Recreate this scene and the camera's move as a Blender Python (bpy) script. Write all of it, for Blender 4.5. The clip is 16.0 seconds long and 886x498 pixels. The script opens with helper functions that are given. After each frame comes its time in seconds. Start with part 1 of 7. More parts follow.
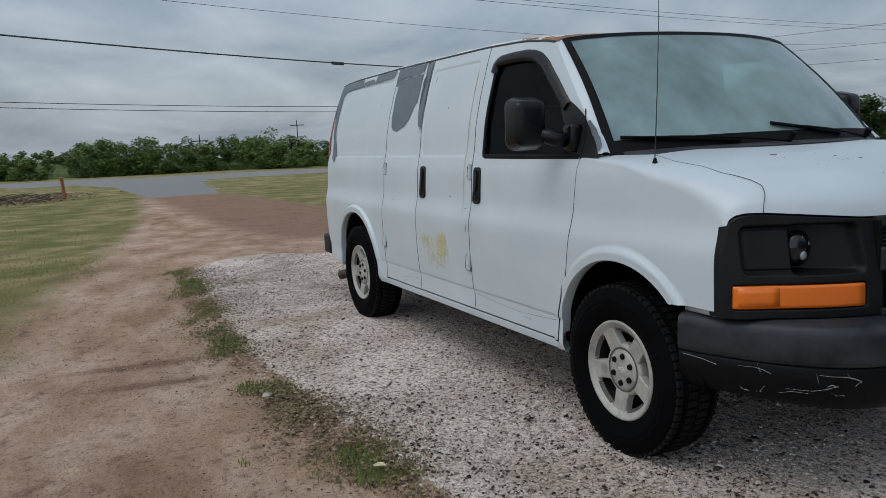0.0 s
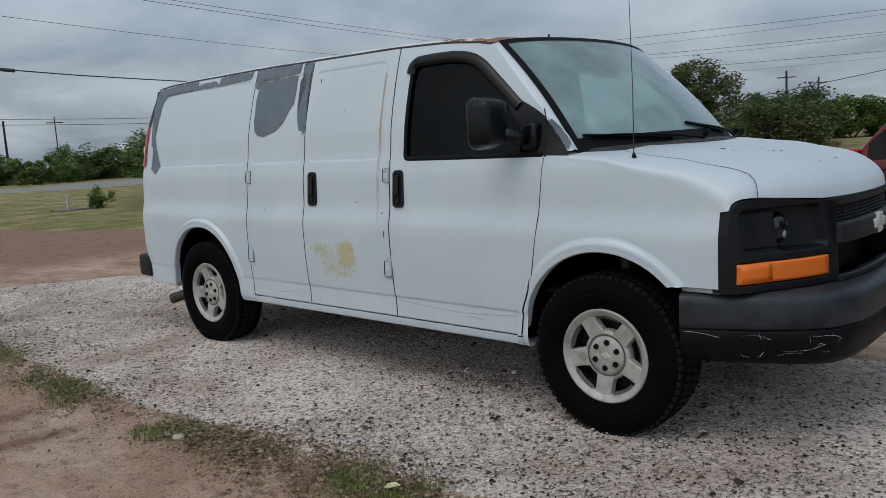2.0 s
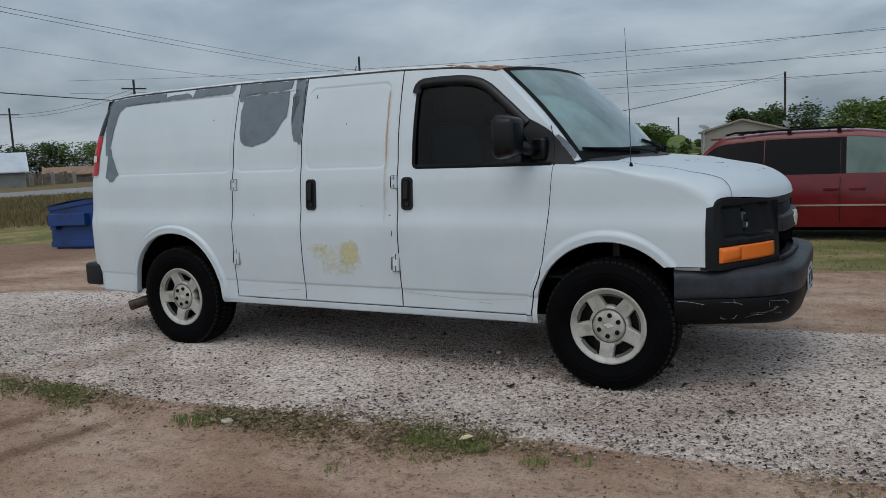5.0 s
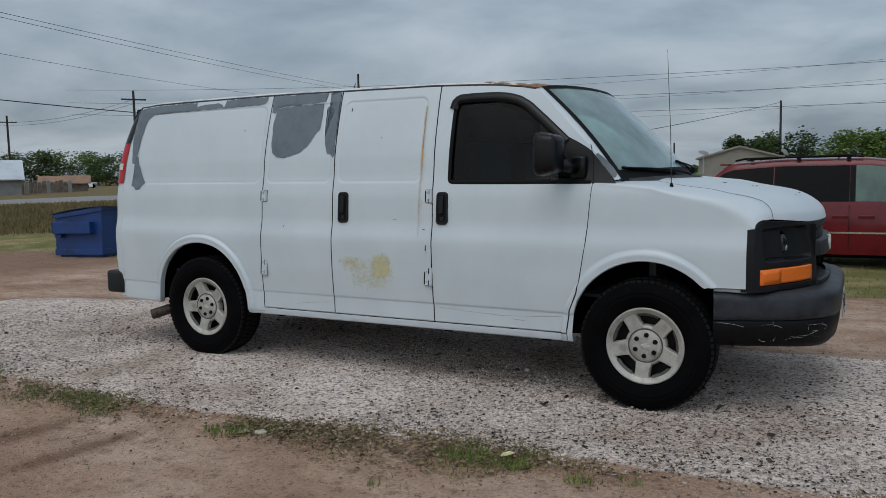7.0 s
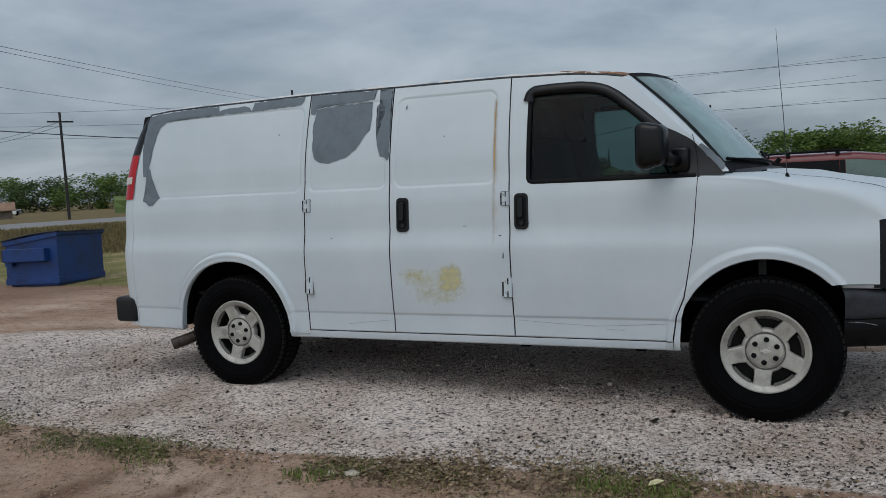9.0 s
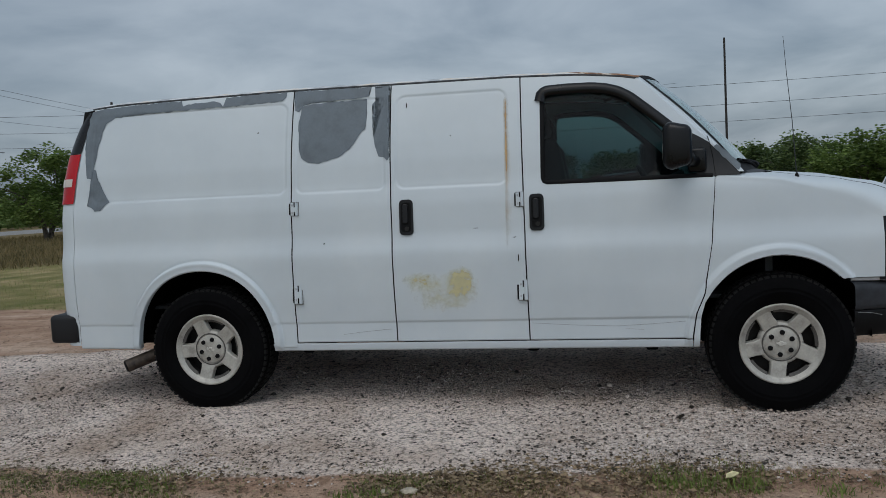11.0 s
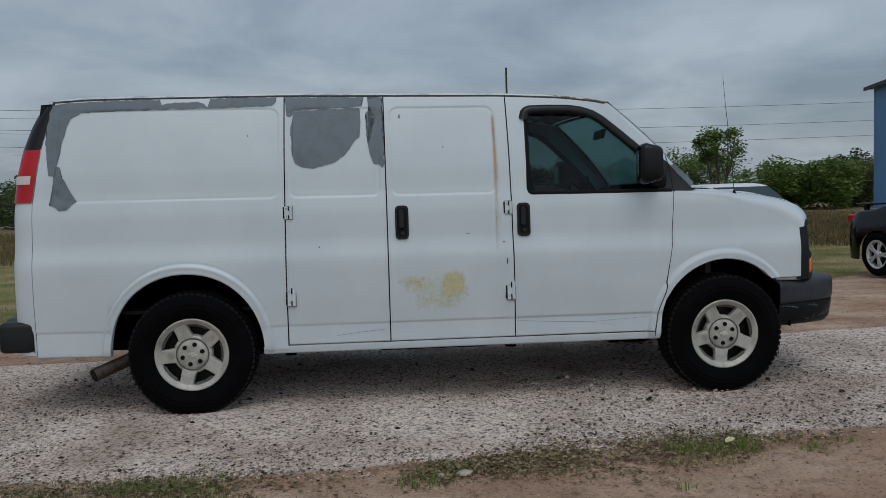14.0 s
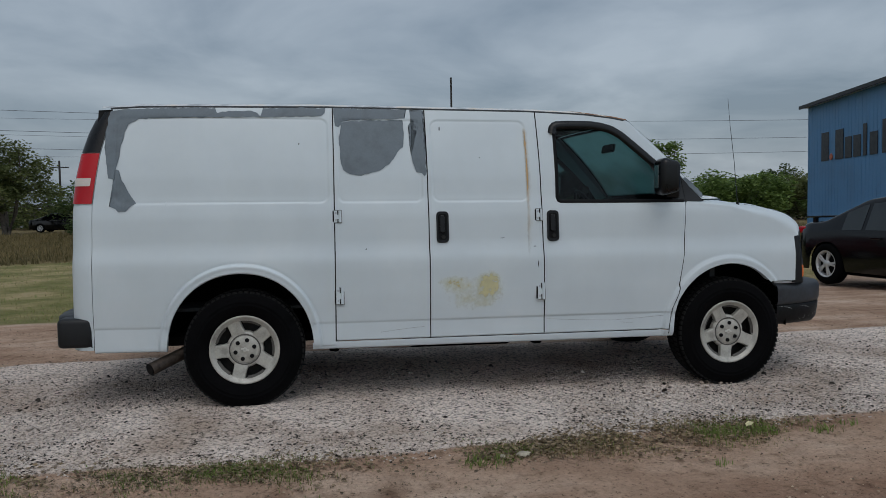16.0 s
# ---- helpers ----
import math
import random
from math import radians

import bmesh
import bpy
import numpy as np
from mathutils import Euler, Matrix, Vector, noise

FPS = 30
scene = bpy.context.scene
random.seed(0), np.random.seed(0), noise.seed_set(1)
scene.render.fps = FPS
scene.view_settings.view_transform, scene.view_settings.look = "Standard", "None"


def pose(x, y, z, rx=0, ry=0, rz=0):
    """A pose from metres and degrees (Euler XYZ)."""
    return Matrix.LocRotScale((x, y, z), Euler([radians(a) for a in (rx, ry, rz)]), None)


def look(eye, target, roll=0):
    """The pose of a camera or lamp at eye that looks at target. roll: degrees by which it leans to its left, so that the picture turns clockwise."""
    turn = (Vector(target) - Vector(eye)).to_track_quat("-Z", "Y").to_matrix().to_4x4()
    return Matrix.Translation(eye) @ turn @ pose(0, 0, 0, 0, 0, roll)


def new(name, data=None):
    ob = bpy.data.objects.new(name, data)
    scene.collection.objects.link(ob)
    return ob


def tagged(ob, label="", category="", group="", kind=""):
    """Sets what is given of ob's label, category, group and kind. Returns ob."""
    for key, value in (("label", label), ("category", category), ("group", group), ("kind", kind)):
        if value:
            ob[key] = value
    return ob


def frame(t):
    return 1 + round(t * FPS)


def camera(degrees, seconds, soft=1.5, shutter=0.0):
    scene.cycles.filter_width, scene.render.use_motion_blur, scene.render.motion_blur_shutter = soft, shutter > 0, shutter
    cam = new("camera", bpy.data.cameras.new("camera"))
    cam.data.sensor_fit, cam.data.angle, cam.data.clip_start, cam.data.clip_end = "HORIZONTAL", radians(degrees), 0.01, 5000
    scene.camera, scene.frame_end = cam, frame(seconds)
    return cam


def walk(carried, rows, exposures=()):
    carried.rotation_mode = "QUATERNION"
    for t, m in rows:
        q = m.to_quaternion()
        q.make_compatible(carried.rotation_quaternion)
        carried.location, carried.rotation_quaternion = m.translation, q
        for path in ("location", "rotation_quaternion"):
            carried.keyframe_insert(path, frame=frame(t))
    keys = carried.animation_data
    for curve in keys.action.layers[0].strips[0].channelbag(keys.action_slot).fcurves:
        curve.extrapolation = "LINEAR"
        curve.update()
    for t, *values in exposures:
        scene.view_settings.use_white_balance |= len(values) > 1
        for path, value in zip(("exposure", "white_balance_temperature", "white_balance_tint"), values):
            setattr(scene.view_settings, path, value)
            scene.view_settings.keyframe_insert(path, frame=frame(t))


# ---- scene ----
cam = camera(58.6, 16.0, soft=0.7)
# the van stands on a pad that rises gently away from the track
PAD = pose(0, 0, 0, 2.8, 0, 0)
METRES, EYE, TURN = 7.308, 1.484, 65.17
ROWS = [
    (0.0, 0.0, 0.0, 0.0, -0.79, -8.6, 5.25),
    (0.5, -0.0465, 0.0155, 0.0, -2.42, -8.67, 5.04),
    (1.0, -0.0845, 0.0421, -0.0014, -6.16, -8.93, 4.62),
    (1.5, -0.1234, 0.0527, 0.0044, -13.35, -9.21, 4.67),
    (2.0, -0.1726, 0.0514, 0.0077, -23.22, -9.73, 5.42),
    (2.5, -0.2195, 0.0379, 0.0079, -26.51, -9.44, 4.7),
    (3.0, -0.2637, 0.0466, 0.0128, -31.21, -9.17, 4.27),
    (3.5, -0.3021, 0.0571, 0.0155, -36.75, -9.39, 4.67),
    (4.0, -0.3277, 0.0497, 0.0147, -37.53, -9.73, 5.64),
    (4.5, -0.3464, 0.0506, 0.0164, -37.2, -9.65, 4.83),
    (7.0, -0.3889, 0.075, 0.0158, -37.5, -8.06, 2.53),
    (7.5, -0.3882, 0.0998, 0.0113, -37.33, -7.79, 2.49),
    (8.0, -0.3979, 0.1338, 0.0108, -38.1, -7.61, 2.9),
    (8.5, -0.4185, 0.1649, 0.0098, -41.5, -7.47, 3.71),
    (9.0, -0.437, 0.2018, 0.0094, -42.35, -7.38, 4.29),
    (11.5, -0.5354, 0.351, 0.0027, -56.78, -6.75, 3.79),
    (12.0, -0.5508, 0.3716, 0.001, -57.59, -6.58, 3.9),
    (12.5, -0.5602, 0.3926, -0.0012, -60.57, -6.47, 2.67),
    (13.0, -0.5852, 0.4233, 0.0002, -65.91, -6.42, 2.82),
    (13.5, -0.6072, 0.4405, 0.0024, -68.73, -6.57, 1.7),
    (14.0, -0.6353, 0.4629, 0.0063, -70.29, -6.41, 1.51),
    (14.5, -0.6508, 0.4934, 0.0047, -71.29, -6.22, 2.11),
    (15.0, -0.6772, 0.5066, 0.0061, -72.08, -6.19, 2.01),
    (15.5, -0.7012, 0.5128, 0.0082, -72.34, -6.14, 1.16),
    (16.0, -0.7131, 0.5322, 0.0092, -74.69, -5.91, 0.46),
]
walk(cam, [(t, PAD @ pose(6.2, -3.06, EYE, 0, 0, TURN) @ pose(METRES * x, METRES * y, METRES * z, 90 + pitch, roll, yaw)) for t, x, y, z, yaw, pitch, roll in ROWS],
     exposures=[(0.0, 0.0), (4.5, -0.03), (7.0, -0.08), (12.5, -0.22), (16.0, -0.26)])

# ---- world and light: an overcast day, the brighter sky behind the camera ----
SKY_GAIN = 1.0
world = bpy.data.worlds.new("overcast")
scene.world = world
world.use_nodes = True
wn, wl = world.node_tree.nodes, world.node_tree.links
wn.clear()
w_out = wn.new("ShaderNodeOutputWorld")
w_bg = wn.new("ShaderNodeBackground")
w_sky = wn.new("ShaderNodeTexSky")
w_sky.sky_type, w_sky.sun_disc = "NISHITA", False
w_sky.sun_elevation, w_sky.sun_rotation = radians(48), radians(200)
w_sky.air_density, w_sky.dust_density = 1.0, 4.0
w_co = wn.new("ShaderNodeTexCoord")
# the cloud layer is a flat ceiling: the view direction divided by its height
w_sep = wn.new("ShaderNodeSeparateXYZ")
w_lift = wn.new("ShaderNodeMath")
w_lift.operation = "ADD"
w_lift.inputs[1].default_value = 0.24
w_abs = wn.new("ShaderNodeMath")
w_abs.operation = "ABSOLUTE"
w_dx, w_dy, w_map = wn.new("ShaderNodeMath"), wn.new("ShaderNodeMath"), wn.new("ShaderNodeCombineXYZ")
w_dx.operation = w_dy.operation = "DIVIDE"
w_no = wn.new("ShaderNodeTexNoise")
w_no.inputs["Scale"].default_value, w_no.inputs["Detail"].default_value, w_no.inputs["Roughness"].default_value = 1.5, 6.0, 0.52
w_no.inputs["Distortion"].default_value = 0.35
w_ramp = wn.new("ShaderNodeValToRGB")
w_ramp.color_ramp.elements[0].position, w_ramp.color_ramp.elements[0].color = 0.33, (0.184, 0.234, 0.288, 1)
w_ramp.color_ramp.elements[1].position, w_ramp.color_ramp.elements[1].color = 0.66, (0.388, 0.446, 0.503, 1)
# the cloud cover grows brighter towards the hidden sun
w_dot = wn.new("ShaderNodeVectorMath")
w_dot.operation = "DOT_PRODUCT"
w_dot.inputs[1].default_value = (0.42, -0.70, 0.57)
w_rng = wn.new("ShaderNodeMapRange")
w_rng.inputs["From Min"].default_value, w_rng.inputs["From Max"].default_value = 0.05, 1.0
w_rng.inputs["To Min"].default_value, w_rng.inputs["To Max"].default_value = 1.0, 2.3
w_mul = wn.new("ShaderNodeVectorMath")
w_mul.operation = "SCALE"
w_add = wn.new("ShaderNodeMix")
w_add.data_type, w_add.blend_type = "RGBA", "ADD"
w_add.inputs["Factor"].default_value = 0.03
wl.new(w_co.outputs["Generated"], w_sep.inputs["Vector"])
wl.new(w_sep.outputs["Z"], w_abs.inputs[0])
wl.new(w_abs.outputs["Value"], w_lift.inputs[0])
for axis, node in (("X", w_dx), ("Y", w_dy)):
    wl.new(w_sep.outputs[axis], node.inputs[0])
    wl.new(w_lift.outputs["Value"], node.inputs[1])
    wl.new(node.outputs["Value"], w_map.inputs[axis])
wl.new(w_map.outputs["Vector"], w_no.inputs["Vector"])
wl.new(w_no.outputs["Fac"], w_ramp.inputs["Fac"])
wl.new(w_co.outputs["Generated"], w_dot.inputs[0])
wl.new(w_dot.outputs["Value"], w_rng.inputs["Value"])
wl.new(w_ramp.outputs["Color"], w_mul.inputs[0])
wl.new(w_rng.outputs["Result"], w_mul.inputs["Scale"])
wl.new(w_mul.outputs["Vector"], w_add.inputs["A"])
wl.new(w_sky.outputs["Color"], w_add.inputs["B"])
wl.new(w_add.outputs["Result"], w_bg.inputs["Color"])
w_bg.inputs["Strength"].default_value = SKY_GAIN
wl.new(w_bg.outputs["Background"], w_out.inputs["Surface"])
sun_data = bpy.data.lights.new("sun", "SUN")
sun_data.energy, sun_data.angle, sun_data.color = 0.6, radians(35), (1.0, 0.985, 0.96)
sun = new("sun", sun_data)
sun.matrix_world = look((0, 0, 30), (-1.0, 14.0, 0))

# ---- materials ----
def nodes_of(name):
    m = bpy.data.materials.new(name)
    m.use_nodes = True
    nt = m.node_tree
    return m, nt.nodes, nt.links, nt.nodes["Principled BSDF"]


def noise_node(n, l, scale, detail=4.0, rough=0.55, coord="Object", stretch=None):
    co = n.new("ShaderNodeTexCoord")
    tex = n.new("ShaderNodeTexNoise")
    tex.inputs["Scale"].default_value, tex.inputs["Detail"].default_value, tex.inputs["Roughness"].default_value = scale, detail, rough
    if stretch:
        mp = n.new("ShaderNodeMapping")
        mp.inputs["Scale"].default_value = stretch
        l.new(co.outputs[coord], mp.inputs["Vector"])
        l.new(mp.outputs["Vector"], tex.inputs["Vector"])
    else:
        l.new(co.outputs[coord], tex.inputs["Vector"])
    return tex


def ramp_node(n, l, source, stops):
    r = n.new("ShaderNodeValToRGB")
    while len(r.color_ramp.elements) < len(stops):
        r.color_ramp.elements.new(0.5)
    for e, (p, c) in zip(r.color_ramp.elements, stops):
        e.position = p
        e.color = (*c, 1) if len(c) == 3 else c
    l.new(source, r.inputs["Fac"])
    return r


def mix_node(n, l, fac, a, b, blend="MIX"):
    m = n.new("ShaderNodeMix")
    m.data_type, m.blend_type = "RGBA", blend
    for key, v in (("Factor", fac), ("A", a), ("B", b)):
        if isinstance(v, (int, float)):
            m.inputs[key].default_value = v
        elif isinstance(v, tuple):
            m.inputs[key].default_value = (*v, 1)
        else:
            l.new(v, m.inputs[key])
    return m.outputs["Result"]


def bump_node(n, l, bsdf, height, strength, distance):
    b = n.new("ShaderNodeBump")
    b.inputs["Strength"].default_value, b.inputs["Distance"].default_value = strength, distance
    l.new(height, b.inputs["Height"])
    l.new(b.outputs["Normal"], bsdf.inputs["Normal"])


def paint(name, color, rough=0.5, metal=0.0, vary=0.12, scale=6.0, fine=60.0, bump=0.1, depth=0.004, coat=0.0, spec=0.5, random_piece=0.0):
    """A surface of one colour with stains at a large scale and grain at a fine one."""
    m, n, l, p = nodes_of(name)
    big, small = noise_node(n, l, scale, 5), noise_node(n, l, fine, 3)
    dark = tuple(c * (1 - 2.2 * vary) for c in color)
    light = tuple(min(1, c * (1 + 1.2 * vary)) for c in color)
    a = ramp_node(n, l, big.outputs["Fac"], [(0.3, dark), (0.5, color), (0.75, light)])
    b = ramp_node(n, l, small.outputs["Fac"], [(0.3, (1 - vary,) * 3), (0.7, (1, 1, 1))])
    c = mix_node(n, l, 1.0, a.outputs["Color"], b.outputs["Color"], "MULTIPLY")
    if random_piece:
        info = n.new("ShaderNodeNewGeometry")
        k = ramp_node(n, l, info.outputs["Random Per Island"], [(0, (1 - random_piece,) * 3), (1, (1 + random_piece * .5,) * 3)])
        c = mix_node(n, l, 1.0, c, k.outputs["Color"], "MULTIPLY")
    l.new(c, p.inputs["Base Color"])
    p.inputs["Metallic"].default_value = metal
    p.inputs["Coat Weight"].default_value = coat
    p.inputs["Coat Roughness"].default_value = 0.12
    p.inputs["Specular IOR Level"].default_value = spec
    r = ramp_node(n, l, big.outputs["Fac"], [(0.2, (max(0.02, rough - 0.1),) * 3), (0.8, (min(1, rough + 0.12),) * 3)])
    l.new(r.outputs["Color"], p.inputs["Roughness"])
    if bump:
        bump_node(n, l, p, small.outputs["Fac"], bump, depth)
    return m


def van_paint_material():
    """Old white fleet paint: chalky, with faint streaks of dirt, small chips and road film."""
    m, n, l, p = nodes_of("van_white_paint")
    big = noise_node(n, l, 1.6, 5, 0.6)
    streak = noise_node(n, l, 9.0, 4, 0.6, stretch=(1.0, 1.0, 0.12))
    chips = noise_node(n, l, 55.0, 2, 0.5)
    fine = noise_node(n, l, 160.0, 2)
    a = ramp_node(n, l, big.outputs["Fac"], [(0.3, (0.485, 0.536, 0.570)), (0.6, (0.532, 0.582, 0.611)), (0.8, (0.577, 0.614, 0.636))])
    b = ramp_node(n, l, streak.outputs["Fac"], [(0.35, (0.992, 0.990, 0.985)), (0.6, (1, 1, 1))])
    c = mix_node(n, l, 1.0, a.outputs["Color"], b.outputs["Color"], "MULTIPLY")
    k = ramp_node(n, l, chips.outputs["Fac"], [(0.135, (1, 1, 1)), (0.15, (0, 0, 0))])
    c = mix_node(n, l, k.outputs["Color"], c, (0.22, 0.20, 0.18))
    l.new(c, p.inputs["Base Color"])
    r = ramp_node(n, l, big.outputs["Fac"], [(0.3, (0.36,) * 3), (0.8, (0.52,) * 3)])
    l.new(r.outputs["Color"], p.inputs["Roughness"])
    p.inputs["Coat Weight"].default_value, p.inputs["Coat Roughness"].default_value = 0.25, 0.25
    bump_node(n, l, p, fine.outputs["Fac"], 0.04, 0.002)
    return m


def rusty_roof_material():
    """White roof paint that flakes to rust over the cab."""
    m, n, l, p = nodes_of("van_roof_paint")
    co = n.new("ShaderNodeTexCoord")
    sep = n.new("ShaderNodeSeparateXYZ")
    l.new(co.outputs["Object"], sep.inputs["Vector"])
    front = n.new("ShaderNodeMapRange")
    front.inputs["From Min"].default_value, front.inputs["From Max"].default_value = 2.2, 2.62
    front.inputs["To Min"].default_value, front.inputs["To Max"].default_value = 0.0, 0.215
    l.new(sep.outputs["X"], front.inputs["Value"])
    t1 = noise_node(n, l, 7.0, 7, 0.62)
    t2 = noise_node(n, l, 26.0, 5, 0.6)
    add = n.new("ShaderNodeMath")
    l.new(t1.outputs["Fac"], add.inputs[0])
    l.new(front.outputs["Result"], add.inputs[1])
    rust = ramp_node(n, l, add.outputs["Value"], [(0.66, (0, 0, 0)), (0.69, (1, 1, 1))])
    cream = ramp_node(n, l, add.outputs["Value"], [(0.40, (0.36, 0.38, 0.40)), (0.52, (0.60, 0.62, 0.63)), (0.66, (0.64, 0.56, 0.46))])
    brown = ramp_node(n, l, t2.outputs["Fac"], [(0.3, (0.075, 0.035, 0.02)), (0.5, (0.20, 0.085, 0.035)), (0.7, (0.38, 0.20, 0.10))])
    c = mix_node(n, l, rust.outputs["Color"], cream.outputs["Color"], brown.outputs["Color"])
    l.new(c, p.inputs["Base Color"])
    p.inputs["Roughness"].default_value = 0.6
    bump_node(n, l, p, add.outputs["Value"], 0.3, 0.004)
    return m


def stain_material(name, tint, lo, hi, scale, strength):
    """A thin film of rust or dried oil: opaque in blotches, clear between them."""
    m, n, l, p = nodes_of(name)
    att = n.new("ShaderNodeAttribute")
    att.attribute_name = "film"
    t = noise_node(n, l, scale, 6, 0.65)
    mul = n.new("ShaderNodeMath")
    mul.operation = "MULTIPLY"
    l.new(att.outputs["Fac"], mul.inputs[0])
    l.new(t.outputs["Fac"], mul.inputs[1])
    k = ramp_node(n, l, mul.outputs["Value"], [(lo, (0, 0, 0)), (hi, (1, 1, 1))])
    s = n.new("ShaderNodeMath")
    s.operation = "MULTIPLY"
    s.inputs[1].default_value = strength
    l.new(k.outputs["Color"], s.inputs[0])
    l.new(s.outputs["Value"], p.inputs["Alpha"])
    c = ramp_node(n, l, t.outputs["Fac"], [(0.35, tuple(v * 0.75 for v in tint)), (0.65, tint)])
    l.new(c.outputs["Color"], p.inputs["Base Color"])
    p.inputs["Roughness"].default_value = 0.6
    return m


def glass_material(name, tint, through_share, rough=0.02, dust=(0.4, 0.45, 0.45), veil_share=0.03, gloss=1.0):
    """Car glass: a tinted film that lets part of the light through, with a clear reflection."""
    m, n, l, p = nodes_of(name)
    out = n["Material Output"]
    tr = n.new("ShaderNodeBsdfTransparent")
    tr.inputs["Color"].default_value = (*[c * through_share for c in tint], 1)
    gl = n.new("ShaderNodeBsdfGlossy")
    gl.inputs["Roughness"].default_value = rough
    gl.inputs["Color"].default_value = (*[0.97 * gloss] * 3, 1)
    # Schlick's rule, the same from either side of the thin pane
    lw = n.new("ShaderNodeLayerWeight")
    lw.inputs["Blend"].default_value = 0.5
    p5 = n.new("ShaderNodeMath")
    p5.operation = "POWER"
    p5.inputs[1].default_value = 5.0
    l.new(lw.outputs["Facing"], p5.inputs[0])
    fr = n.new("ShaderNodeMath")
    fr.operation = "MULTIPLY_ADD"
    fr.inputs[1].default_value, fr.inputs[2].default_value = 0.94, 0.06
    l.new(p5.outputs["Value"], fr.inputs[0])
    # a veil of dust; the windscreen's, strong and pale cyan, also paints in sky sheen
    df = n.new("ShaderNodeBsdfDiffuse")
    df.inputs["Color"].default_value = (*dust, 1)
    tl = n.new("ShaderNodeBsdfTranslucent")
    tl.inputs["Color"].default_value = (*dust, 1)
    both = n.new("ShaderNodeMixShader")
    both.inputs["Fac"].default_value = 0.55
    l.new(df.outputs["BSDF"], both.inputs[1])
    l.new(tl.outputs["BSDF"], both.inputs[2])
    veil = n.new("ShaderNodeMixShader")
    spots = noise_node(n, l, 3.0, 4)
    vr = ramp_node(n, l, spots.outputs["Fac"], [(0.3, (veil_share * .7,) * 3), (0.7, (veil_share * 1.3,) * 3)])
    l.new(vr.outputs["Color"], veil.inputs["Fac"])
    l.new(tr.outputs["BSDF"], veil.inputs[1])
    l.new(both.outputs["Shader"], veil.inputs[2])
    mx = n.new("ShaderNodeMixShader")
    l.new(fr.outputs["Value"], mx.inputs["Fac"])
    l.new(veil.outputs["Shader"], mx.inputs[1])
    l.new(gl.outputs["BSDF"], mx.inputs[2])
    l.new(mx.outputs["Shader"], out.inputs["Surface"])
    return m


def leaf_material(name, dark, light, see_through=0.4):
    m, n, l, p = nodes_of(name)
    geo = n.new("ShaderNodeNewGeometry")
    big = noise_node(n, l, 0.55, 3)
    a = ramp_node(n, l, geo.outputs["Random Per Island"], [(0, dark), (1, light)])
    b = ramp_node(n, l, big.outputs["Fac"], [(0.3, (0.65, 0.7, 0.65)), (0.7, (1.15, 1.1, 1.0))])
    c = mix_node(n, l, 1.0, a.outputs["Color"], b.outputs["Color"], "MULTIPLY")
    l.new(c, p.inputs["Base Color"])
    p.inputs["Roughness"].default_value = 0.6
    p.inputs["Specular IOR Level"].default_value = 0.2
    if see_through:
        tl = n.new("ShaderNodeBsdfTranslucent")
        l.new(c, tl.inputs["Color"])
        mx = n.new("ShaderNodeMixShader")
        mx.inputs["Fac"].default_value = see_through
        l.new(p.outputs["BSDF"], mx.inputs[1])
        l.new(tl.outputs["BSDF"], mx.inputs[2])
        l.new(mx.outputs["Shader"], n["Material Output"].inputs["Surface"])
    return m


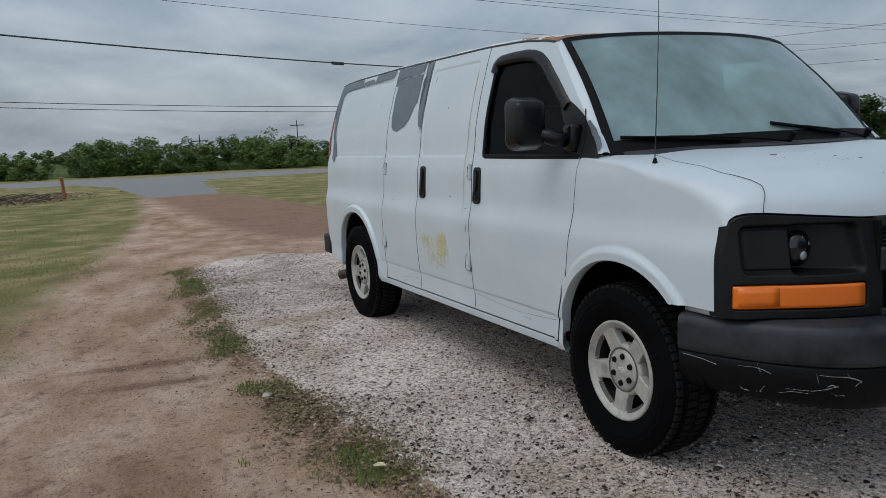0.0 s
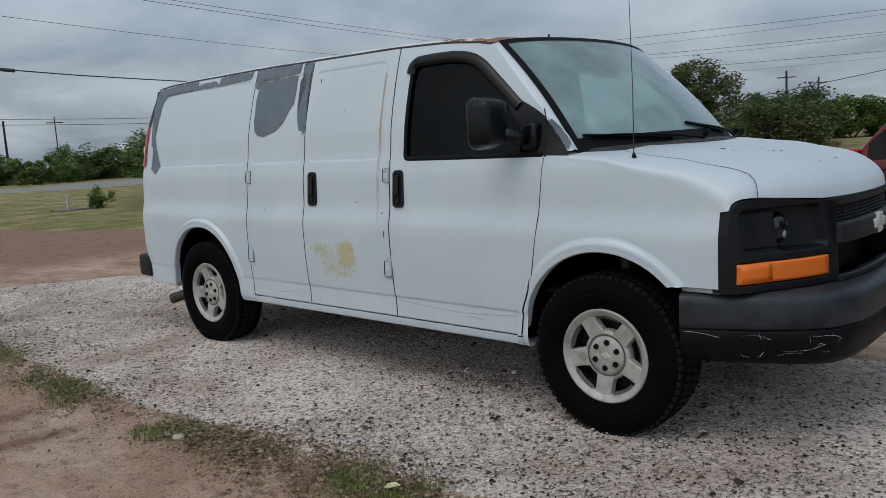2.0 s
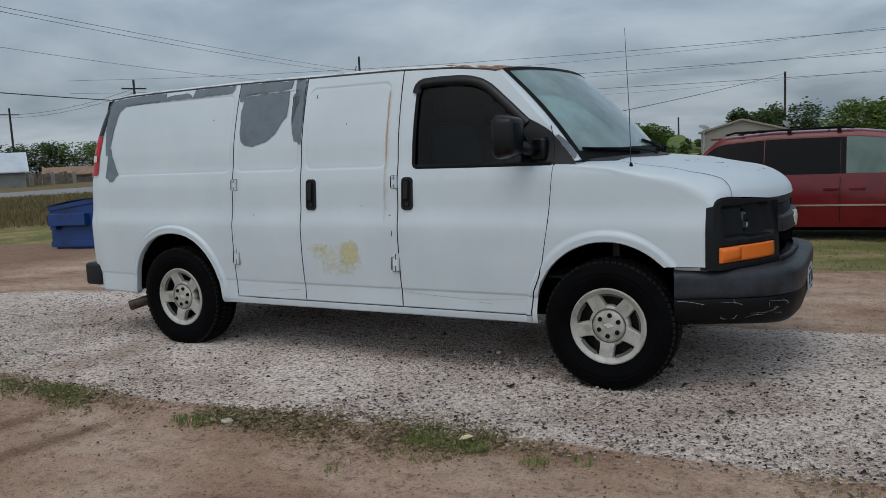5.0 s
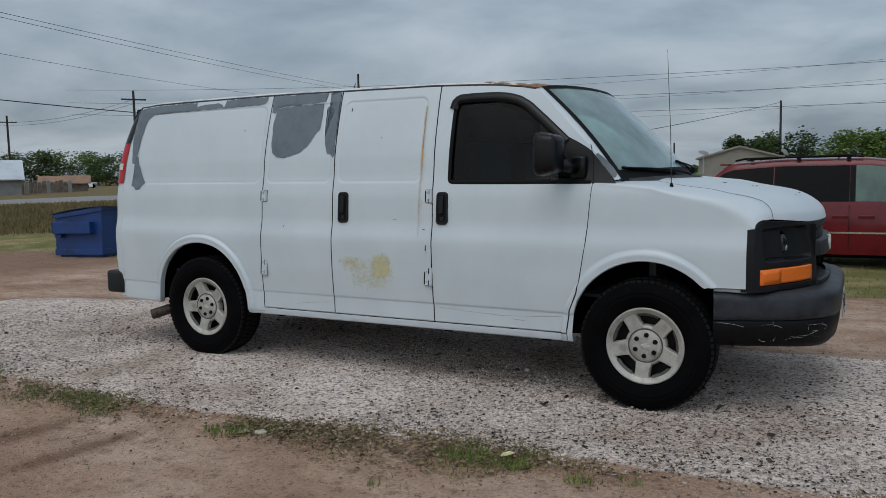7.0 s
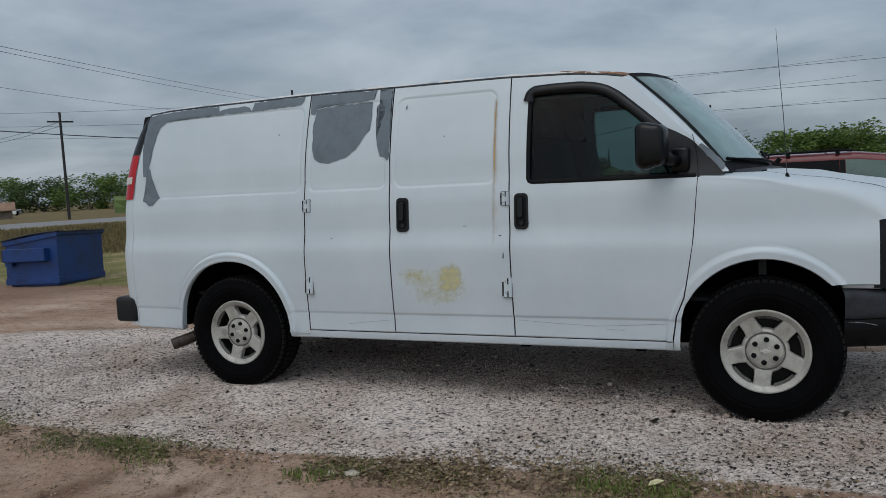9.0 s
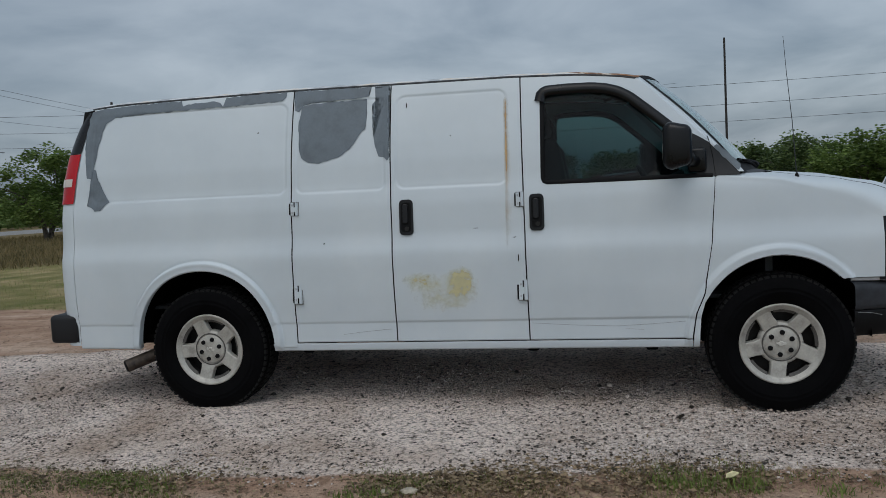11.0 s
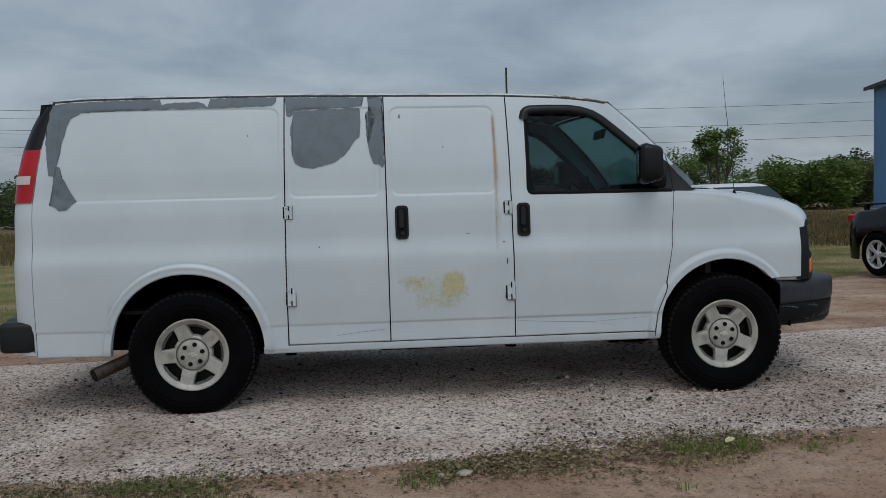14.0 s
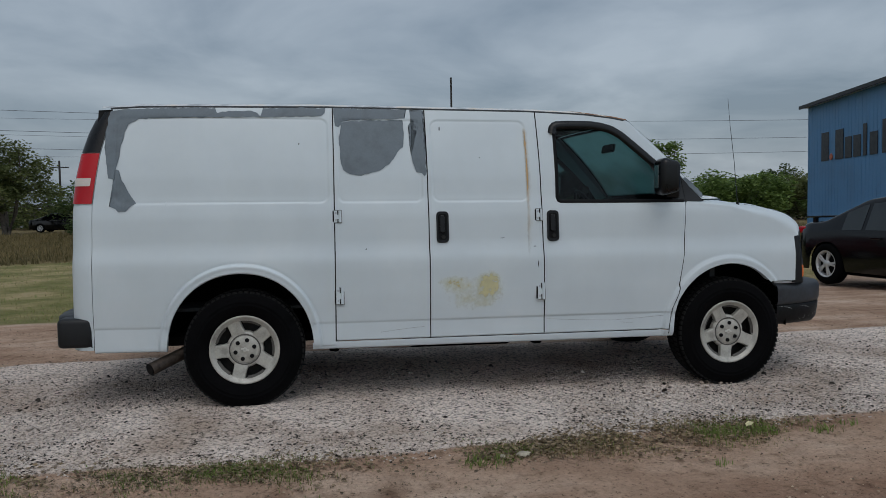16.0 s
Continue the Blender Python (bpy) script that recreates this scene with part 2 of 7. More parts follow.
def ground_material():
    """Grass, dirt, gravel bed and asphalt on one sheet, each where its weight is high, with ragged borders."""
    m, n, l, p = nodes_of("ground_cover")
    def weight(name, spread, lo, hi, tex):
        a = n.new("ShaderNodeAttribute")
        a.attribute_name = name
        k = n.new("ShaderNodeMath")
        k.operation = "MULTIPLY_ADD"
        l.new(tex.outputs["Fac"], k.inputs[0])
        k.inputs[1].default_value = spread
        l.new(a.outputs["Fac"], k.inputs[2])
        return ramp_node(n, l, k.outputs["Value"], [(lo, (0, 0, 0)), (hi, (1, 1, 1))]).outputs["Color"]
    edge = noise_node(n, l, 2.2, 6, 0.65)
    edge_big = noise_node(n, l, 0.35, 4, 0.6)
    grain = noise_node(n, l, 45, 5, 0.7)
    clod = noise_node(n, l, 9, 5, 0.65)
    patch = noise_node(n, l, 0.9, 4, 0.6)
    streak = noise_node(n, l, 1.3, 4, 0.6, stretch=(0.6, 1.25, 1.0))
    # dry turf
    g1 = ramp_node(n, l, patch.outputs["Fac"], [(0.32, (0.140, 0.150, 0.044)), (0.50, (0.245, 0.218, 0.090)), (0.66, (0.410, 0.325, 0.178))])
    g2 = ramp_node(n, l, grain.outputs["Fac"], [(0.3, (0.62, 0.62, 0.62)), (0.7, (1.18, 1.16, 1.1))])
    grass = mix_node(n, l, 1.0, g1.outputs["Color"], g2.outputs["Color"], "MULTIPLY")
    # packed sandy dirt with wheel marks
    d1 = ramp_node(n, l, streak.outputs["Fac"], [(0.32, (0.275, 0.163, 0.108)), (0.5, (0.415, 0.276, 0.194)), (0.70, (0.550, 0.408, 0.312))])
    d2 = ramp_node(n, l, clod.outputs["Fac"], [(0.32, (0.62, 0.59, 0.56)), (0.44, (0.98, 0.98, 0.98)), (0.7, (1.15, 1.15, 1.15))])
    d3 = ramp_node(n, l, grain.outputs["Fac"], [(0.34, (0.40, 0.38, 0.36)), (0.42, (0.97, 0.97, 0.97)), (0.68, (1.25, 1.25, 1.25))])
    dirt = mix_node(n, l, 1.0, d1.outputs["Color"], d2.outputs["Color"], "MULTIPLY")
    dirt = mix_node(n, l, 1.0, dirt, d3.outputs["Color"], "MULTIPLY")
    # crushed limestone bed; shade in its gaps and pits is painted dark
    vor = n.new("ShaderNodeTexVoronoi")
    vor.inputs["Scale"].default_value = 52
    co = n.new("ShaderNodeTexCoord")
    l.new(co.outputs["Object"], vor.inputs["Vector"])
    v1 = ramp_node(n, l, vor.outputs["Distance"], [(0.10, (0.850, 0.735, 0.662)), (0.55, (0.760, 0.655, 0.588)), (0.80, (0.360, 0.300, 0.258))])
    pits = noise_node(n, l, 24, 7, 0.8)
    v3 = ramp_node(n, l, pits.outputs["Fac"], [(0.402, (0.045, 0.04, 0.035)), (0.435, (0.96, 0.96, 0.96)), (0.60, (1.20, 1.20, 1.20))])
    v2 = ramp_node(n, l, patch.outputs["Fac"], [(0.34, (0.60, 0.535, 0.475)), (0.52, (0.95, 0.935, 0.92)), (0.7, (1.06, 1.05, 1.04))])
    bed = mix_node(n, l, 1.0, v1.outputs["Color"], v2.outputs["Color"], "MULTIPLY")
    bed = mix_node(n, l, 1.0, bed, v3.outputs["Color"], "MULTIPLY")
    road = ramp_node(n, l, clod.outputs["Fac"], [(0.3, (0.215, 0.213, 0.210)), (0.7, (0.290, 0.286, 0.280))])
    tan = mix_node(n, l, 1.0, (0.180, 0.136, 0.066), g2.outputs["Color"], "MULTIPLY")
    grass = mix_node(n, l, weight("dry", 0.5, 0.45, 1.0, patch), grass, tan)
    damp = mix_node(n, l, 1.0, dirt, (0.52, 0.46, 0.42), "MULTIPLY")
    dirt = mix_node(n, l, weight("damp", 0.8, 0.62, 1.05, streak), dirt, damp)
    c = mix_node(n, l, weight("dirt", 0.9, 0.66, 1.12, edge_big), grass, dirt)
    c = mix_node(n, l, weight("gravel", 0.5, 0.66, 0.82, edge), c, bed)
    c = mix_node(n, l, weight("asphalt", 0.15, 0.52, 0.62, edge), c, road.outputs["Color"])
    l.new(c, p.inputs["Base Color"])
    p.inputs["Roughness"].default_value = 0.95
    p.inputs["Specular IOR Level"].default_value = 0.2
    s = n.new("ShaderNodeMath")
    s.operation = "ADD"
    l.new(grain.outputs["Fac"], s.inputs[0])
    l.new(clod.outputs["Fac"], s.inputs[1])
    s2 = n.new("ShaderNodeMath")
    s2.operation = "MULTIPLY_ADD"
    l.new(pits.outputs["Fac"], s2.inputs[0])
    s2.inputs[1].default_value = 0.6
    l.new(s.outputs["Value"], s2.inputs[2])
    bump_node(n, l, p, s2.outputs["Value"], 0.9, 0.03)
    return m


M_WHITE = van_paint_material()
M_ROOF = rusty_roof_material()
M_PRIMER = paint("grey_primer", (0.128, 0.156, 0.180), 0.55, vary=0.1, scale=9, fine=80, bump=0.05)
M_BLACK = paint("black_trim_plastic", (0.011, 0.0115, 0.013), 0.48, vary=0.15, scale=8, fine=200, bump=0.12, depth=0.002, spec=0.3)
M_GASKET = paint("black_rubber_seal", (0.0025, 0.0025, 0.003), 0.6, vary=0.1, bump=0, spec=0.15)
M_BUMPER = paint("weathered_bumper_plastic", (0.027, 0.030, 0.036), 0.45, vary=0.30, scale=7, fine=30, bump=0.15, depth=0.004, spec=0.3)
M_BUMPLOW = paint("scuffed_black_bumper_skin", (0.0030, 0.0031, 0.0036), 0.5, vary=0.3, scale=12, fine=40, bump=0.25, depth=0.004, spec=0.16)
M_SCUFF = paint("white_scrape", (0.42, 0.42, 0.42), 0.7, vary=0.2, bump=0)
M_TYRE = paint("tyre_rubber", (0.0038, 0.0038, 0.0042), 0.8, vary=0.2, scale=5, fine=70, bump=0.2, depth=0.003, spec=0.035)
# tread blocks in a lighter grey than the sidewall
M_TREAD = paint("lighter_tread_rubber", (0.011, 0.0108, 0.0105), 0.75, vary=0.3, scale=20, fine=90, bump=0.2, depth=0.002, spec=0.12)
M_ALLOY = paint("worn_alloy", (0.42, 0.402, 0.360), 0.42, metal=0.15, vary=0.16, scale=14, fine=90, bump=0.1, depth=0.002)
M_CORRODED = paint("corroded_alloy", (0.085, 0.078, 0.070), 0.7, metal=0.0, vary=0.25, scale=40, fine=160, bump=0.4, depth=0.003)
M_DARKMETAL = paint("dark_brake_metal", (0.018, 0.016, 0.0145), 0.7, metal=0.3, vary=0.3, scale=20)
# near-black: deep shade under the body and in wheel wells set into the colour
M_UNDER = paint("underbody_black", (0.0030, 0.0027, 0.0025), 0.9, vary=0.2, spec=0.04)
M_AMBER = paint("amber_lens", (0.74, 0.150, 0.006), 0.3, vary=0.05, scale=3, fine=140, bump=0.15, depth=0.002, coat=0.15)
M_REDLENS = paint("red_lens", (0.42, 0.006, 0.012), 0.2, vary=0.05, scale=3, fine=140, bump=0.1, coat=0.1, spec=0.25)
M_CLEARLENS = paint("clear_lens", (0.62, 0.55, 0.50), 0.25, vary=0.06, scale=3, fine=140, bump=0.1, coat=0.4)
M_CHROME = paint("dull_chrome", (0.70, 0.71, 0.72), 0.16, metal=1.0, vary=0.05, bump=0)
M_STEEL = paint("hinge_steel", (0.40, 0.41, 0.42), 0.45, metal=0.6, vary=0.15, bump=0.05)
M_EXHAUST = paint("sooty_exhaust_pipe", (0.072, 0.054, 0.042), 0.6, metal=0.5, vary=0.3, scale=25)
M_SILVERLOGO = paint("faded_badge", (0.60, 0.58, 0.53), 0.5, metal=0.2, vary=0.1, scale=30)
M_PLATE = paint("plate_white", (0.44, 0.45, 0.45), 0.5, vary=0.06, scale=20, bump=0.05)
M_INK = paint("dark_ink", (0.03, 0.035, 0.05), 0.6, vary=0.05, bump=0)
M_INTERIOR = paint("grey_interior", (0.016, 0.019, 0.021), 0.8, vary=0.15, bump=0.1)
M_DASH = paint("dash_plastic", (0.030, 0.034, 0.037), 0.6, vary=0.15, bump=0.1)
# strong cyan veil: dust plus the sky's sheen put into the colour
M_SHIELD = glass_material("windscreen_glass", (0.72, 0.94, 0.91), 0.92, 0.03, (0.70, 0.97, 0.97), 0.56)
M_CLEARGLASS = glass_material("clear_side_glass", (0.80, 0.95, 0.93), 0.66)
M_TINTED = glass_material("smoked_window_glass", (0.44, 0.80, 0.80), 0.28, veil_share=0.004, dust=(0.3, 0.4, 0.5), gloss=0.20)
M_MIRROR = paint("smooth_black_plastic", (0.0030, 0.0032, 0.0040), 0.30, vary=0.15, scale=8, fine=220, bump=0.08, depth=0.0015, spec=0.28)
M_DRIP = paint("grimy_drip_rail", (0.030, 0.033, 0.037), 0.6, vary=0.3, scale=14, bump=0.1)
M_RUSTRUN = stain_material("rust_streak", (0.60, 0.37, 0.13), 0.10, 0.60, 12, 0.72)
M_OIL = stain_material("yellow_glue_residue", (0.70, 0.60, 0.25), 0.20, 0.50, 26, 0.55)
M_BARK = paint("grey_bark", (0.10, 0.085, 0.07), 0.95, vary=0.3, scale=4, fine=30, bump=0.6, depth=0.02)
M_LEAF = leaf_material("mesquite_leaves", (0.070, 0.120, 0.030), (0.190, 0.270, 0.080))
M_LEAFDARK = leaf_material("dark_leaves", (0.045, 0.076, 0.030), (0.115, 0.160, 0.062))
M_LEAFOLIVE = leaf_material("olive_leaves", (0.070, 0.090, 0.032), (0.170, 0.190, 0.080))
M_HEDGE = leaf_material("hedge_leaves", (0.105, 0.165, 0.052), (0.215, 0.295, 0.105))
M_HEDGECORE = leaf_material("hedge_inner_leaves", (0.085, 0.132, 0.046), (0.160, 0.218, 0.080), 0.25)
M_BLADE = leaf_material("green_grass_blades", (0.125, 0.180, 0.045), (0.280, 0.345, 0.115))
M_DRYBLADE = leaf_material("dry_grass_blades", (0.19, 0.155, 0.075), (0.40, 0.33, 0.18))
M_FIELDBLADE = leaf_material("field_grass_blades", (0.115, 0.096, 0.045), (0.290, 0.225, 0.120))
M_WOODPOLE = paint("weathered_pole_wood", (0.034, 0.030, 0.028), 0.9, vary=0.25, scale=3, fine=30, bump=0.4, depth=0.01)
M_WIRE = paint("wire_sheath", (0.05, 0.055, 0.062), 0.6, vary=0.1, bump=0)
M_BLUEBIN = paint("dented_blue_steel", (0.0015, 0.036, 0.165), 0.45, vary=0.22, scale=3, fine=25, bump=0.15, depth=0.01)
M_BLACKLID = paint("black_bin_lid", (0.02, 0.022, 0.028), 0.5, vary=0.2)
M_REDCAR = paint("red_car_paint", (0.125, 0.008, 0.011), 0.20, vary=0.08, scale=3, fine=200, bump=0.03, coat=0.25, spec=0.25)
M_BLACKCAR = paint("black_car_paint", (0.003, 0.0033, 0.004), 0.12, vary=0.1, bump=0, coat=0.2, spec=0.3)
M_WHITECAR = paint("white_car_paint", (0.70, 0.71, 0.72), 0.35, vary=0.05, bump=0.02, coat=0.3)
M_CARGLASS = paint("dark_car_glass", (0.0022, 0.0028, 0.0036), 0.06, vary=0.05, bump=0, spec=0.10)
M_CARALLOY = paint("light_car_alloy", (0.56, 0.57, 0.58), 0.35, metal=0.4, vary=0.08, scale=12, bump=0)
M_CARGLASSGREY = paint("grey_car_glass", (0.035, 0.042, 0.046), 0.08, vary=0.1, scale=2, bump=0, spec=0.4)
M_CARGLASSCLEAR = paint("light_car_glass", (0.10, 0.15, 0.13), 0.1, vary=0.15, scale=2, bump=0, spec=0.3)
M_WRECKGLASS = paint("blue_tinted_glass", (0.016, 0.034, 0.040), 0.1, vary=0.15, scale=2, bump=0, spec=0.2)
M_WRECKHOOD = paint("dull_dark_hood", (0.075, 0.078, 0.082), 0.5, vary=0.2, scale=4, bump=0.1)
M_BLUEWALL = paint("blue_metal_siding", (0.095, 0.250, 0.460), 0.55, vary=0.08, scale=0.6, fine=12, bump=0.05)
M_TIN = paint("pale_tin_roof", (0.58, 0.62, 0.65), 0.4, metal=0.3, vary=0.08, scale=0.5)
M_GREYWALL = paint("grey_block_wall", (0.22, 0.22, 0.21), 0.9, vary=0.12, scale=0.8, fine=8)
M_BROWNROOF = paint("brown_roof", (0.27, 0.16, 0.10), 0.8, vary=0.15, scale=1, fine=10)
M_FENCEWOOD = paint("old_fence_wood", (0.16, 0.13, 0.105), 0.9, vary=0.25, scale=2, fine=20)
M_TANSIDING = paint("tan_siding", (0.25, 0.23, 0.20), 0.8, vary=0.08, scale=1, fine=10)
M_ORANGEPOST = paint("faded_orange_post", (0.36, 0.12, 0.06), 0.7, vary=0.2, scale=8)
M_LETTER = paint("black_sign_paint", (0.014, 0.016, 0.022), 0.5, vary=0.1, bump=0)
def stone_material():
    """Crushed limestone: mostly pale, some tan, a few dark chips."""
    m, n, l, p = nodes_of("crushed_limestone")
    geo = n.new("ShaderNodeNewGeometry")
    dust = noise_node(n, l, 1.1, 4)
    fine = noise_node(n, l, 120, 3)
    a = ramp_node(n, l, geo.outputs["Random Per Island"], [(0.0, (0.026, 0.023, 0.020)), (0.27, (0.08, 0.070, 0.062)), (0.30, (0.40, 0.338, 0.296)), (0.60, (0.53, 0.452, 0.402)), (1.0, (0.63, 0.547, 0.490))])
    b = ramp_node(n, l, dust.outputs["Fac"], [(0.36, (0.62, 0.55, 0.49)), (0.56, (0.98, 0.98, 0.98))])
    c = mix_node(n, l, 1.0, a.outputs["Color"], b.outputs["Color"], "MULTIPLY")
    l.new(c, p.inputs["Base Color"])
    p.inputs["Roughness"].default_value = 0.95
    p.inputs["Specular IOR Level"].default_value = 0.1
    bump_node(n, l, p, fine.outputs["Fac"], 0.3, 0.003)
    return m


M_STONE = stone_material()
M_CLOD = leaf_material("sandy_clods", (0.085, 0.055, 0.038), (0.60, 0.44, 0.33), 0.0)
M_LAMPGREY = paint("dull_grey_lamp_plastic", (0.0065, 0.0068, 0.0076), 0.45, vary=0.15, scale=8, fine=200, bump=0.1, depth=0.002, spec=0.22)
M_BLACKGLOSS = paint("dark_lamp_glass", (0.006, 0.0065, 0.007), 0.12, vary=0.1, scale=20, bump=0.0, spec=0.5)
M_COWL = paint("faded_cowl_plastic", (0.034, 0.036, 0.040), 0.6, vary=0.25, scale=12, fine=120, bump=0.15, depth=0.002)
M_SCRATCH = paint("grey_scratch", (0.17, 0.17, 0.17), 0.7, vary=0.2, bump=0)
M_DEADLEAF = leaf_material("dead_leaf_litter", (0.075, 0.052, 0.034), (0.34, 0.25, 0.165), 0.1)
M_ROCK = paint("pale_stone", (0.40, 0.35, 0.27), 0.9, vary=0.2, scale=20, fine=90, bump=0.4)
M_YELLOWLEAF = paint("yellowed_leaf", (0.60, 0.54, 0.30), 0.6, vary=0.15, scale=30, bump=0)
M_MULCH = paint("dead_brush", (0.13, 0.095, 0.07), 0.95, vary=0.3, scale=3, fine=20, bump=0.6)
M_GROUND = ground_material()

# ---- mesh helpers ----


def thing(name, label, category, m=None, group="", kind=""):
    ob = new(name)
    if m is not None:
        ob.matrix_world = m
    return tagged(ob, label, category, group, kind)


def part(name, bm, material, parent, label="", smooth=False):
    """One mesh object under a thing or a part; bm is a bmesh or a mesh."""
    if isinstance(bm, bmesh.types.BMesh):
        me = bpy.data.meshes.new(name)
        bm.to_mesh(me)
        bm.free()
        me.materials.append(material)
        if smooth:
            me.shade_smooth()
    else:
        me = bm
    ob = new(name, me)
    ob.parent = parent
    if label:
        ob["label"] = label
    return ob


def grid(name, P, material, smooth=True, flip=False, close_u=False):
    """A sheet from an array of points [nu][nv][3]."""
    P = np.asarray(P, float)
    nu, nv = P.shape[:2]
    i, j = np.meshgrid(np.arange(nu if close_u else nu - 1), np.arange(nv - 1), indexing="ij")
    i2 = (i + 1) % nu
    q = np.stack([i * nv + j, i2 * nv + j, i2 * nv + j + 1, i * nv + j + 1], -1).reshape(-1, 4)
    if flip:
        q = q[:, ::-1]
    me = bpy.data.meshes.new(name)
    me.from_pydata(P.reshape(-1, 3).tolist(), [], q.tolist())
    me.materials.append(material)
    if smooth:
        me.shade_smooth()
    me.update()
    return me


def box(bm, x0, x1, y0, y1, z0, z1, bevel=0.0, m=None, segs=2):
    r = bmesh.ops.create_cube(bm, size=1)
    vs = r["verts"]
    bmesh.ops.scale(bm, vec=(x1 - x0, y1 - y0, z1 - z0), verts=vs)
    bmesh.ops.translate(bm, vec=((x0 + x1) / 2, (y0 + y1) / 2, (z0 + z1) / 2), verts=vs)
    if bevel:
        es = list({e for v in vs for e in v.link_edges})
        r = bmesh.ops.bevel(bm, geom=es, offset=bevel, segments=segs, profile=0.5, affect="EDGES")
        vs = list({v for f in r["faces"] for v in f.verts} | {v for v in vs if v.is_valid})
    if m is not None:
        bmesh.ops.transform(bm, matrix=m, verts=vs)
    return bm


def new_box(*a, **k):
    return box(bmesh.new(), *a, **k)


def tube(points, radius, sides=8, taper=1.0, cap=True):
    """A round bar along a line of points."""
    bm = bmesh.new()
    pts = [Vector(p) for p in points]
    rings = []
    for i, p in enumerate(pts):
        d = (pts[min(i + 1, len(pts) - 1)] - pts[max(i - 1, 0)]).normalized()
        side = d.cross(Vector((0, 0, 1)) if abs(d.z) < 0.95 else Vector((1, 0, 0))).normalized()
        up = side.cross(d)
        r = radius * (1 + (taper - 1) * i / max(1, len(pts) - 1))
        rings.append([bm.verts.new(p + r * (math.cos(a) * side + math.sin(a) * up)) for a in [2 * math.pi * k / sides for k in range(sides)]])
    for a, b in zip(rings, rings[1:]):
        for k in range(sides):
            bm.faces.new((a[k], a[(k + 1) % sides], b[(k + 1) % sides], b[k]))
    if cap:
        bm.faces.new(rings[0][::-1])
        bm.faces.new(rings[-1])
    return bm


def lathe(profile, sides=48, axis="y"):
    """A body turned about the y axis from (radius, y) pairs."""
    P = []
    for k in range(sides):
        a = 2 * math.pi * k / sides
        P.append([(r * math.cos(a), y, r * math.sin(a)) for r, y in profile])
    return np.array(P)


def smoothstep(a, b, x):
    t = np.clip((np.asarray(x, float) - a) / (b - a), 0, 1)
    return t * t * (3 - 2 * t)


# ---- ground ----
FAR = -0.28
def terrain(x, y):
    """Height of the ground: a low pad under the van that rises from the track and falls away behind."""
    x, y = np.asarray(x, float), np.asarray(y, float)
    # the slope of the track side ends under the near wheels; the pad itself is level
    plane = -.0455 - math.tan(radians(2.8)) * .08 * np.logaddexp(0, -(y + .93) / .08)
    up = np.where(y < 1.6, plane, -.0455 + (FAR + .0455) * smoothstep(1.4, 7.5, y))
    up = np.where(y < -5.9, FAR, up)
    k = smoothstep(-13, -4.8, x) * (1 - smoothstep(8, 14, x))
    dip = -0.007 * np.clip(x, 0, 4) * smoothstep(-1.9, -1.4, y) * (1 - smoothstep(1.4, 1.9, y)) * (1 - smoothstep(4.2, 6, x))
    return FAR + (up - FAR) * k + dip


NEAR_X, NEAR_Y = (-9, -4.7, -4.26, -1.3, 0.74, 2.3, 3.1, 3.9, 6, 9, 14), (-1.4, -1.35, -1.75, -1.95, -2.04, -1.92, -1.86, -1.82, -1.75, -1.6, -1.4)
def gravel_weight(x, y):
    near = np.interp(x, NEAR_X, NEAR_Y)
    a = smoothstep(-0.16, 0.16, y - near)
    b = 1 - smoothstep(-0.25, 0.25, y - np.interp(x, (-4.7, -3.8, -2, 5, 14), (-0.4, 0.45, 0.95, 0.85, 0.6)))
    c = smoothstep(-4.95, -4.55, x)
    return a * b * c


def dirt_weight(x, y):
    left = np.interp(x, (-32, -20, -7.1, -2.3, 0.8, 4, 9, 20), (0.2, -0.6, -2.35, -3.2, -3.75, -5.6, -7.5, -9))
    right = np.interp(x, (-32, -28, -15, -12, -5, 0, 5, 9, 14, 22), (3.0, 3.2, 3.9, 6.0, 4.6, 3.7, 4.2, 6.5, 10.5, 12))
    a = smoothstep(-1.5, 0.9, y - left)
    b = 1 - smoothstep(-0.5, 0.5, y - right)
    c = smoothstep(-33, -31, x) * (1 - smoothstep(22, 30, x))
    return a * b * c


ROAD_N = np.array([math.cos(radians(157)), math.sin(radians(157))])
def road_offset(x, y):
    return (x - 5.2) * ROAD_N[0] + (y + 4.2) * ROAD_N[1]


def asphalt_weight(x, y):
    d = road_offset(x, y)
    main = smoothstep(62.5, 63.5, d) * (1 - smoothstep(79, 80, d))
    mid, half = np.interp(x, (-58, -31), (2.8, 1.6)), np.interp(x, (-58, -50, -31), (5.0, 2.8, 1.6))
    apron = (1 - smoothstep(half - 0.3, half + 0.3, np.abs(y - mid))) * smoothstep(-60, -59, x) * (1 - smoothstep(-31.5, -30.5, x))
    return np.maximum(main, apron)


def dry_weight(x, y):
    """Unmown tan grass: the field towards the shop and the one behind the dumpster."""
    az, d = np.degrees(np.arctan2(y + 5, x - 3)), np.hypot(x - 3, y + 5)
    a = smoothstep(20, 24, d) * smoothstep(40, 46, az) * (1 - smoothstep(76, 84, az))
    b = smoothstep(24, 28, d) * smoothstep(100, 106, az) * (1 - smoothstep(148, 153, az))
    return np.maximum(a, b)


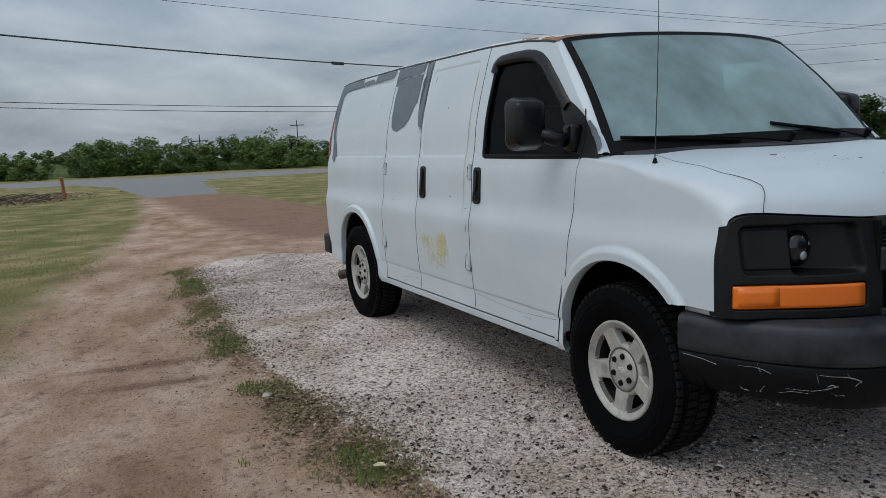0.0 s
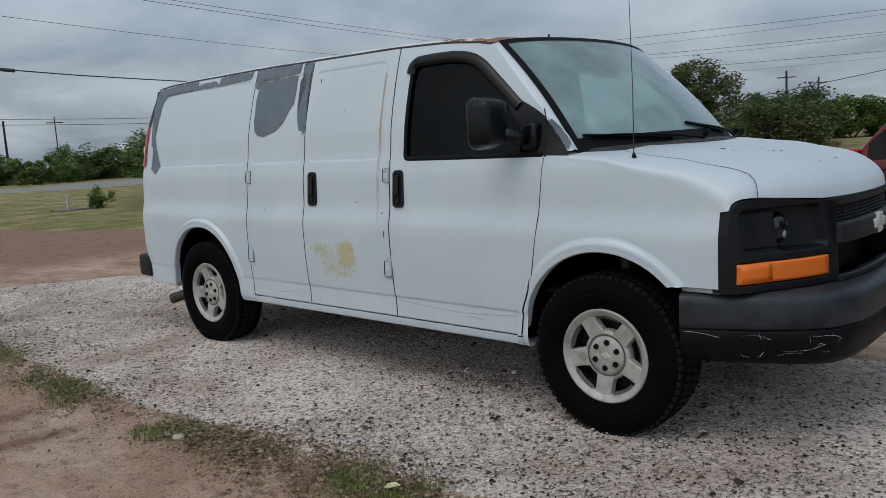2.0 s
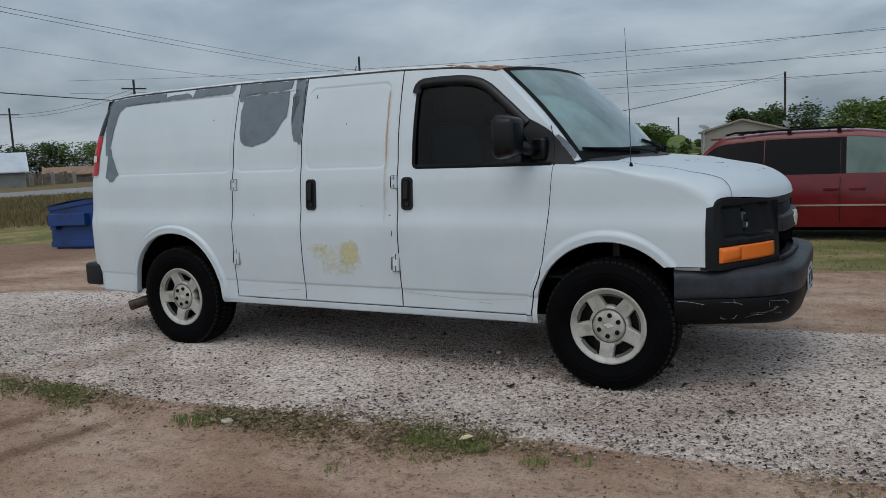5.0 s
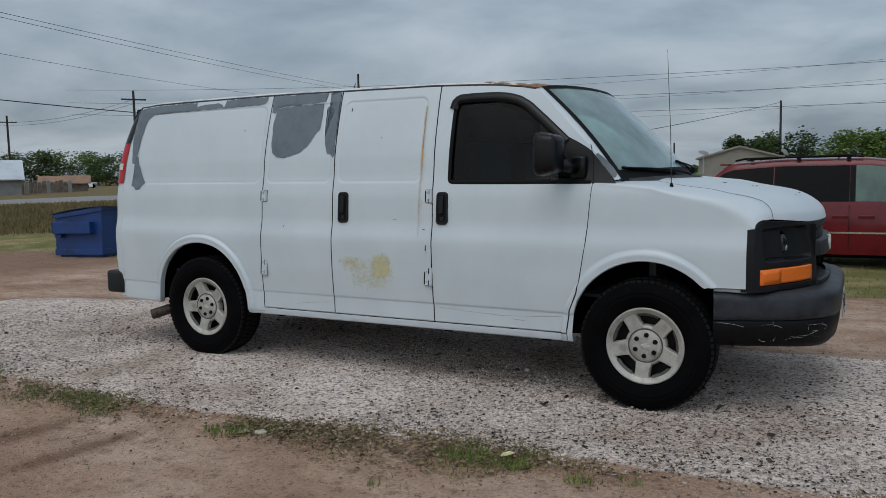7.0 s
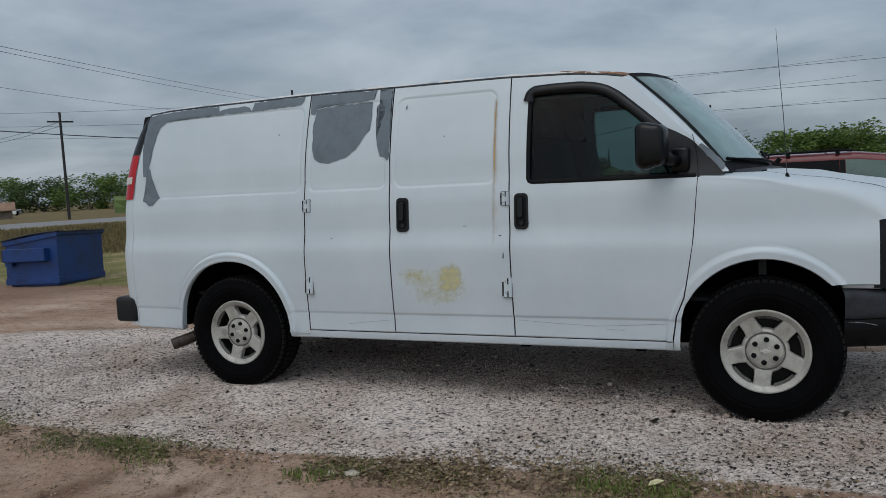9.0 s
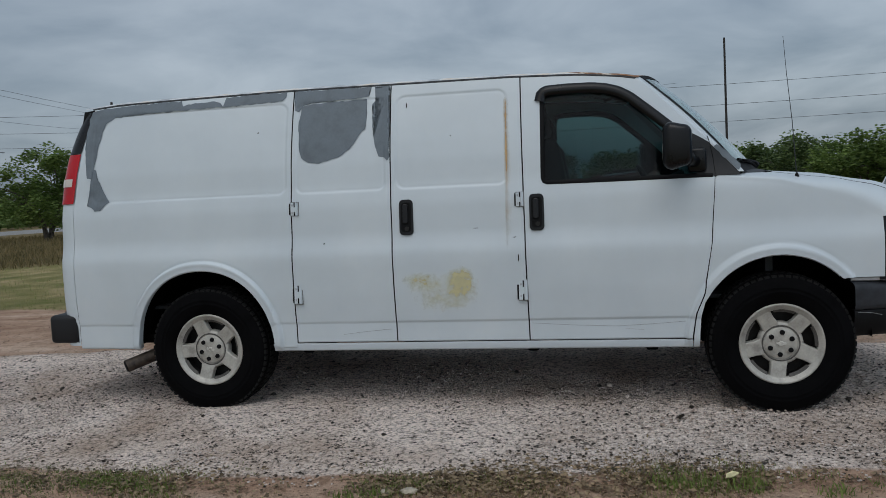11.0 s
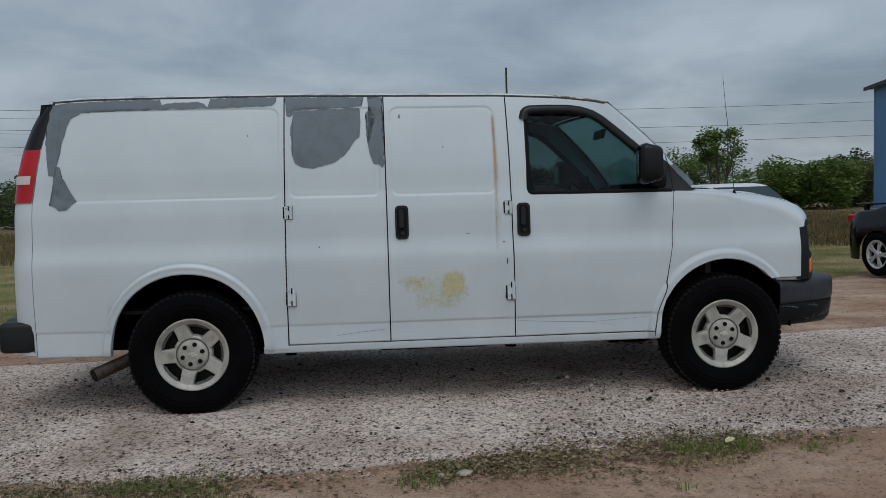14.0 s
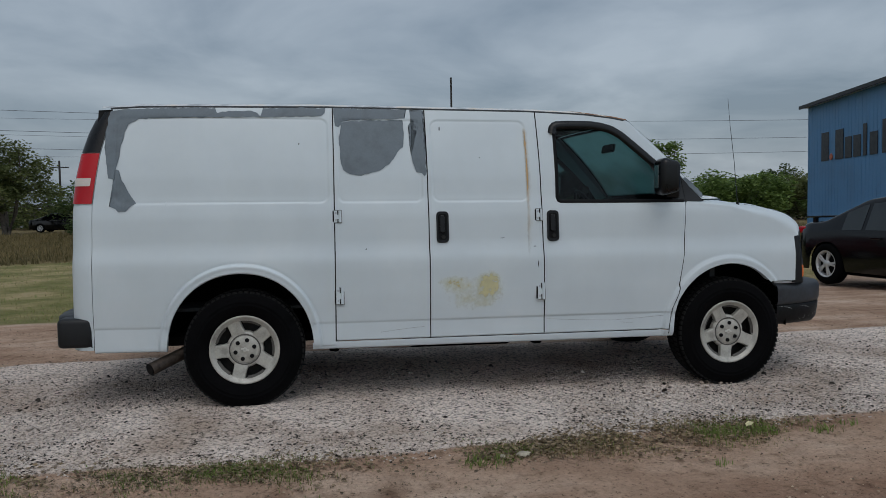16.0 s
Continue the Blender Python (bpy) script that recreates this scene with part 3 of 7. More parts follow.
def damp_weight(x, y):
    """Damp churned dirt where wheels turn off the track."""
    a = np.exp(-((x - .15) / .85) ** 2 - ((y + 2.72) / .38) ** 2)
    b = .5 * np.exp(-((x - .75 - .25 * (y + 2.8)) / .085) ** 2 - ((y + 2.8) / .55) ** 2)
    c = .5 * np.exp(-((x - .2 - .25 * (y + 2.8)) / .075) ** 2 - ((y + 2.8) / .6) ** 2)
    d = .50 * smoothstep(-4.5, -8, x) * smoothstep(-.8, .6, y)
    return np.clip(.32 * a + b + c + d, 0, 1)


def spaced(lo, hi, step, far, n):
    a = np.arange(lo, hi + step / 2, step)
    g = np.geomspace(step, far, n)
    return np.concatenate([(lo - g)[::-1], a, hi + g])


GX, GY = spaced(-9, 9, 0.075, 1600, 90), spaced(-6, 7.5, 0.075, 1600, 90)
gx, gy = np.meshgrid(GX, GY, indexing="ij")
near_w = smoothstep(40, 12, np.hypot(gx, gy))
rough_z = np.zeros_like(gx)
for fx, fy, ph, am in ((3.1, 2.3, 0.4, 0.006), (7.3, 5.1, 1.9, 0.004), (1.1, 1.7, 2.2, 0.010), (13.0, 17.0, 0.3, 0.0025)):
    rough_z += am * np.sin(fx * gx + ph + 1.3 * np.sin(fy * gy * 0.7)) * np.cos(fy * gy + ph)
grav = gravel_weight(gx, gy)
gz = terrain(gx, gy) + rough_z * near_w * (0.7 + 0.5 * (1 - grav)) + 0.012 * grav
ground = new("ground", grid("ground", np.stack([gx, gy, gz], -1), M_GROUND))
for key, w in (("gravel", grav), ("dirt", dirt_weight(gx, gy)), ("asphalt", asphalt_weight(gx, gy)), ("dry", dry_weight(gx, gy)), ("damp", damp_weight(gx, gy))):
    ground.data.attributes.new(key, "FLOAT", "POINT").data.foreach_set("value", w.ravel().astype(np.float32))
tagged(ground, "dry mown grass and sandy dirt yard beside a gravel pad", "ground", kind="structure")


def scatter_mesh(name, base_v, base_f, where, scale, spin, tilt, material, squash=None):
    """Many small pieces joined in one mesh."""
    nv = len(base_v)
    n = len(where)
    c, s = np.cos(spin), np.sin(spin)
    bv = np.repeat(base_v[None], n, 0) * scale[:, None, None]
    if squash is not None:
        bv = bv * squash[:, None, :]
    ct, st = np.cos(tilt), np.sin(tilt)
    x, y, z = bv[..., 0], bv[..., 1], bv[..., 2]
    y, z = y * ct[:, None] - z * st[:, None], y * st[:, None] + z * ct[:, None]
    x, y = x * c[:, None] - y * s[:, None], x * s[:, None] + y * c[:, None]
    V = np.stack([x, y, z], -1) + where[:, None]
    F = (base_f[None] + nv * np.arange(n)[:, None, None]).reshape(-1, base_f.shape[1])
    me = bpy.data.meshes.new(name)
    me.vertices.add(n * nv)
    me.vertices.foreach_set("co", V.reshape(-1).astype(np.float32))
    k = base_f.shape[1]
    me.loops.add(F.size)
    me.loops.foreach_set("vertex_index", F.reshape(-1).astype(np.int32))
    me.polygons.add(len(F))
    me.polygons.foreach_set("loop_start", np.arange(0, F.size, k, dtype=np.int32))
    me.materials.append(material)
    me.update(calc_edges=True)
    me.validate()
    return new(name, me)


rng = np.random.default_rng(7)
# ---- the van: x forward, y to its left, z up, rear axle at x = 0 ----
VAN = PAD @ pose(0, 0, 0, 0, 0.4, 0) @ pose(0, 0, -.0455, -2.8, 0, 0)
van = thing("cargo_van", "white full-size cargo van with peeling paint and grey primer patches", "van", VAN)

PZ = np.array([.30, .36, .42, .54, .72, .90, .96, 1.00, 1.06, 1.15, 1.24, 1.32, 1.36, 1.50, 1.62, 1.75, 1.86, 1.95, 2.05])
PY = np.array([.935, .945, .953, .966, .970, .964, .958, .945, .930, .921, .911, .892, .880, .857, .825, .783, .744, .708, .66]) + math.tan(radians(2.8)) * PZ
_z = np.linspace(.3, 2.05, 400)
_y = np.interp(_z, PZ, PY)
_y = np.convolve(np.pad(_y, 6, mode="edge"), np.ones(13) / 13, "valid")
HUB_Z, REAR_X, FRONT_X = 0.378, 0.032, 3.432


def arch_shape(x, z, cx, a, b, n):
    return (np.abs((x - cx) / a) ** n + np.abs((z - HUB_Z) / b) ** n) ** (1 / n)


def rounded_rect(x, z, x0, x1, z0, z1, r):
    dx, dz = np.abs(x - (x0 + x1) / 2) - (x1 - x0) / 2 + r, np.abs(z - (z0 + z1) / 2) - (z1 - z0) / 2 + r
    return np.hypot(np.maximum(dx, 0), np.maximum(dz, 0)) + np.minimum(np.maximum(dx, dz), 0) - r


REAR_ARCH, FRONT_ARCH = (0.012, 0.465, 0.503, 2.1), (3.43, 0.456, 0.497, 2.0)
STAMPS = ((-.76, .585, 1.335, 1.89, .05), (.66, 1.212, 1.335, 1.885, .04), (1.29, 1.948, 1.335, 1.885, .05))


def side_y(x, z):
    """Half width of the body at a place on its side."""
    x, z = np.broadcast_arrays(np.asarray(x, float), np.asarray(z, float))
    y = np.interp(z, _z, _y)
    y = y - 0.030 * smoothstep(2.2, 3.1, x) * smoothstep(1.25, 1.45, z)
    y = y - 0.045 * smoothstep(3.3, 4.0, x) - 0.050 * smoothstep(-0.2, -1.05, x)
    for arch in (REAR_ARCH, FRONT_ARCH):
        d = (arch_shape(x, z, *arch) - 1) * 0.46
        lip = 0.020 * (1 - smoothstep(0.041, 0.053, d)) + 0.003 * np.exp(-((d - 0.034) / 0.009) ** 2) - 0.002 * np.exp(-((d - 0.057) / 0.006) ** 2)
        y = y + lip * (z < 1.0) * smoothstep(0.33, 0.42, z)
    for x0, x1, z0, z1, r in STAMPS:
        d = rounded_rect(x, z, x0, x1, z0, z1, r)
        y = y - 0.0045 * (1 - smoothstep(-0.010, 0.002, d)) - 0.0055 * np.exp(-(d / 0.0058) ** 2)
    # the sill step
    y = y - (.004 + .003 * smoothstep(.9, 1.6, x)) * (1 - smoothstep(.532, .540, z)) + .15 * np.clip(.535 - z, 0, .14)
    return y


def arch_z(x, arch):
    cx, a, b, n = arch
    u = np.clip(1 - np.abs((np.asarray(x, float) - cx) / a) ** n, 0, None)
    return HUB_Z + b * u ** (1 / n)


def bottom_z(x, base):
    z = np.full_like(np.asarray(x, float), base)
    for arch in (REAR_ARCH, FRONT_ARCH):
        inside = np.abs(x - arch[0]) < arch[1]
        z = np.where(inside, np.maximum(z, arch_z(x, arch)), z)
    return z


def edge_z(x):
    """The drip line where the side meets the roof."""
    return np.interp(x, (-1.0, -.85, -.6, .6, 1.98, 2.4, 2.64, 2.72), (1.933, 1.946, 1.961, 1.970, 1.956, 1.939, 1.912, 1.894))


def side_patch(name, xl, xr, zlo, zhi, sgn, material, parent, step=0.0068, lift=0.0, lip=0.0, label="", clear=None):
    """A body panel between two borders xl(z), xr(z), from zlo(x) to zhi(x), on the side sgn (-1 is the door side)."""
    if sgn > 0:
        step *= 5.5
    zm0, zm1 = 0.4, 1.9
    nu = max(3, int(abs(xr(1.0) - xl(1.0)) / step) + 2)
    u = np.linspace(0, 1, nu)
    xs = xl(1.0) + u * (xr(1.0) - xl(1.0))
    extra = [a[0] + s * a[1] * k for a in (REAR_ARCH, FRONT_ARCH) for s in (-1, 1) for k in (1.0002, .9995, .997, .99, .975, .95)]
    extra = [(e - xl(1.0)) / (xr(1.0) - xl(1.0)) for e in extra]
    u = np.unique(np.concatenate([u, [e for e in extra if 0.002 < e < 0.998]]))
    nv = max(3, int(float(np.max(zhi(xs) - zlo(xs))) / step) + 2)
    v = np.linspace(0, 1, nv)
    xs = xl(1.0) + u * (xr(1.0) - xl(1.0))
    X = np.repeat(xs[:, None], nv, 1)
    for _ in range(3):
        lo, hi = zlo(X[:, 0])[:, None], zhi(X[:, -1])[:, None]
        Z = lo + (hi - lo) * v[None]
        X = xl(Z) + u[:, None] * (xr(Z) - xl(Z))
    Y = side_y(X, Z) + lift
    rows = [np.stack([X, sgn * Y, Z], -1)]
    if lip:
        # the flange that turns in under the lower border
        inner = rows[0][:, :1].copy()
        inner[..., 1] -= sgn * lip
        inner[..., 2] += 0.004
        mid = rows[0][:, :1].copy()
        mid[..., 1] -= sgn * 0.012
        mid[..., 2] -= 0.006
        rows = [inner, mid] + rows
    P = np.concatenate(rows, 1)
    me = grid(name, P, material, flip=sgn > 0)
    return part(name, me, material, parent, label)


def const(v):
    return lambda q: np.full_like(np.asarray(q, float), v)


def tab(a, b):
    return lambda q: np.interp(q, a, b)


def strip(name, pts, width, material, parent, sgn=-1, lift=0.003, label=""):
    """A narrow band that follows the body side along (x, z) points."""
    pts = np.asarray(pts, float)
    seg = np.hypot(*np.diff(pts, axis=0).T)
    s = np.concatenate([[0], np.cumsum(seg)])
    n = max(2, int(s[-1] / 0.02))
    q = np.linspace(0, s[-1], n)
    x, z = np.interp(q, s, pts[:, 0]), np.interp(q, s, pts[:, 1])
    d = np.stack([np.gradient(x), np.gradient(z)], -1)
    d /= np.linalg.norm(d, axis=1)[:, None]
    rows = []
    for k, h in ((-1, -.001), (-.6, lift), (.6, lift), (1, -.001)):
        xx, zz = x - d[:, 1] * k * width / 2, z + d[:, 0] * k * width / 2
        rows.append(np.stack([xx, sgn * (side_y(xx, zz) + h), zz], -1))
    return part(name, grid(name, np.stack(rows, 1), material, flip=sgn < 0), material, parent, label)


def decal(name, outline, material, parent, seed, lift=0.0034, ragged=0.006, film=None, label="", step=0.007):
    """A thin ragged coat on the body side inside an outline of (x, z) points."""
    r = np.random.default_rng(seed)
    o = np.asarray(outline, float)
    pts = []
    for a, b in zip(o, np.roll(o, -1, 0)):
        n = max(1, int(np.hypot(*(b - a)) / 0.022))
        for k in range(n):
            pts.append(a + (b - a) * k / n + r.normal(0, ragged * 0.45, 2) * (1 if k else 0.3))
    bm = bmesh.new()
    bm.faces.new([bm.verts.new((p[0], 0, p[1])) for p in pts])
    bmesh.ops.triangulate(bm, faces=bm.faces[:])
    x0, x1, z0, z1 = o[:, 0].min(), o[:, 0].max(), o[:, 1].min(), o[:, 1].max()
    for lo, hi, nrm in ((x0, x1, (1, 0, 0)), (z0, z1, (0, 0, 1))):
        for c in np.arange(lo + step * 2, hi, step * 2):
            co = (c, 0, 0) if nrm[0] else (0, 0, c)
            bmesh.ops.bisect_plane(bm, geom=bm.verts[:] + bm.edges[:] + bm.faces[:], plane_co=co, plane_no=nrm)
    for v in bm.verts:
        v.co.y = -float(side_y(v.co.x, v.co.z)) - lift
    bmesh.ops.recalc_face_normals(bm, faces=bm.faces[:])
    if sum(f.normal.y for f in bm.faces) > 0:
        bmesh.ops.reverse_faces(bm, faces=bm.faces[:])
    ob = part(name, bm, material, parent, label, smooth=True)
    if film is not None:
        co = np.zeros(len(ob.data.vertices) * 3, np.float32)
        ob.data.vertices.foreach_get("co", co)
        co = co.reshape(-1, 3)
        ob.data.attributes.new("film", "FLOAT", "POINT").data.foreach_set("value", film(co[:, 0], co[:, 2]).astype(np.float32))
    return ob


# borders of the panels, as x at a height
G = 0.0038
S0 = tab((.38, 1.33, 1.65, 1.93), (-.905, -.899, -.855, -.79))
S1, S2 = tab((.42, 1.95), (.623, .627)), tab((.42, 1.95), (1.257, 1.251))
S3, S4 = tab((.42, 1.93), (2.052, 2.038)), tab((.36, .43, .56, .667, .947, 1.304, 1.4), (2.964, 2.966, 2.986, 3.030, 3.078, 3.108, 3.112))
WIN = tab((2.10, 2.165, 2.19, 2.45, 2.53, 2.60, 2.667, 2.902, 3.079, 3.15, 3.3), (1.80, 1.855, 1.872, 1.876, 1.866, 1.845, 1.806, 1.600, 1.424, 1.335, 1.335))
BELT = 1.322
SILL_Z = 0.418


def shift(f, d):
    return lambda q: f(q) + d


def drip(x):
    return edge_z(x)


def pillar_top(x):
    return np.where(np.asarray(x) < 2.72, edge_z(x), np.maximum(1.894 - (np.asarray(x) - 2.72) / 0.974, BELT + 0.012))


for sgn in (-1, 1):
    side_patch("rear_quarter_panel", shift(S0, G), shift(S1, -G), lambda x: bottom_z(x, 0.385), drip, sgn, M_WHITE, van, lip=0.05)
    side_patch("rear_cargo_door", shift(S1, G), shift(S2, -G), const(SILL_Z), drip, sgn, M_WHITE, van, lip=0.03)
    side_patch("front_cargo_door", shift(S2, G), shift(S3, -G), const(SILL_Z), drip, sgn, M_WHITE, van, lip=0.03)
    fd = side_patch("front_door", shift(S3, G), shift(S4, -G), const(SILL_Z), const(BELT), sgn, M_WHITE, van, lip=0.03)
    side_patch("door_pillar", shift(S3, G), const(2.168), const(BELT), drip, sgn, M_WHITE, fd)
    side_patch("window_header", const(2.168), const(3.262), lambda x: np.maximum(WIN(x), BELT + 0.001), pillar_top, sgn, M_WHITE, fd)
    # the sill below the doors
    side_patch("sill_panel", const(.470), const(2.964), const(.366), const(SILL_Z - 0.008), sgn, M_WHITE, van, lip=0.10, lift=-0.004)
    # dark shell behind the gaps
    side_patch("inner_shell", const(-.88), const(2.10), lambda x: bottom_z(x, 0.40) + .02, lambda x: edge_z(x), sgn, M_GASKET, van, step=0.05, lift=-0.018)
    side_patch("inner_shell", const(2.02), const(3.2), lambda x: bottom_z(x, 0.41) + .02, const(BELT - .03), sgn, M_GASKET, van, step=0.05, lift=-0.022)
    # glass and its surround
    side_patch("door_glass", const(2.160), const(3.07), const(BELT + .005), lambda x: np.maximum(WIN(x) - 0.004, BELT + .012), sgn, M_TINTED if sgn < 0 else M_CLEARGLASS, fd, step=0.03, lift=-0.016)
    side_patch("sail_panel", lambda z: np.interp(z, (1.32, 1.70), (3.02, 2.785)), lambda z: np.interp(z, (1.32, 1.335, 1.424, 1.515, 1.56, 1.60, 1.70), (3.246, 3.236, 3.160, 3.078, 3.005, 2.925, 2.800)), const(BELT - .004), const(1.70), sgn, M_BLACK, fd, step=0.02, lift=0.002)
    strip("window_seal", [(2.163, 1.84), (2.160, 1.50), (2.158, 1.345), (2.17, 1.326), (2.5, 1.324), (3.098, 1.324)], 0.026, M_GASKET, fd, sgn, 0.004)
    visor = [(2.150, 1.800), (2.160, 1.845), (2.185, 1.862), (2.30, 1.866), (2.45, 1.864), (2.53, 1.853), (2.60, 1.832), (2.667, 1.792), (2.80, 1.677), (2.925, 1.565)]
    strip("rain_visor", visor, 0.062, M_MIRROR, fd, sgn, 0.016, "smoked black window rain visor")
    # drip channel and edge of the roof
    strip("pillar_gap", [(3.110, 1.328), (3.104, 1.42), (3.088, 1.51), (3.078, 1.545)], .004, M_GASKET, fd, sgn, .0038)
    strip("drip_rail", [(x, float(edge_z(x)) + 0.004) for x in np.linspace(-.80, 2.70, 40)], 0.012, M_DRIP, van, sgn, 0.002)

# ---- roof ----
def windscreen_top(y):
    return 2.875 - 0.155 * (np.abs(y) / 0.79) ** 2


def rear_edge(z):
    return np.interp(z, (.3, 1.30, 1.50, 1.65, 1.80, 1.88, 1.94, 2.03), (-1.045, -1.035, -1.012, -.985, -.940, -.905, -.862, -.80))


def roof_z(x, y):
    w = side_y(x, edge_z(x)) - 0.002
    k = np.clip(np.abs(y) / w, 0, 1)
    crown = 0.049 - 0.006 * smoothstep(2.0, 2.8, x)
    return edge_z(x) + 0.008 + crown * (1 - k ** 2.6) ** (1 / 2.0)


P = []
for k in np.sin(np.linspace(-math.pi / 2, math.pi / 2, 61)):
    row = []
    for u in np.linspace(0, 1, 90):
        y = k * 0.79
        x = -0.86 + u * (windscreen_top(y) + 0.86)
        w = float(side_y(x, edge_z(x))) - 0.003
        yy = k * w
        row.append((x, yy, float(roof_z(x, yy)) + 0.003 * math.sin(x * 17) * (1 - abs(k)) ** 0.5))
    P.append(row)
part("roof", grid("roof", P, M_ROOF, flip=True), M_ROOF, van, "white roof with rust and flaking paint over the cab")

# rear corners and doors
P = []
for z in np.linspace(.40, 1.93, 50):
    row = []
    w = float(side_y(-.9, z))
    xs, xe = float(S0(z)), float(rear_edge(z))
    for a in np.linspace(0, math.pi / 2, 9):
        row.append((xs + .0005 - (xs - xe + .0005) * math.sin(a), -(w - .0015 - 0.10 * (1 - math.cos(a))), z))
    row.append((xe - 0.035, -w * 0.5, z))
    row.append((xe - 0.045, 0, z))
    P.append(row)
P = np.array(P)
part("rear_door", grid("rear_door", P, M_WHITE), M_WHITE, van)
part("rear_door", grid("rear_door", P * np.array([1, -1, 1]), M_WHITE, flip=True), M_WHITE, van)
for sgn in (-1, 1):
    for name, z0, z1, mat, label in (("corner_trim", 1.662, 1.932, M_MIRROR, "black plastic corner trim"), ("tail_light", 1.335, 1.658, M_REDLENS, "red tail light with a pale reversing lens")):
        P = []
        for z in np.linspace(z0, z1, 16):
            w, xs, xe = float(side_y(-.9, z)), float(S0(z)), float(rear_edge(z))
            P.append([(xs - .001 - (xs - xe + 0.006) * math.sin(a), sgn * (w + 0.007 - 0.102 * (1 - math.cos(a))), z) for a in np.linspace(0, math.pi / 2, 9)])
        lens = part(name, grid(name, P, mat, flip=sgn > 0), mat, van, label)
    P = []
    for z in np.linspace(1.447, 1.498, 5):
        w, xs, xe = float(side_y(-.9, z)), float(S0(z)), float(rear_edge(z))
        P.append([(xs - .004 - (xs - xe + 0.006) * math.sin(a), sgn * (w + 0.0095 - 0.102 * (1 - math.cos(a))), z) for a in np.linspace(.16, 1.3, 9)])
    part("reverse_light", grid("reverse_light", P, M_CLEARLENS, flip=sgn > 0), M_CLEARLENS, lens, "pale reversing lens")

# ---- front end ----
def surround_top(y):
    return np.interp(np.abs(y), (0, .50, .83, .885, .912, .929, .936), (1.072, 1.072, 1.102, 1.101, 1.093, 1.078, 1.055))


def hood_c(x):
    return np.interp(x, (3.0, 3.40, 3.55, 3.75, 3.87, 3.95, 4.05, 4.15, 4.27, 4.36), (1.358, 1.345, 1.332, 1.312, 1.285, 1.270, 1.253, 1.236, 1.215, 1.19))


def nose_x(y):
    """The plan of the front at the grille."""
    return 4.332 - 0.320 * (np.abs(y) / 0.94) ** 2.8


def front_section(x, s, z0):
    """A point of the fender and hood: s in 0..1 up the side, 1..2 over the shoulder to the middle."""
    zc = hood_c(x)
    zs = float(np.interp(x, (3.1, 3.45, 3.8, 4.0, 4.2), (1.312, 1.268, 1.15, 1.04, 0.99)))
    if s <= 1:
        z = z0 + (zs - z0) * s
        return side_y(x, z), z
    n = 3.0 + 0.9 * float(smoothstep(3.5, 4.0, x))
    a = (s - 1) * math.pi / 2
    w = side_y(x, zs)
    return w * math.cos(a) ** (2 / n), zs + (zc - zs) * math.sin(a) ** (2 / n)


def hood_point(x, y, sgn, lift=0.0):
    """A place on top of the hood."""
    w = float(side_y(x, float(np.interp(x, (3.1, 3.45, 3.8, 4.0, 4.2), (1.312, 1.268, 1.15, 1.04, 0.99)))))
    n = 3.0 + 0.9 * float(smoothstep(3.5, 4.0, x))
    a = math.acos(min(1.0, (abs(y) / w) ** (n / 2)))
    z = float(front_section(x, 1 + a * 2 / math.pi, 0.8)[1])
    x1 = max(3.968, float(nose_x(y)) - 0.012)
    k = float(np.clip((x - (x1 - .21)) / .21, 0, 1))
    e = float(surround_top(y)) + .008
    z = e + (z - e) * math.sqrt(max(0, 1 - k ** 2.2)) if z > e else z
    return (x, sgn * abs(y), z + lift)


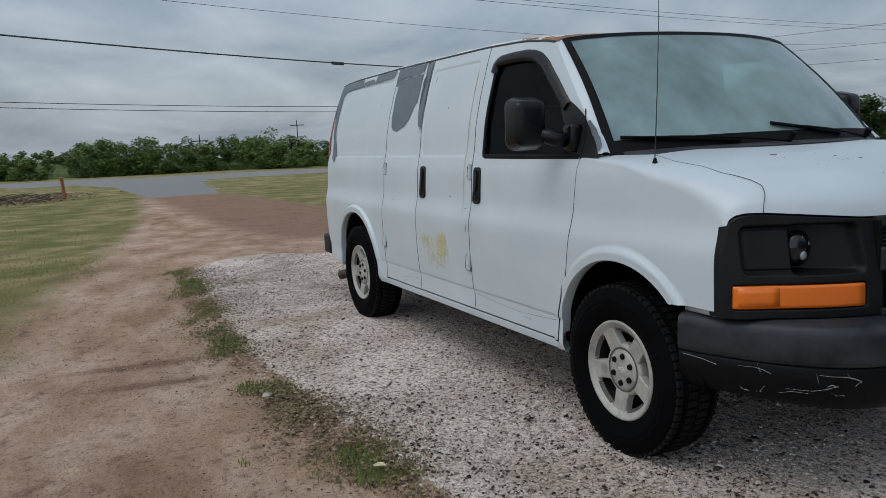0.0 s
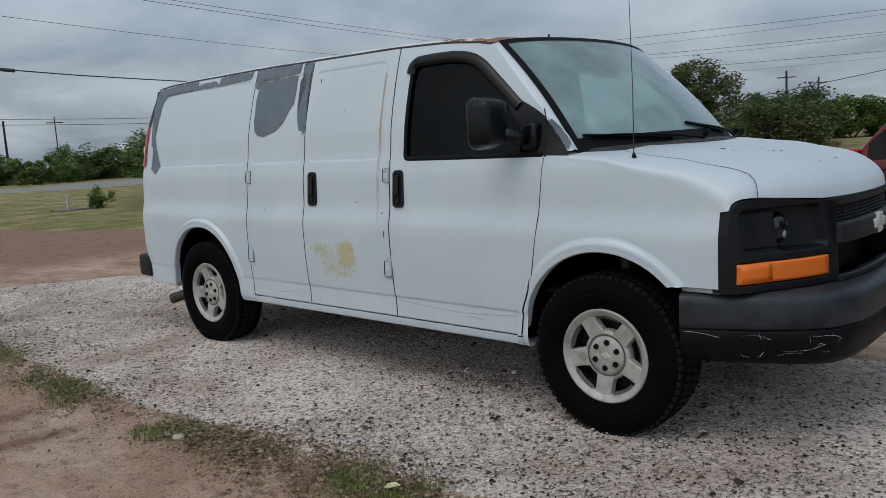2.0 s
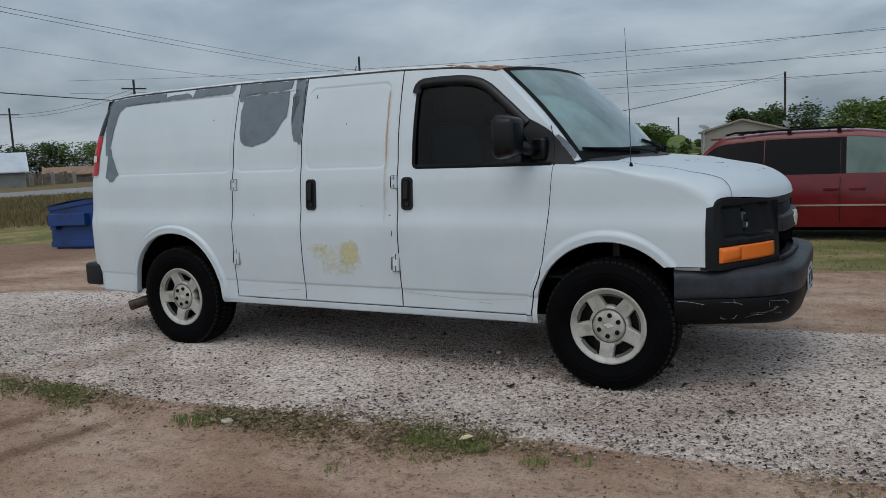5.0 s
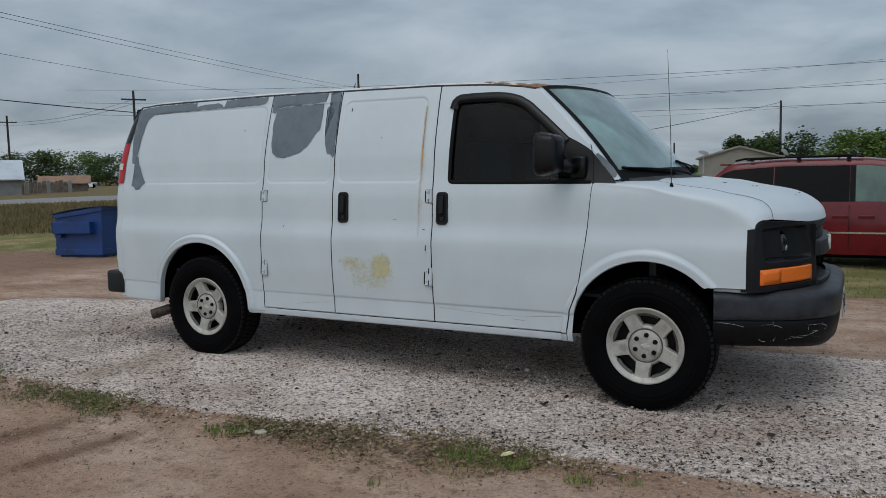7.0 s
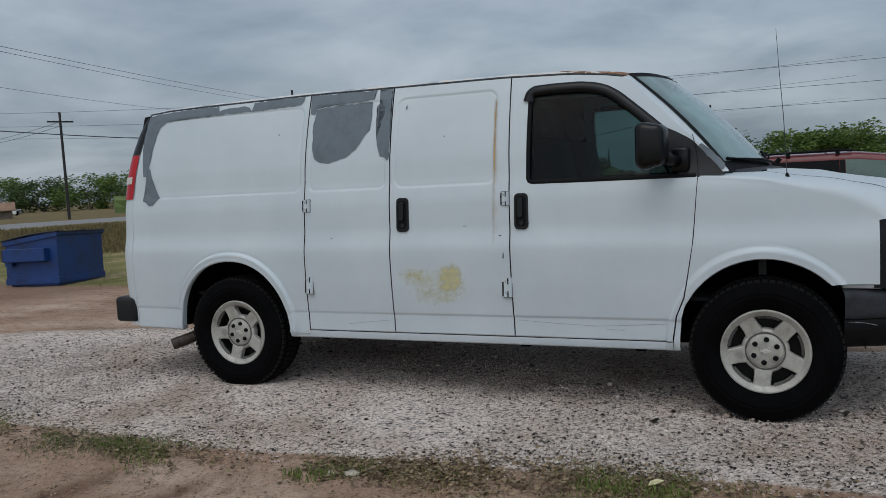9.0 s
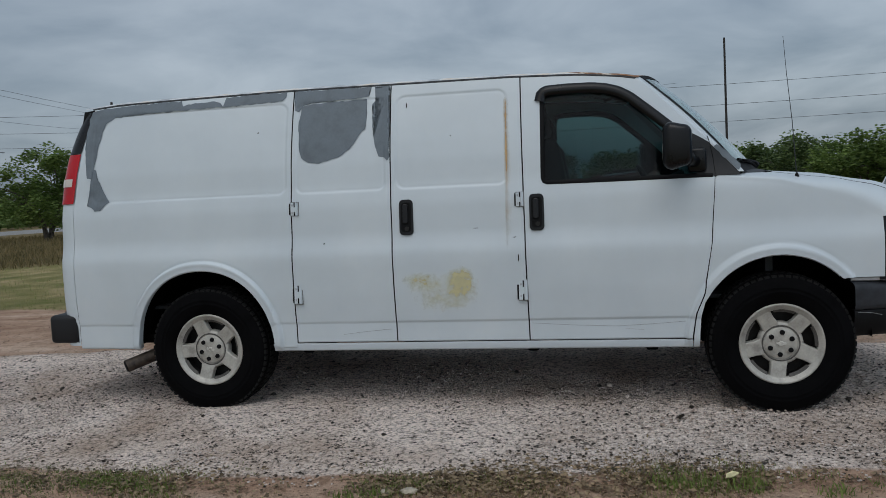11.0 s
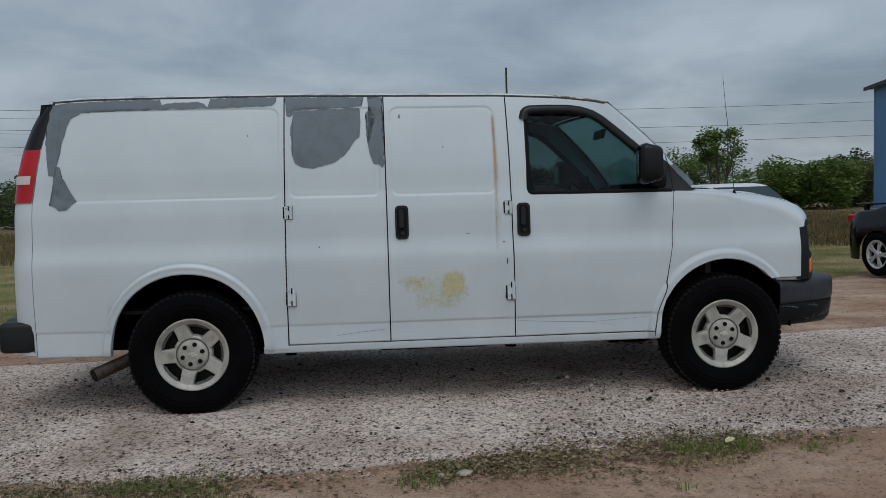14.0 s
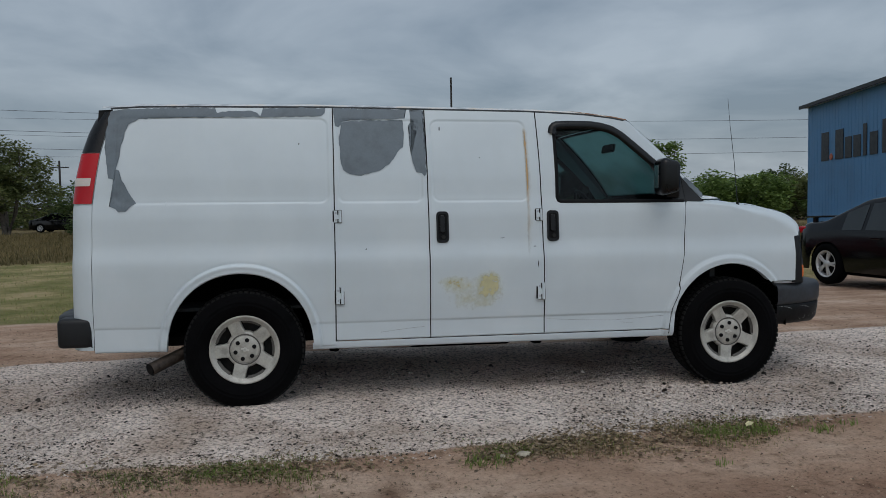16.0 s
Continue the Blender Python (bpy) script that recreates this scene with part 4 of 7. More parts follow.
for sgn in (-1, 1):
    P = []
    for s in np.concatenate([np.linspace(0, 1, 30), 1 + np.linspace(0, 1, 42)[1:]]):
        row = []
        for u in np.linspace(0, 1, 90):
            if s <= 1:
                x0, x1 = 3.09, 3.968
                for _ in range(4):
                    lo = float(np.maximum(bottom_z(np.array(x0), 0.42), 0.42))
                    z = lo + (1.262 - lo) * s
                    x0 = float(S4(z)) + G
            else:
                yy = 0.94 * math.cos((s - 1) * math.pi / 2) ** 0.4
                x0, x1 = 3.118 + 0.33 * float(smoothstep(1.15, 1.5, s)), max(3.968, float(nose_x(yy)) - 0.012)
            x = x0 + u * (x1 - x0)
            lo = float(np.maximum(bottom_z(np.array(x), 0.42), np.interp(x, (3.70, 3.76, 4.0), (0.42, 0.735, 0.735))))
            y, z = front_section(x, s, lo)
            if s > 1:
                # the hood rolls down to the grille
                k = float(np.clip((x - (x1 - .21)) / .21, 0, 1))
                e = float(surround_top(y)) + .008
                z = e + (z - e) * math.sqrt(max(0, 1 - k ** 2.2)) if z > e else z
            row.append((x, sgn * float(y), float(z)))
        P.append(row)
    part("fender_and_hood", grid("fender_and_hood", P, M_WHITE, flip=sgn < 0), M_WHITE, van)
    # arch flange
    P = []
    for x in np.linspace(FRONT_ARCH[0] - .45, 3.735, 60):
        z = float(arch_z(x, FRONT_ARCH))
        y = float(side_y(x, z))
        P.append([(x, sgn * y, z), (x, sgn * (y - .012), z - .006), (x, sgn * (y - .06), z + .004)])
    part("arch_flange", grid("arch_flange", P, M_WHITE, flip=sgn > 0), M_WHITE, van)
    # the foot of the fender between door and wheel
    side_patch("fender_foot", shift(S4, G), tab((.36, .45, .55, .62, .70, 1.0), (3.000, 3.003, 3.012, 3.032, 3.083, 3.125)), const(.368), const(.70), sgn, M_WHITE, van, lift=-.0015, lip=.05)
    # hood shut line
    seam = [hood_point(x, np.interp(x, (3.45, 3.6, 3.85, 3.98, 4.03, 4.065, 4.088), (.80, .822, .816, .788, .785, .806, .840)), sgn, .0004) for x in np.linspace(3.45, 4.088, 70)]
    part("hood_gap", tube(seam, 0.0007, 6, 2.2), M_DRIP, van)
r = random.Random(12)
for k in range(12):
    x, y = r.uniform(3.75, 4.2), -r.uniform(-.1, .66)
    p = Vector(hood_point(x, y, -1, .001))
    part("hood_chip", tube([p, p + Vector((r.uniform(-.022, .022), r.uniform(-.022, .022), -.002))], r.uniform(.0007, .0016), 5), M_DARKMETAL, van)

# windscreen, its black border, cowl
def screen_point(u, v, out=0.0):
    """u across from -1 to 1, v up from 0 to 1."""
    yb, yt = 0.908 * u, 0.780 * u
    xb, zb = 3.475 - 0.215 * u * u, 1.345 - 0.012 * u * u
    xt = float(windscreen_top(yt)) + 0.004
    zt = float(roof_z(xt, yt)) - 0.006
    b = 0.03 * math.sin(math.pi * v)
    return (xb + (xt - xb) * v + b * 0.6 + out * .7, yb + (yt - yb) * v, zb + (zt - zb) * v + b * 0.6 + out * .7)


U = np.linspace(-1, 1, 31)
for sgn in (-1, 1):
    P = []
    for v in np.linspace(0.0, 1.0, 24):
        b = screen_point(sgn * 0.985, v, 0.0)
        x = 3.262 - (3.262 - 2.70) * v
        z = float(pillar_top(x))
        a = (x, sgn * float(side_y(x, z)), z)
        P.append([tuple(a[i] + (b[i] - a[i]) * k + (0.006 * math.sin(math.pi * k) if i == 2 else 0) for i in range(3)) for k in np.linspace(0, 1, 5)])
    part("pillar_return", grid("pillar_return", P, M_WHITE, flip=sgn > 0), M_WHITE, van)
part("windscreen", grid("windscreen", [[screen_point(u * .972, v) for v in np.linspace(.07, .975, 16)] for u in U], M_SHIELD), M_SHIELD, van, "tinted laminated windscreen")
for name, us, vs in (("screen_border", np.linspace(-1, -.955, 3), np.linspace(0, 1, 20)), ("screen_border", np.linspace(.955, 1, 3), np.linspace(0, 1, 20)),
                     ("screen_border", U, np.linspace(.968, 1.0, 3)), ("screen_border", U, np.linspace(-.02, .085, 4))):
    part(name, grid(name, [[screen_point(u, v, 0.003) for v in vs] for u in us], M_GASKET), M_GASKET, van)
P = []
for u in U:
    a, b = screen_point(u * .93, 0.01), (3.545 - 0.22 * u * u, 0.85 * u, 1.336 - 0.030 * u ** 4)
    P.append([(a[0] + (b[0] - a[0]) * k, a[1] + (b[1] - a[1]) * k, a[2] + (b[2] - a[2]) * k + 0.002) for k in np.linspace(0, 1, 5)])
part("cowl", grid("cowl", P, M_COWL), M_COWL, van, "black plastic cowl grille")
for y0, tip in ((-.02, (-.80, .09)), (.66, (-.02, .12))):
    a = screen_point(y0 / .908, 0.0, 0.03)
    u1 = tip[0] / .908
    pts = [screen_point(y0 / .908 + (u1 - y0 / .908) * k, -.01 + tip[1] * k, 0.022 + 0.01 * math.sin(3.14 * k)) for k in np.linspace(0, 1, 8)]
    w = part("wiper", tube(pts, 0.007, 6, 0.7), M_GASKET, van)
    pts = [screen_point(y0 / .908 + (u1 - y0 / .908) * k, -.02 + tip[1] * (k * 1.15 + .1), 0.010) for k in np.linspace(.35, 1.05, 8)]
    part("wiper_blade", tube(pts, 0.009, 6), M_GASKET, w)
    part("wiper_pivot", tube([a, (a[0] + .02, a[1], a[2] + .03)], 0.016, 10), M_GASKET, w)

# nose: black surround, grille, lights
def nose(y, z, out=0.0):
    lean = 0.035 * smoothstep(.78, 1.12, z)
    corner = 0.024 * float(smoothstep(.80, .925, abs(y)))
    return (float(nose_x(y)) - float(lean) + corner + out, y, z)


def nose_sheet(name, y0, y1, z0, z1, out, material, parent, n=14, m=8, label="", depth=0.03):
    """A plate that follows the front's curve, with its edges turned back."""
    ys, zs = np.linspace(y0, y1, n), np.linspace(0, 1, m)
    zf0, zf1 = (z0 if callable(z0) else const(z0)), (z1 if callable(z1) else const(z1))
    P = []
    for y in ys:
        a, b = float(zf0(y)), float(zf1(y))
        row = [nose(y, a + (b - a) * k, out) for k in zs]
        P.append([(row[0][0] - depth, y, row[0][2])] + row + [(row[-1][0] - depth, y, row[-1][2])])
    first = [(p[0] - depth, p[1], p[2]) for p in P[0]]
    last = [(p[0] - depth, p[1], p[2]) for p in P[-1]]
    return part(name, grid(name, [first] + P + [last], material), material, parent, label)


front = part("front_surround", grid("front_surround", [[nose(y, .70 + (float(surround_top(y)) - .70) * k, -0.145) for k in np.linspace(0, 1, 8)] for y in np.linspace(-.90, .90, 50)], M_GASKET), M_GASKET, van, "black plastic grille and headlight surround")


def bezel_depth(y, z):
    """How far the moulded headlight surround stands out from the nose: frame, blanked half, scooped half, lens pocket."""
    d = float(rounded_rect(y, z, .505 + .02 * (z - .87) / .19, .912, .874, 1.066, .032))
    scoop = -.016 - .105 * float(1 - smoothstep(.738, .748, y)) * min(1.0, max(0.0, (y - .50) / .20)) ** .7
    out = .004
    out = out + (scoop - out) * float(1 - smoothstep(-.014, 0, d))
    # a shallow groove rings the blank cover
    if y > .748:
        out -= .012 * math.exp(-((d + .018) / .004) ** 2)
    d = float(rounded_rect(y, z, .511, .941, .748, .846, .014))
    return out - .030 * float(1 - smoothstep(-.006, 0, d))


for sgn in (-1, 1):
    def ys(a, b):
        return (sgn * a, sgn * b) if sgn < 0 else (b, a)
    nu, nv = (150, 100) if sgn < 0 else (60, 40)
    P = []
    for u in np.linspace(0, 1, nu):
        row = []
        for v in np.linspace(0, 1, nv):
            z = .716 + (float(surround_top(.455 + .481 * u)) - .716) * v
            wide = float(side_y(3.966, z)) - .0015
            y = .455 + (wide - .455) * u
            q = nose(sgn * y, z, bezel_depth(y, z))
            row.append(q)
        P.append([(row[0][0] - .05, row[0][1], row[0][2])] + row + [(row[-1][0] - .05, row[-1][1], row[-1][2])])
    P.append([(x - .08, y, z) for x, y, z in P[-1]])
    part("headlight_bezel", grid("headlight_bezel", P, M_LAMPGREY, flip=sgn < 0), M_LAMPGREY, front, "moulded black headlight surround with a blanked half")
    bm = bmesh.new()
    bmesh.ops.create_uvsphere(bm, u_segments=20, v_segments=12, radius=.060)
    bmesh.ops.scale(bm, vec=(.62, .95, 1.15), verts=bm.verts)
    bmesh.ops.translate(bm, vec=nose(sgn * .690, .968, -.066), verts=bm.verts)
    lamp = part("headlight_socket", bm, M_BLACKGLOSS, front, "dark empty headlight socket", smooth=True)
    for y, z, q in ((.695, .944, .017), (.694, 1.006, .010), (.718, .980, .007), (.668, .985, .008), (.722, .952, .005)):
        bm = bmesh.new()
        bmesh.ops.create_uvsphere(bm, u_segments=14, v_segments=8, radius=q)
        bmesh.ops.scale(bm, vec=(.6, 1.0, 1.1), verts=bm.verts)
        bmesh.ops.translate(bm, vec=nose(sgn * y, z, -.034 - .5 * abs(y - .692)), verts=bm.verts)
        part("bulb_reflector", bm, M_STEEL, lamp, "small chromed reflector", smooth=True)
    mk = nose_sheet("turn_signal", *ys(.935, .523), .755, .839, .004, M_AMBER, front, label="amber turn signal lens", depth=.03)
    nose_sheet("marker_reflector", *ys(.926, .800), .761, .833, .0055, M_AMBER, mk, n=6, m=4, depth=.004)

for y in (-.462, .462):
    x = nose(y, .9)[0]
    part("grille_cheek", new_box(x - .15, x + .006, y - .008, y + .008, .718, 1.068, .004), M_GASKET, front)
# grille: upper mesh, bar with badge, lower opening
nose_sheet("grille_top_rail", -.455, .455, lambda y: surround_top(y) - .030, lambda y: surround_top(y) + .006, 0.010, M_BLACK, front, n=24)
nose_sheet("grille_bar", -.46, .46, .880, .965, 0.022, M_BLACK, front, n=24, depth=.06)
nose_sheet("grille_lower_rail", -.46, .46, .715, .738, 0.020, M_BLACK, front, n=24)
for z in np.arange(.975, 1.046, .015):
    part("grille_mesh", tube([nose(y, z + 0.004 * ((k % 2) * 2 - 1), -0.012) for k, y in enumerate(np.arange(-.46, .461, .02))], 0.004, 5), M_BLACK, front)
part("badge", box(box(bmesh.new(), -.012, .012, -.085, .085, -.022, .022, .006), -.012, .012, -.035, .035, -.048, .048, .006), M_SILVERLOGO, front, "worn silver cross-shaped badge").matrix_basis = pose(*nose(0, .922, .019))
# bumper: a wrapped upper bar and a lower skin
def bumper_x(y):
    return 4.428 - 0.62 * (np.abs(y) / 0.995) ** 5.6


def bumper_sheet(name, prof, material, label):
    """prof: (out, z) pairs from the top inwards round to the bottom."""
    P = []
    for a in np.linspace(-1, 1, 81):
        y = 0.995 * math.copysign(abs(a) ** 0.55, a)
        bx = float(bumper_x(y))
        d = Vector((1.0, 0.62 * 5.6 / .995 * math.copysign((abs(y) / .995) ** 4.6, y), 0)).normalized()
        P.append([(bx + d.x * o, y + d.y * o * 0.9, z + .10 * max(0.0, .56 - z) * float(smoothstep(.62, .97, abs(y)))) for o, z in prof])
    return part(name, grid(name, P, material), material, van, label)


bump = bumper_sheet("front_bumper", [(-.16, .712), (-.06, .712), (-.022, .704), (-.004, .690), (.002, .665), (.002, .585), (-.004, .562), (-.016, .556), (-.03, .556)], M_BUMPER, "weathered dark grey plastic front bumper")
low = bumper_sheet("bumper_skirt", [(-.028, .560), (-.012, .556), (-.006, .545), (-.010, .490), (-.022, .425), (-.050, .392), (-.10, .384), (-.2, .386)], M_BUMPLOW, "scuffed black lower bumper with white scrapes")
r = random.Random(5)
for k in range(20):
    y = -r.uniform(.15, .96) if k < 9 else -r.uniform(.6, .95)
    z = r.uniform(.425, .54)
    pts = []
    ln, dz = r.uniform(.006, .03) if k % 3 else r.uniform(.05, .13), r.uniform(-.03, .03)
    for q in np.linspace(0, 1, 5):
        yy = max(-.99, min(.9, y - ln * q))
        zz = z + dz * q + 0.006 * math.sin(5 * q + k)
        o = np.interp(zz, (.41, .44, .50, .545), (-.050, -.022, -.010, -.006)) + .0015
        d = Vector((1.0, -0.62 * 5.6 / .995 * (abs(yy) / .995) ** 4.6, 0)).normalized()
        pts.append((float(bumper_x(yy)) + d.x * o, yy + d.y * o * .9, zz))
    part("scrape", tube(pts, r.uniform(.0006, .0015), 4, 0.3), M_SCUFF, low)
plate = part("number_plate", new_box(-.004, .004, -.152, .152, -.076, .076, .003), M_PLATE, bump, "white number plate with unreadable bars")
plate.matrix_basis = pose(4.433, -.03, .555, 0, -4, -1)
for k in range(7):
    if k != 2:
        part("plate_bar", new_box(.004, .006, -.122 + k * .036, -.098 + k * .036, -.035, .035), M_INK, plate)
part("plate_bar", new_box(.004, .006, -.05, .05, .046, .060), M_INK, plate)
part("plate_bar", new_box(.004, .006, -.06, .06, -.062, -.052), M_INK, plate)
part("bumper_bracket", new_box(3.80, 3.975, -.952, -.88, .712, .733, .004), M_STEEL, van)

# rear bumper
P = []
for a in np.linspace(-1, 1, 41):
    y = 0.945 * math.copysign(abs(a) ** 0.75, a)
    bx = -1.215 + 0.30 * (abs(y) / .945) ** 7
    k = 1 - .95 * (abs(y) / .945) ** 7
    P.append([(bx + .12 * k, y, .605), (bx + .02 * k, y, .605), (bx, y, .590), (bx - .004, y, .545), (bx, y, .450), (bx + .02 * k, y, .425), (bx + .15 * k, y, .42)])
part("rear_bumper", grid("rear_bumper", P, M_BLACK, flip=True), M_BLACK, van, "dark grey plastic rear bumper")
for sgn in (-1, 1):
    part("bumper_end", new_box(-1.125, -.912, min(sgn * .78, sgn * .952), max(sgn * .78, sgn * .952), .418, .606, .030, segs=4), M_BLACK, van, smooth=True)
    part("bumper_step", new_box(-1.0, -.75, min(sgn * .5, sgn * .80), max(sgn * .5, sgn * .80), .375, .41, .01), M_UNDER, van)

# ---- mirrors, handles, hinges, aerial ----
def mirror(sgn):
    bm = bmesh.new()
    box(bm, -.086, .064, -.095, .095, -.132, .122, .047, segs=5)
    for v in bm.verts:
        if v.co.x > 0:
            v.co.y *= 0.86
            v.co.z *= 0.88
    m = part("side_mirror", bm, M_MIRROR, van, "large black towing side mirror", smooth=True)
    m.matrix_basis = pose(2.905, sgn * 1.110, 1.493, 0, 0, sgn * 8)
    part("mirror_glass", new_box(-.0866, -.0852, -.046, .046, -.082, .072, .0004), M_CHROME, m)
    arm = part("mirror_arm", tube([(.035, -sgn * .05, -.055), (.05, -sgn * .12, -.085), (.075, -sgn * .185, -.090)], 0.034, 12), M_MIRROR, m, smooth=True)
    part("mirror_foot", new_box(.035, .135, -.235 if sgn > 0 else .165, -.165 if sgn > 0 else .235, -.150, -.015, .02, segs=3), M_MIRROR, arm, smooth=True)


mirror(-1)
mirror(1)


def rounded_plate(w, h, r, y0, y1, edge=.003):
    """An upright plate with round corners, from y1 at the back to y0 at the front."""
    bm = bmesh.new()
    ring = []
    for cx, cz, a0 in ((w / 2 - r, h / 2 - r, 0), (-w / 2 + r, h / 2 - r, 90), (-w / 2 + r, -h / 2 + r, 180), (w / 2 - r, -h / 2 + r, 270)):
        for k in range(7):
            a = radians(a0 + 15 * k)
            ring.append((cx, cz, math.cos(a), math.sin(a)))
    rows = [[bm.verts.new((cx + (r - i) * c, y, cz + (r - i) * q)) for cx, cz, c, q in ring] for y, i in ((y1, 0), (y0 + edge, 0), (y0 + edge * .3, edge * .3), (y0, edge))]
    n = len(ring)
    for p, q in zip(rows, rows[1:]):
        for k in range(n):
            bm.faces.new((p[k], p[(k + 1) % n], q[(k + 1) % n], q[k]))
    bm.faces.new(rows[-1])
    bmesh.ops.recalc_face_normals(bm, faces=bm.faces[:])
    return bm


def handle(x, z):
    y = -float(side_y(x, z))
    h = part("door_handle", rounded_plate(.084, .212, .026, -.009, .012), M_MIRROR, van, "black vertical pull handle in a recess")
    h.matrix_basis = pose(x, y, z, -5.5)
    # no hollow here: a near-black plate paints the recess's shade
    part("handle_recess_shade", rounded_plate(.062, .178, .020, -.0098, -.008, .0008), M_GASKET, h)
    part("handle_grip", rounded_plate(.034, .118, .014, -.0190, -.0095, .004), M_MIRROR, h).matrix_basis = pose(-.004, 0, .020)
    bm = bmesh.new()
    bmesh.ops.create_cone(bm, segments=14, radius1=.013, radius2=.013, depth=.008, cap_ends=True)
    bmesh.ops.transform(bm, matrix=pose(.004, -.012, -.068, 90), verts=bm.verts)
    part("lock_cylinder", bm, M_DARKMETAL, h)


handle(1.346, 1.159)
handle(2.118, 1.159)


def hinge(x, z, w, h):
    y = -float(side_y(x, z))
    g = part("door_hinge", new_box(-w / 2, w / 2, -.006, .006, -h / 2, h / 2, .002), M_WHITE, van, "painted steel door hinge")
    g.matrix_basis = pose(x, y, z, -5)
    part("hinge_pin", tube([(w * .28, -.009, -h * .5), (w * .28, -.009, h * .5)], .007, 8), M_WHITE, g)
    for k in (-.3, .3):
        part("hinge_bolt", new_box(-w * .25 - .005, -w * .25 + .005, -.0085, -.005, h * k - .006, h * k + .006), M_STEEL, g)
    # black and grey plates paint in the shade of the hinge's recess and gaps
    part("hinge_recess_shade", new_box(-w * .70, -w * .49, -.0040, .004, -h * .46, h * .46), M_GASKET, g)
    part("hinge_gap_shade", new_box(-w * .53, w * .58, -.0034, .004, -h * .55, h * .55), M_SCRATCH, g)
    part("hinge_gap_shade", new_box(-w * .06, w * .10, -.0064, -.005, -h * .50, -h * .20), M_GASKET, g)
    part("hinge_gap_shade", new_box(-w * .06, w * .10, -.0064, -.005, h * .15, h * .50), M_GASKET, g)


hinge(.646, 1.237, .048, .078)
hinge(.652, .716, .050, .110)
hinge(2.022, 1.236, .044, .080)
hinge(2.026, .712, .050, .112)
aerial = part("aerial", tube([(3.548, -.882, 1.302), (3.535, -.855, 1.60), (3.515, -.828, 1.87), (3.503, -.814, 2.07)], .0026, 6, .45), M_DRIP, van, "thin whip aerial")
part("aerial_base", tube([(3.551, -.884, 1.270), (3.549, -.882, 1.298), (3.548, -.881, 1.313)], .016, 10, .35), M_GASKET, aerial)

# ---- primer patches, rust runs, residue ----
decal("primer_patch", [(-.80, 1.938), (-.70, 1.950), (-.30, 1.961), (-.14, 1.963), (-.125, 1.925), (-.09, 1.936), (.0, 1.942), (.09, 1.946), (.13, 1.930), (.15, 1.902), (.17, 1.964), (.55, 1.967), (.58, 1.967), (.575, 1.935), (.55, 1.912), (.20, 1.902), (-.12, 1.896), (-.40, 1.892), (-.62, 1.886), (-.685, 1.848), (-.712, 1.77), (-.735, 1.66), (-.752, 1.57), (-.766, 1.49), (-.80, 1.495), (-.815, 1.60), (-.825, 1.72), (-.82, 1.82)], M_PRIMER, van, 3, label="bare grey primer where paint peeled")
decal("primer_patch", [(-.755, 1.555), (-.735, 1.545), (-.715, 1.48), (-.67, 1.40), (-.627, 1.335), (-.66, 1.318), (-.69, 1.285), (-.735, 1.278), (-.755, 1.30), (-.795, 1.318), (-.775, 1.36), (-.775, 1.45)], M_PRIMER, van, 4, label="bare grey primer where paint peeled")
decal("primer_patch", [(.634, 1.968), (1.00, 1.965), (1.13, 1.962), (1.115, 1.905), (1.05, 1.898), (.95, 1.894), (.75, 1.888), (.69, 1.875), (.665, 1.835), (.642, 1.845)], M_PRIMER, van, 5, label="bare grey primer where paint peeled")
decal("primer_patch", [(.68, 1.868), (.78, 1.880), (.90, 1.886), (1.10, 1.890), (1.105, 1.80), (1.095, 1.70), (1.075, 1.69), (1.04, 1.64), (1.0, 1.585), (.93, 1.54), (.81, 1.508), (.735, 1.516), (.69, 1.545), (.672, 1.62), (.67, 1.75)], M_PRIMER, van, 6, label="bare grey primer where paint peeled")
decal("primer_patch", [(1.15, 1.961), (1.245, 1.959), (1.247, 1.75), (1.246, 1.52), (1.235, 1.50), (1.215, 1.525), (1.18, 1.53), (1.155, 1.60), (1.14, 1.72), (1.135, 1.85), (1.16, 1.88), (1.215, 1.885), (1.212, 1.893), (1.155, 1.897)], M_PRIMER, van, 7, label="bare grey primer where paint peeled")
decal("primer_patch", [(3.112, 1.485), (3.128, 1.493), (3.140, 1.484), (3.165, 1.462), (3.20, 1.424), (3.235, 1.389), (3.246, 1.377), (3.248, 1.362), (3.236, 1.345), (3.224, 1.352), (3.205, 1.375), (3.175, 1.408), (3.14, 1.445), (3.118, 1.468)], M_PRIMER, van, 8, label="bare grey primer where paint peeled", ragged=.006)
def film_patch(name, x0, x1, z0, z1, material, film, label):
    """A clear film on the body side that carries a stain where film(x, z) is high."""
    X, Z = np.meshgrid(np.arange(x0, x1, .008), np.arange(z0, z1, .008), indexing="ij")
    ob = part(name, grid(name, np.stack([X, -side_y(X, Z) - .0016, Z], -1), material), material, van, label)
    ob.data.attributes.new("film", "FLOAT", "POINT").data.foreach_set("value", film(X, Z).ravel().astype(np.float32))
    return ob


film_patch("rust_run", 1.87, 2.02, .80, 1.87, M_RUSTRUN, lambda x, z: (np.exp(-((x - 1.946 - .004 * np.sin(z * 5)) / .0075) ** 2) * (0.40 + 0.75 * smoothstep(1.30, 1.62, z) * smoothstep(1.87, 1.72, z)) + .30 * np.exp(-((x - 1.957) / .028) ** 2)) * smoothstep(.80, 1.12, z) * smoothstep(1.87, 1.80, z), "thin run of rust stain")
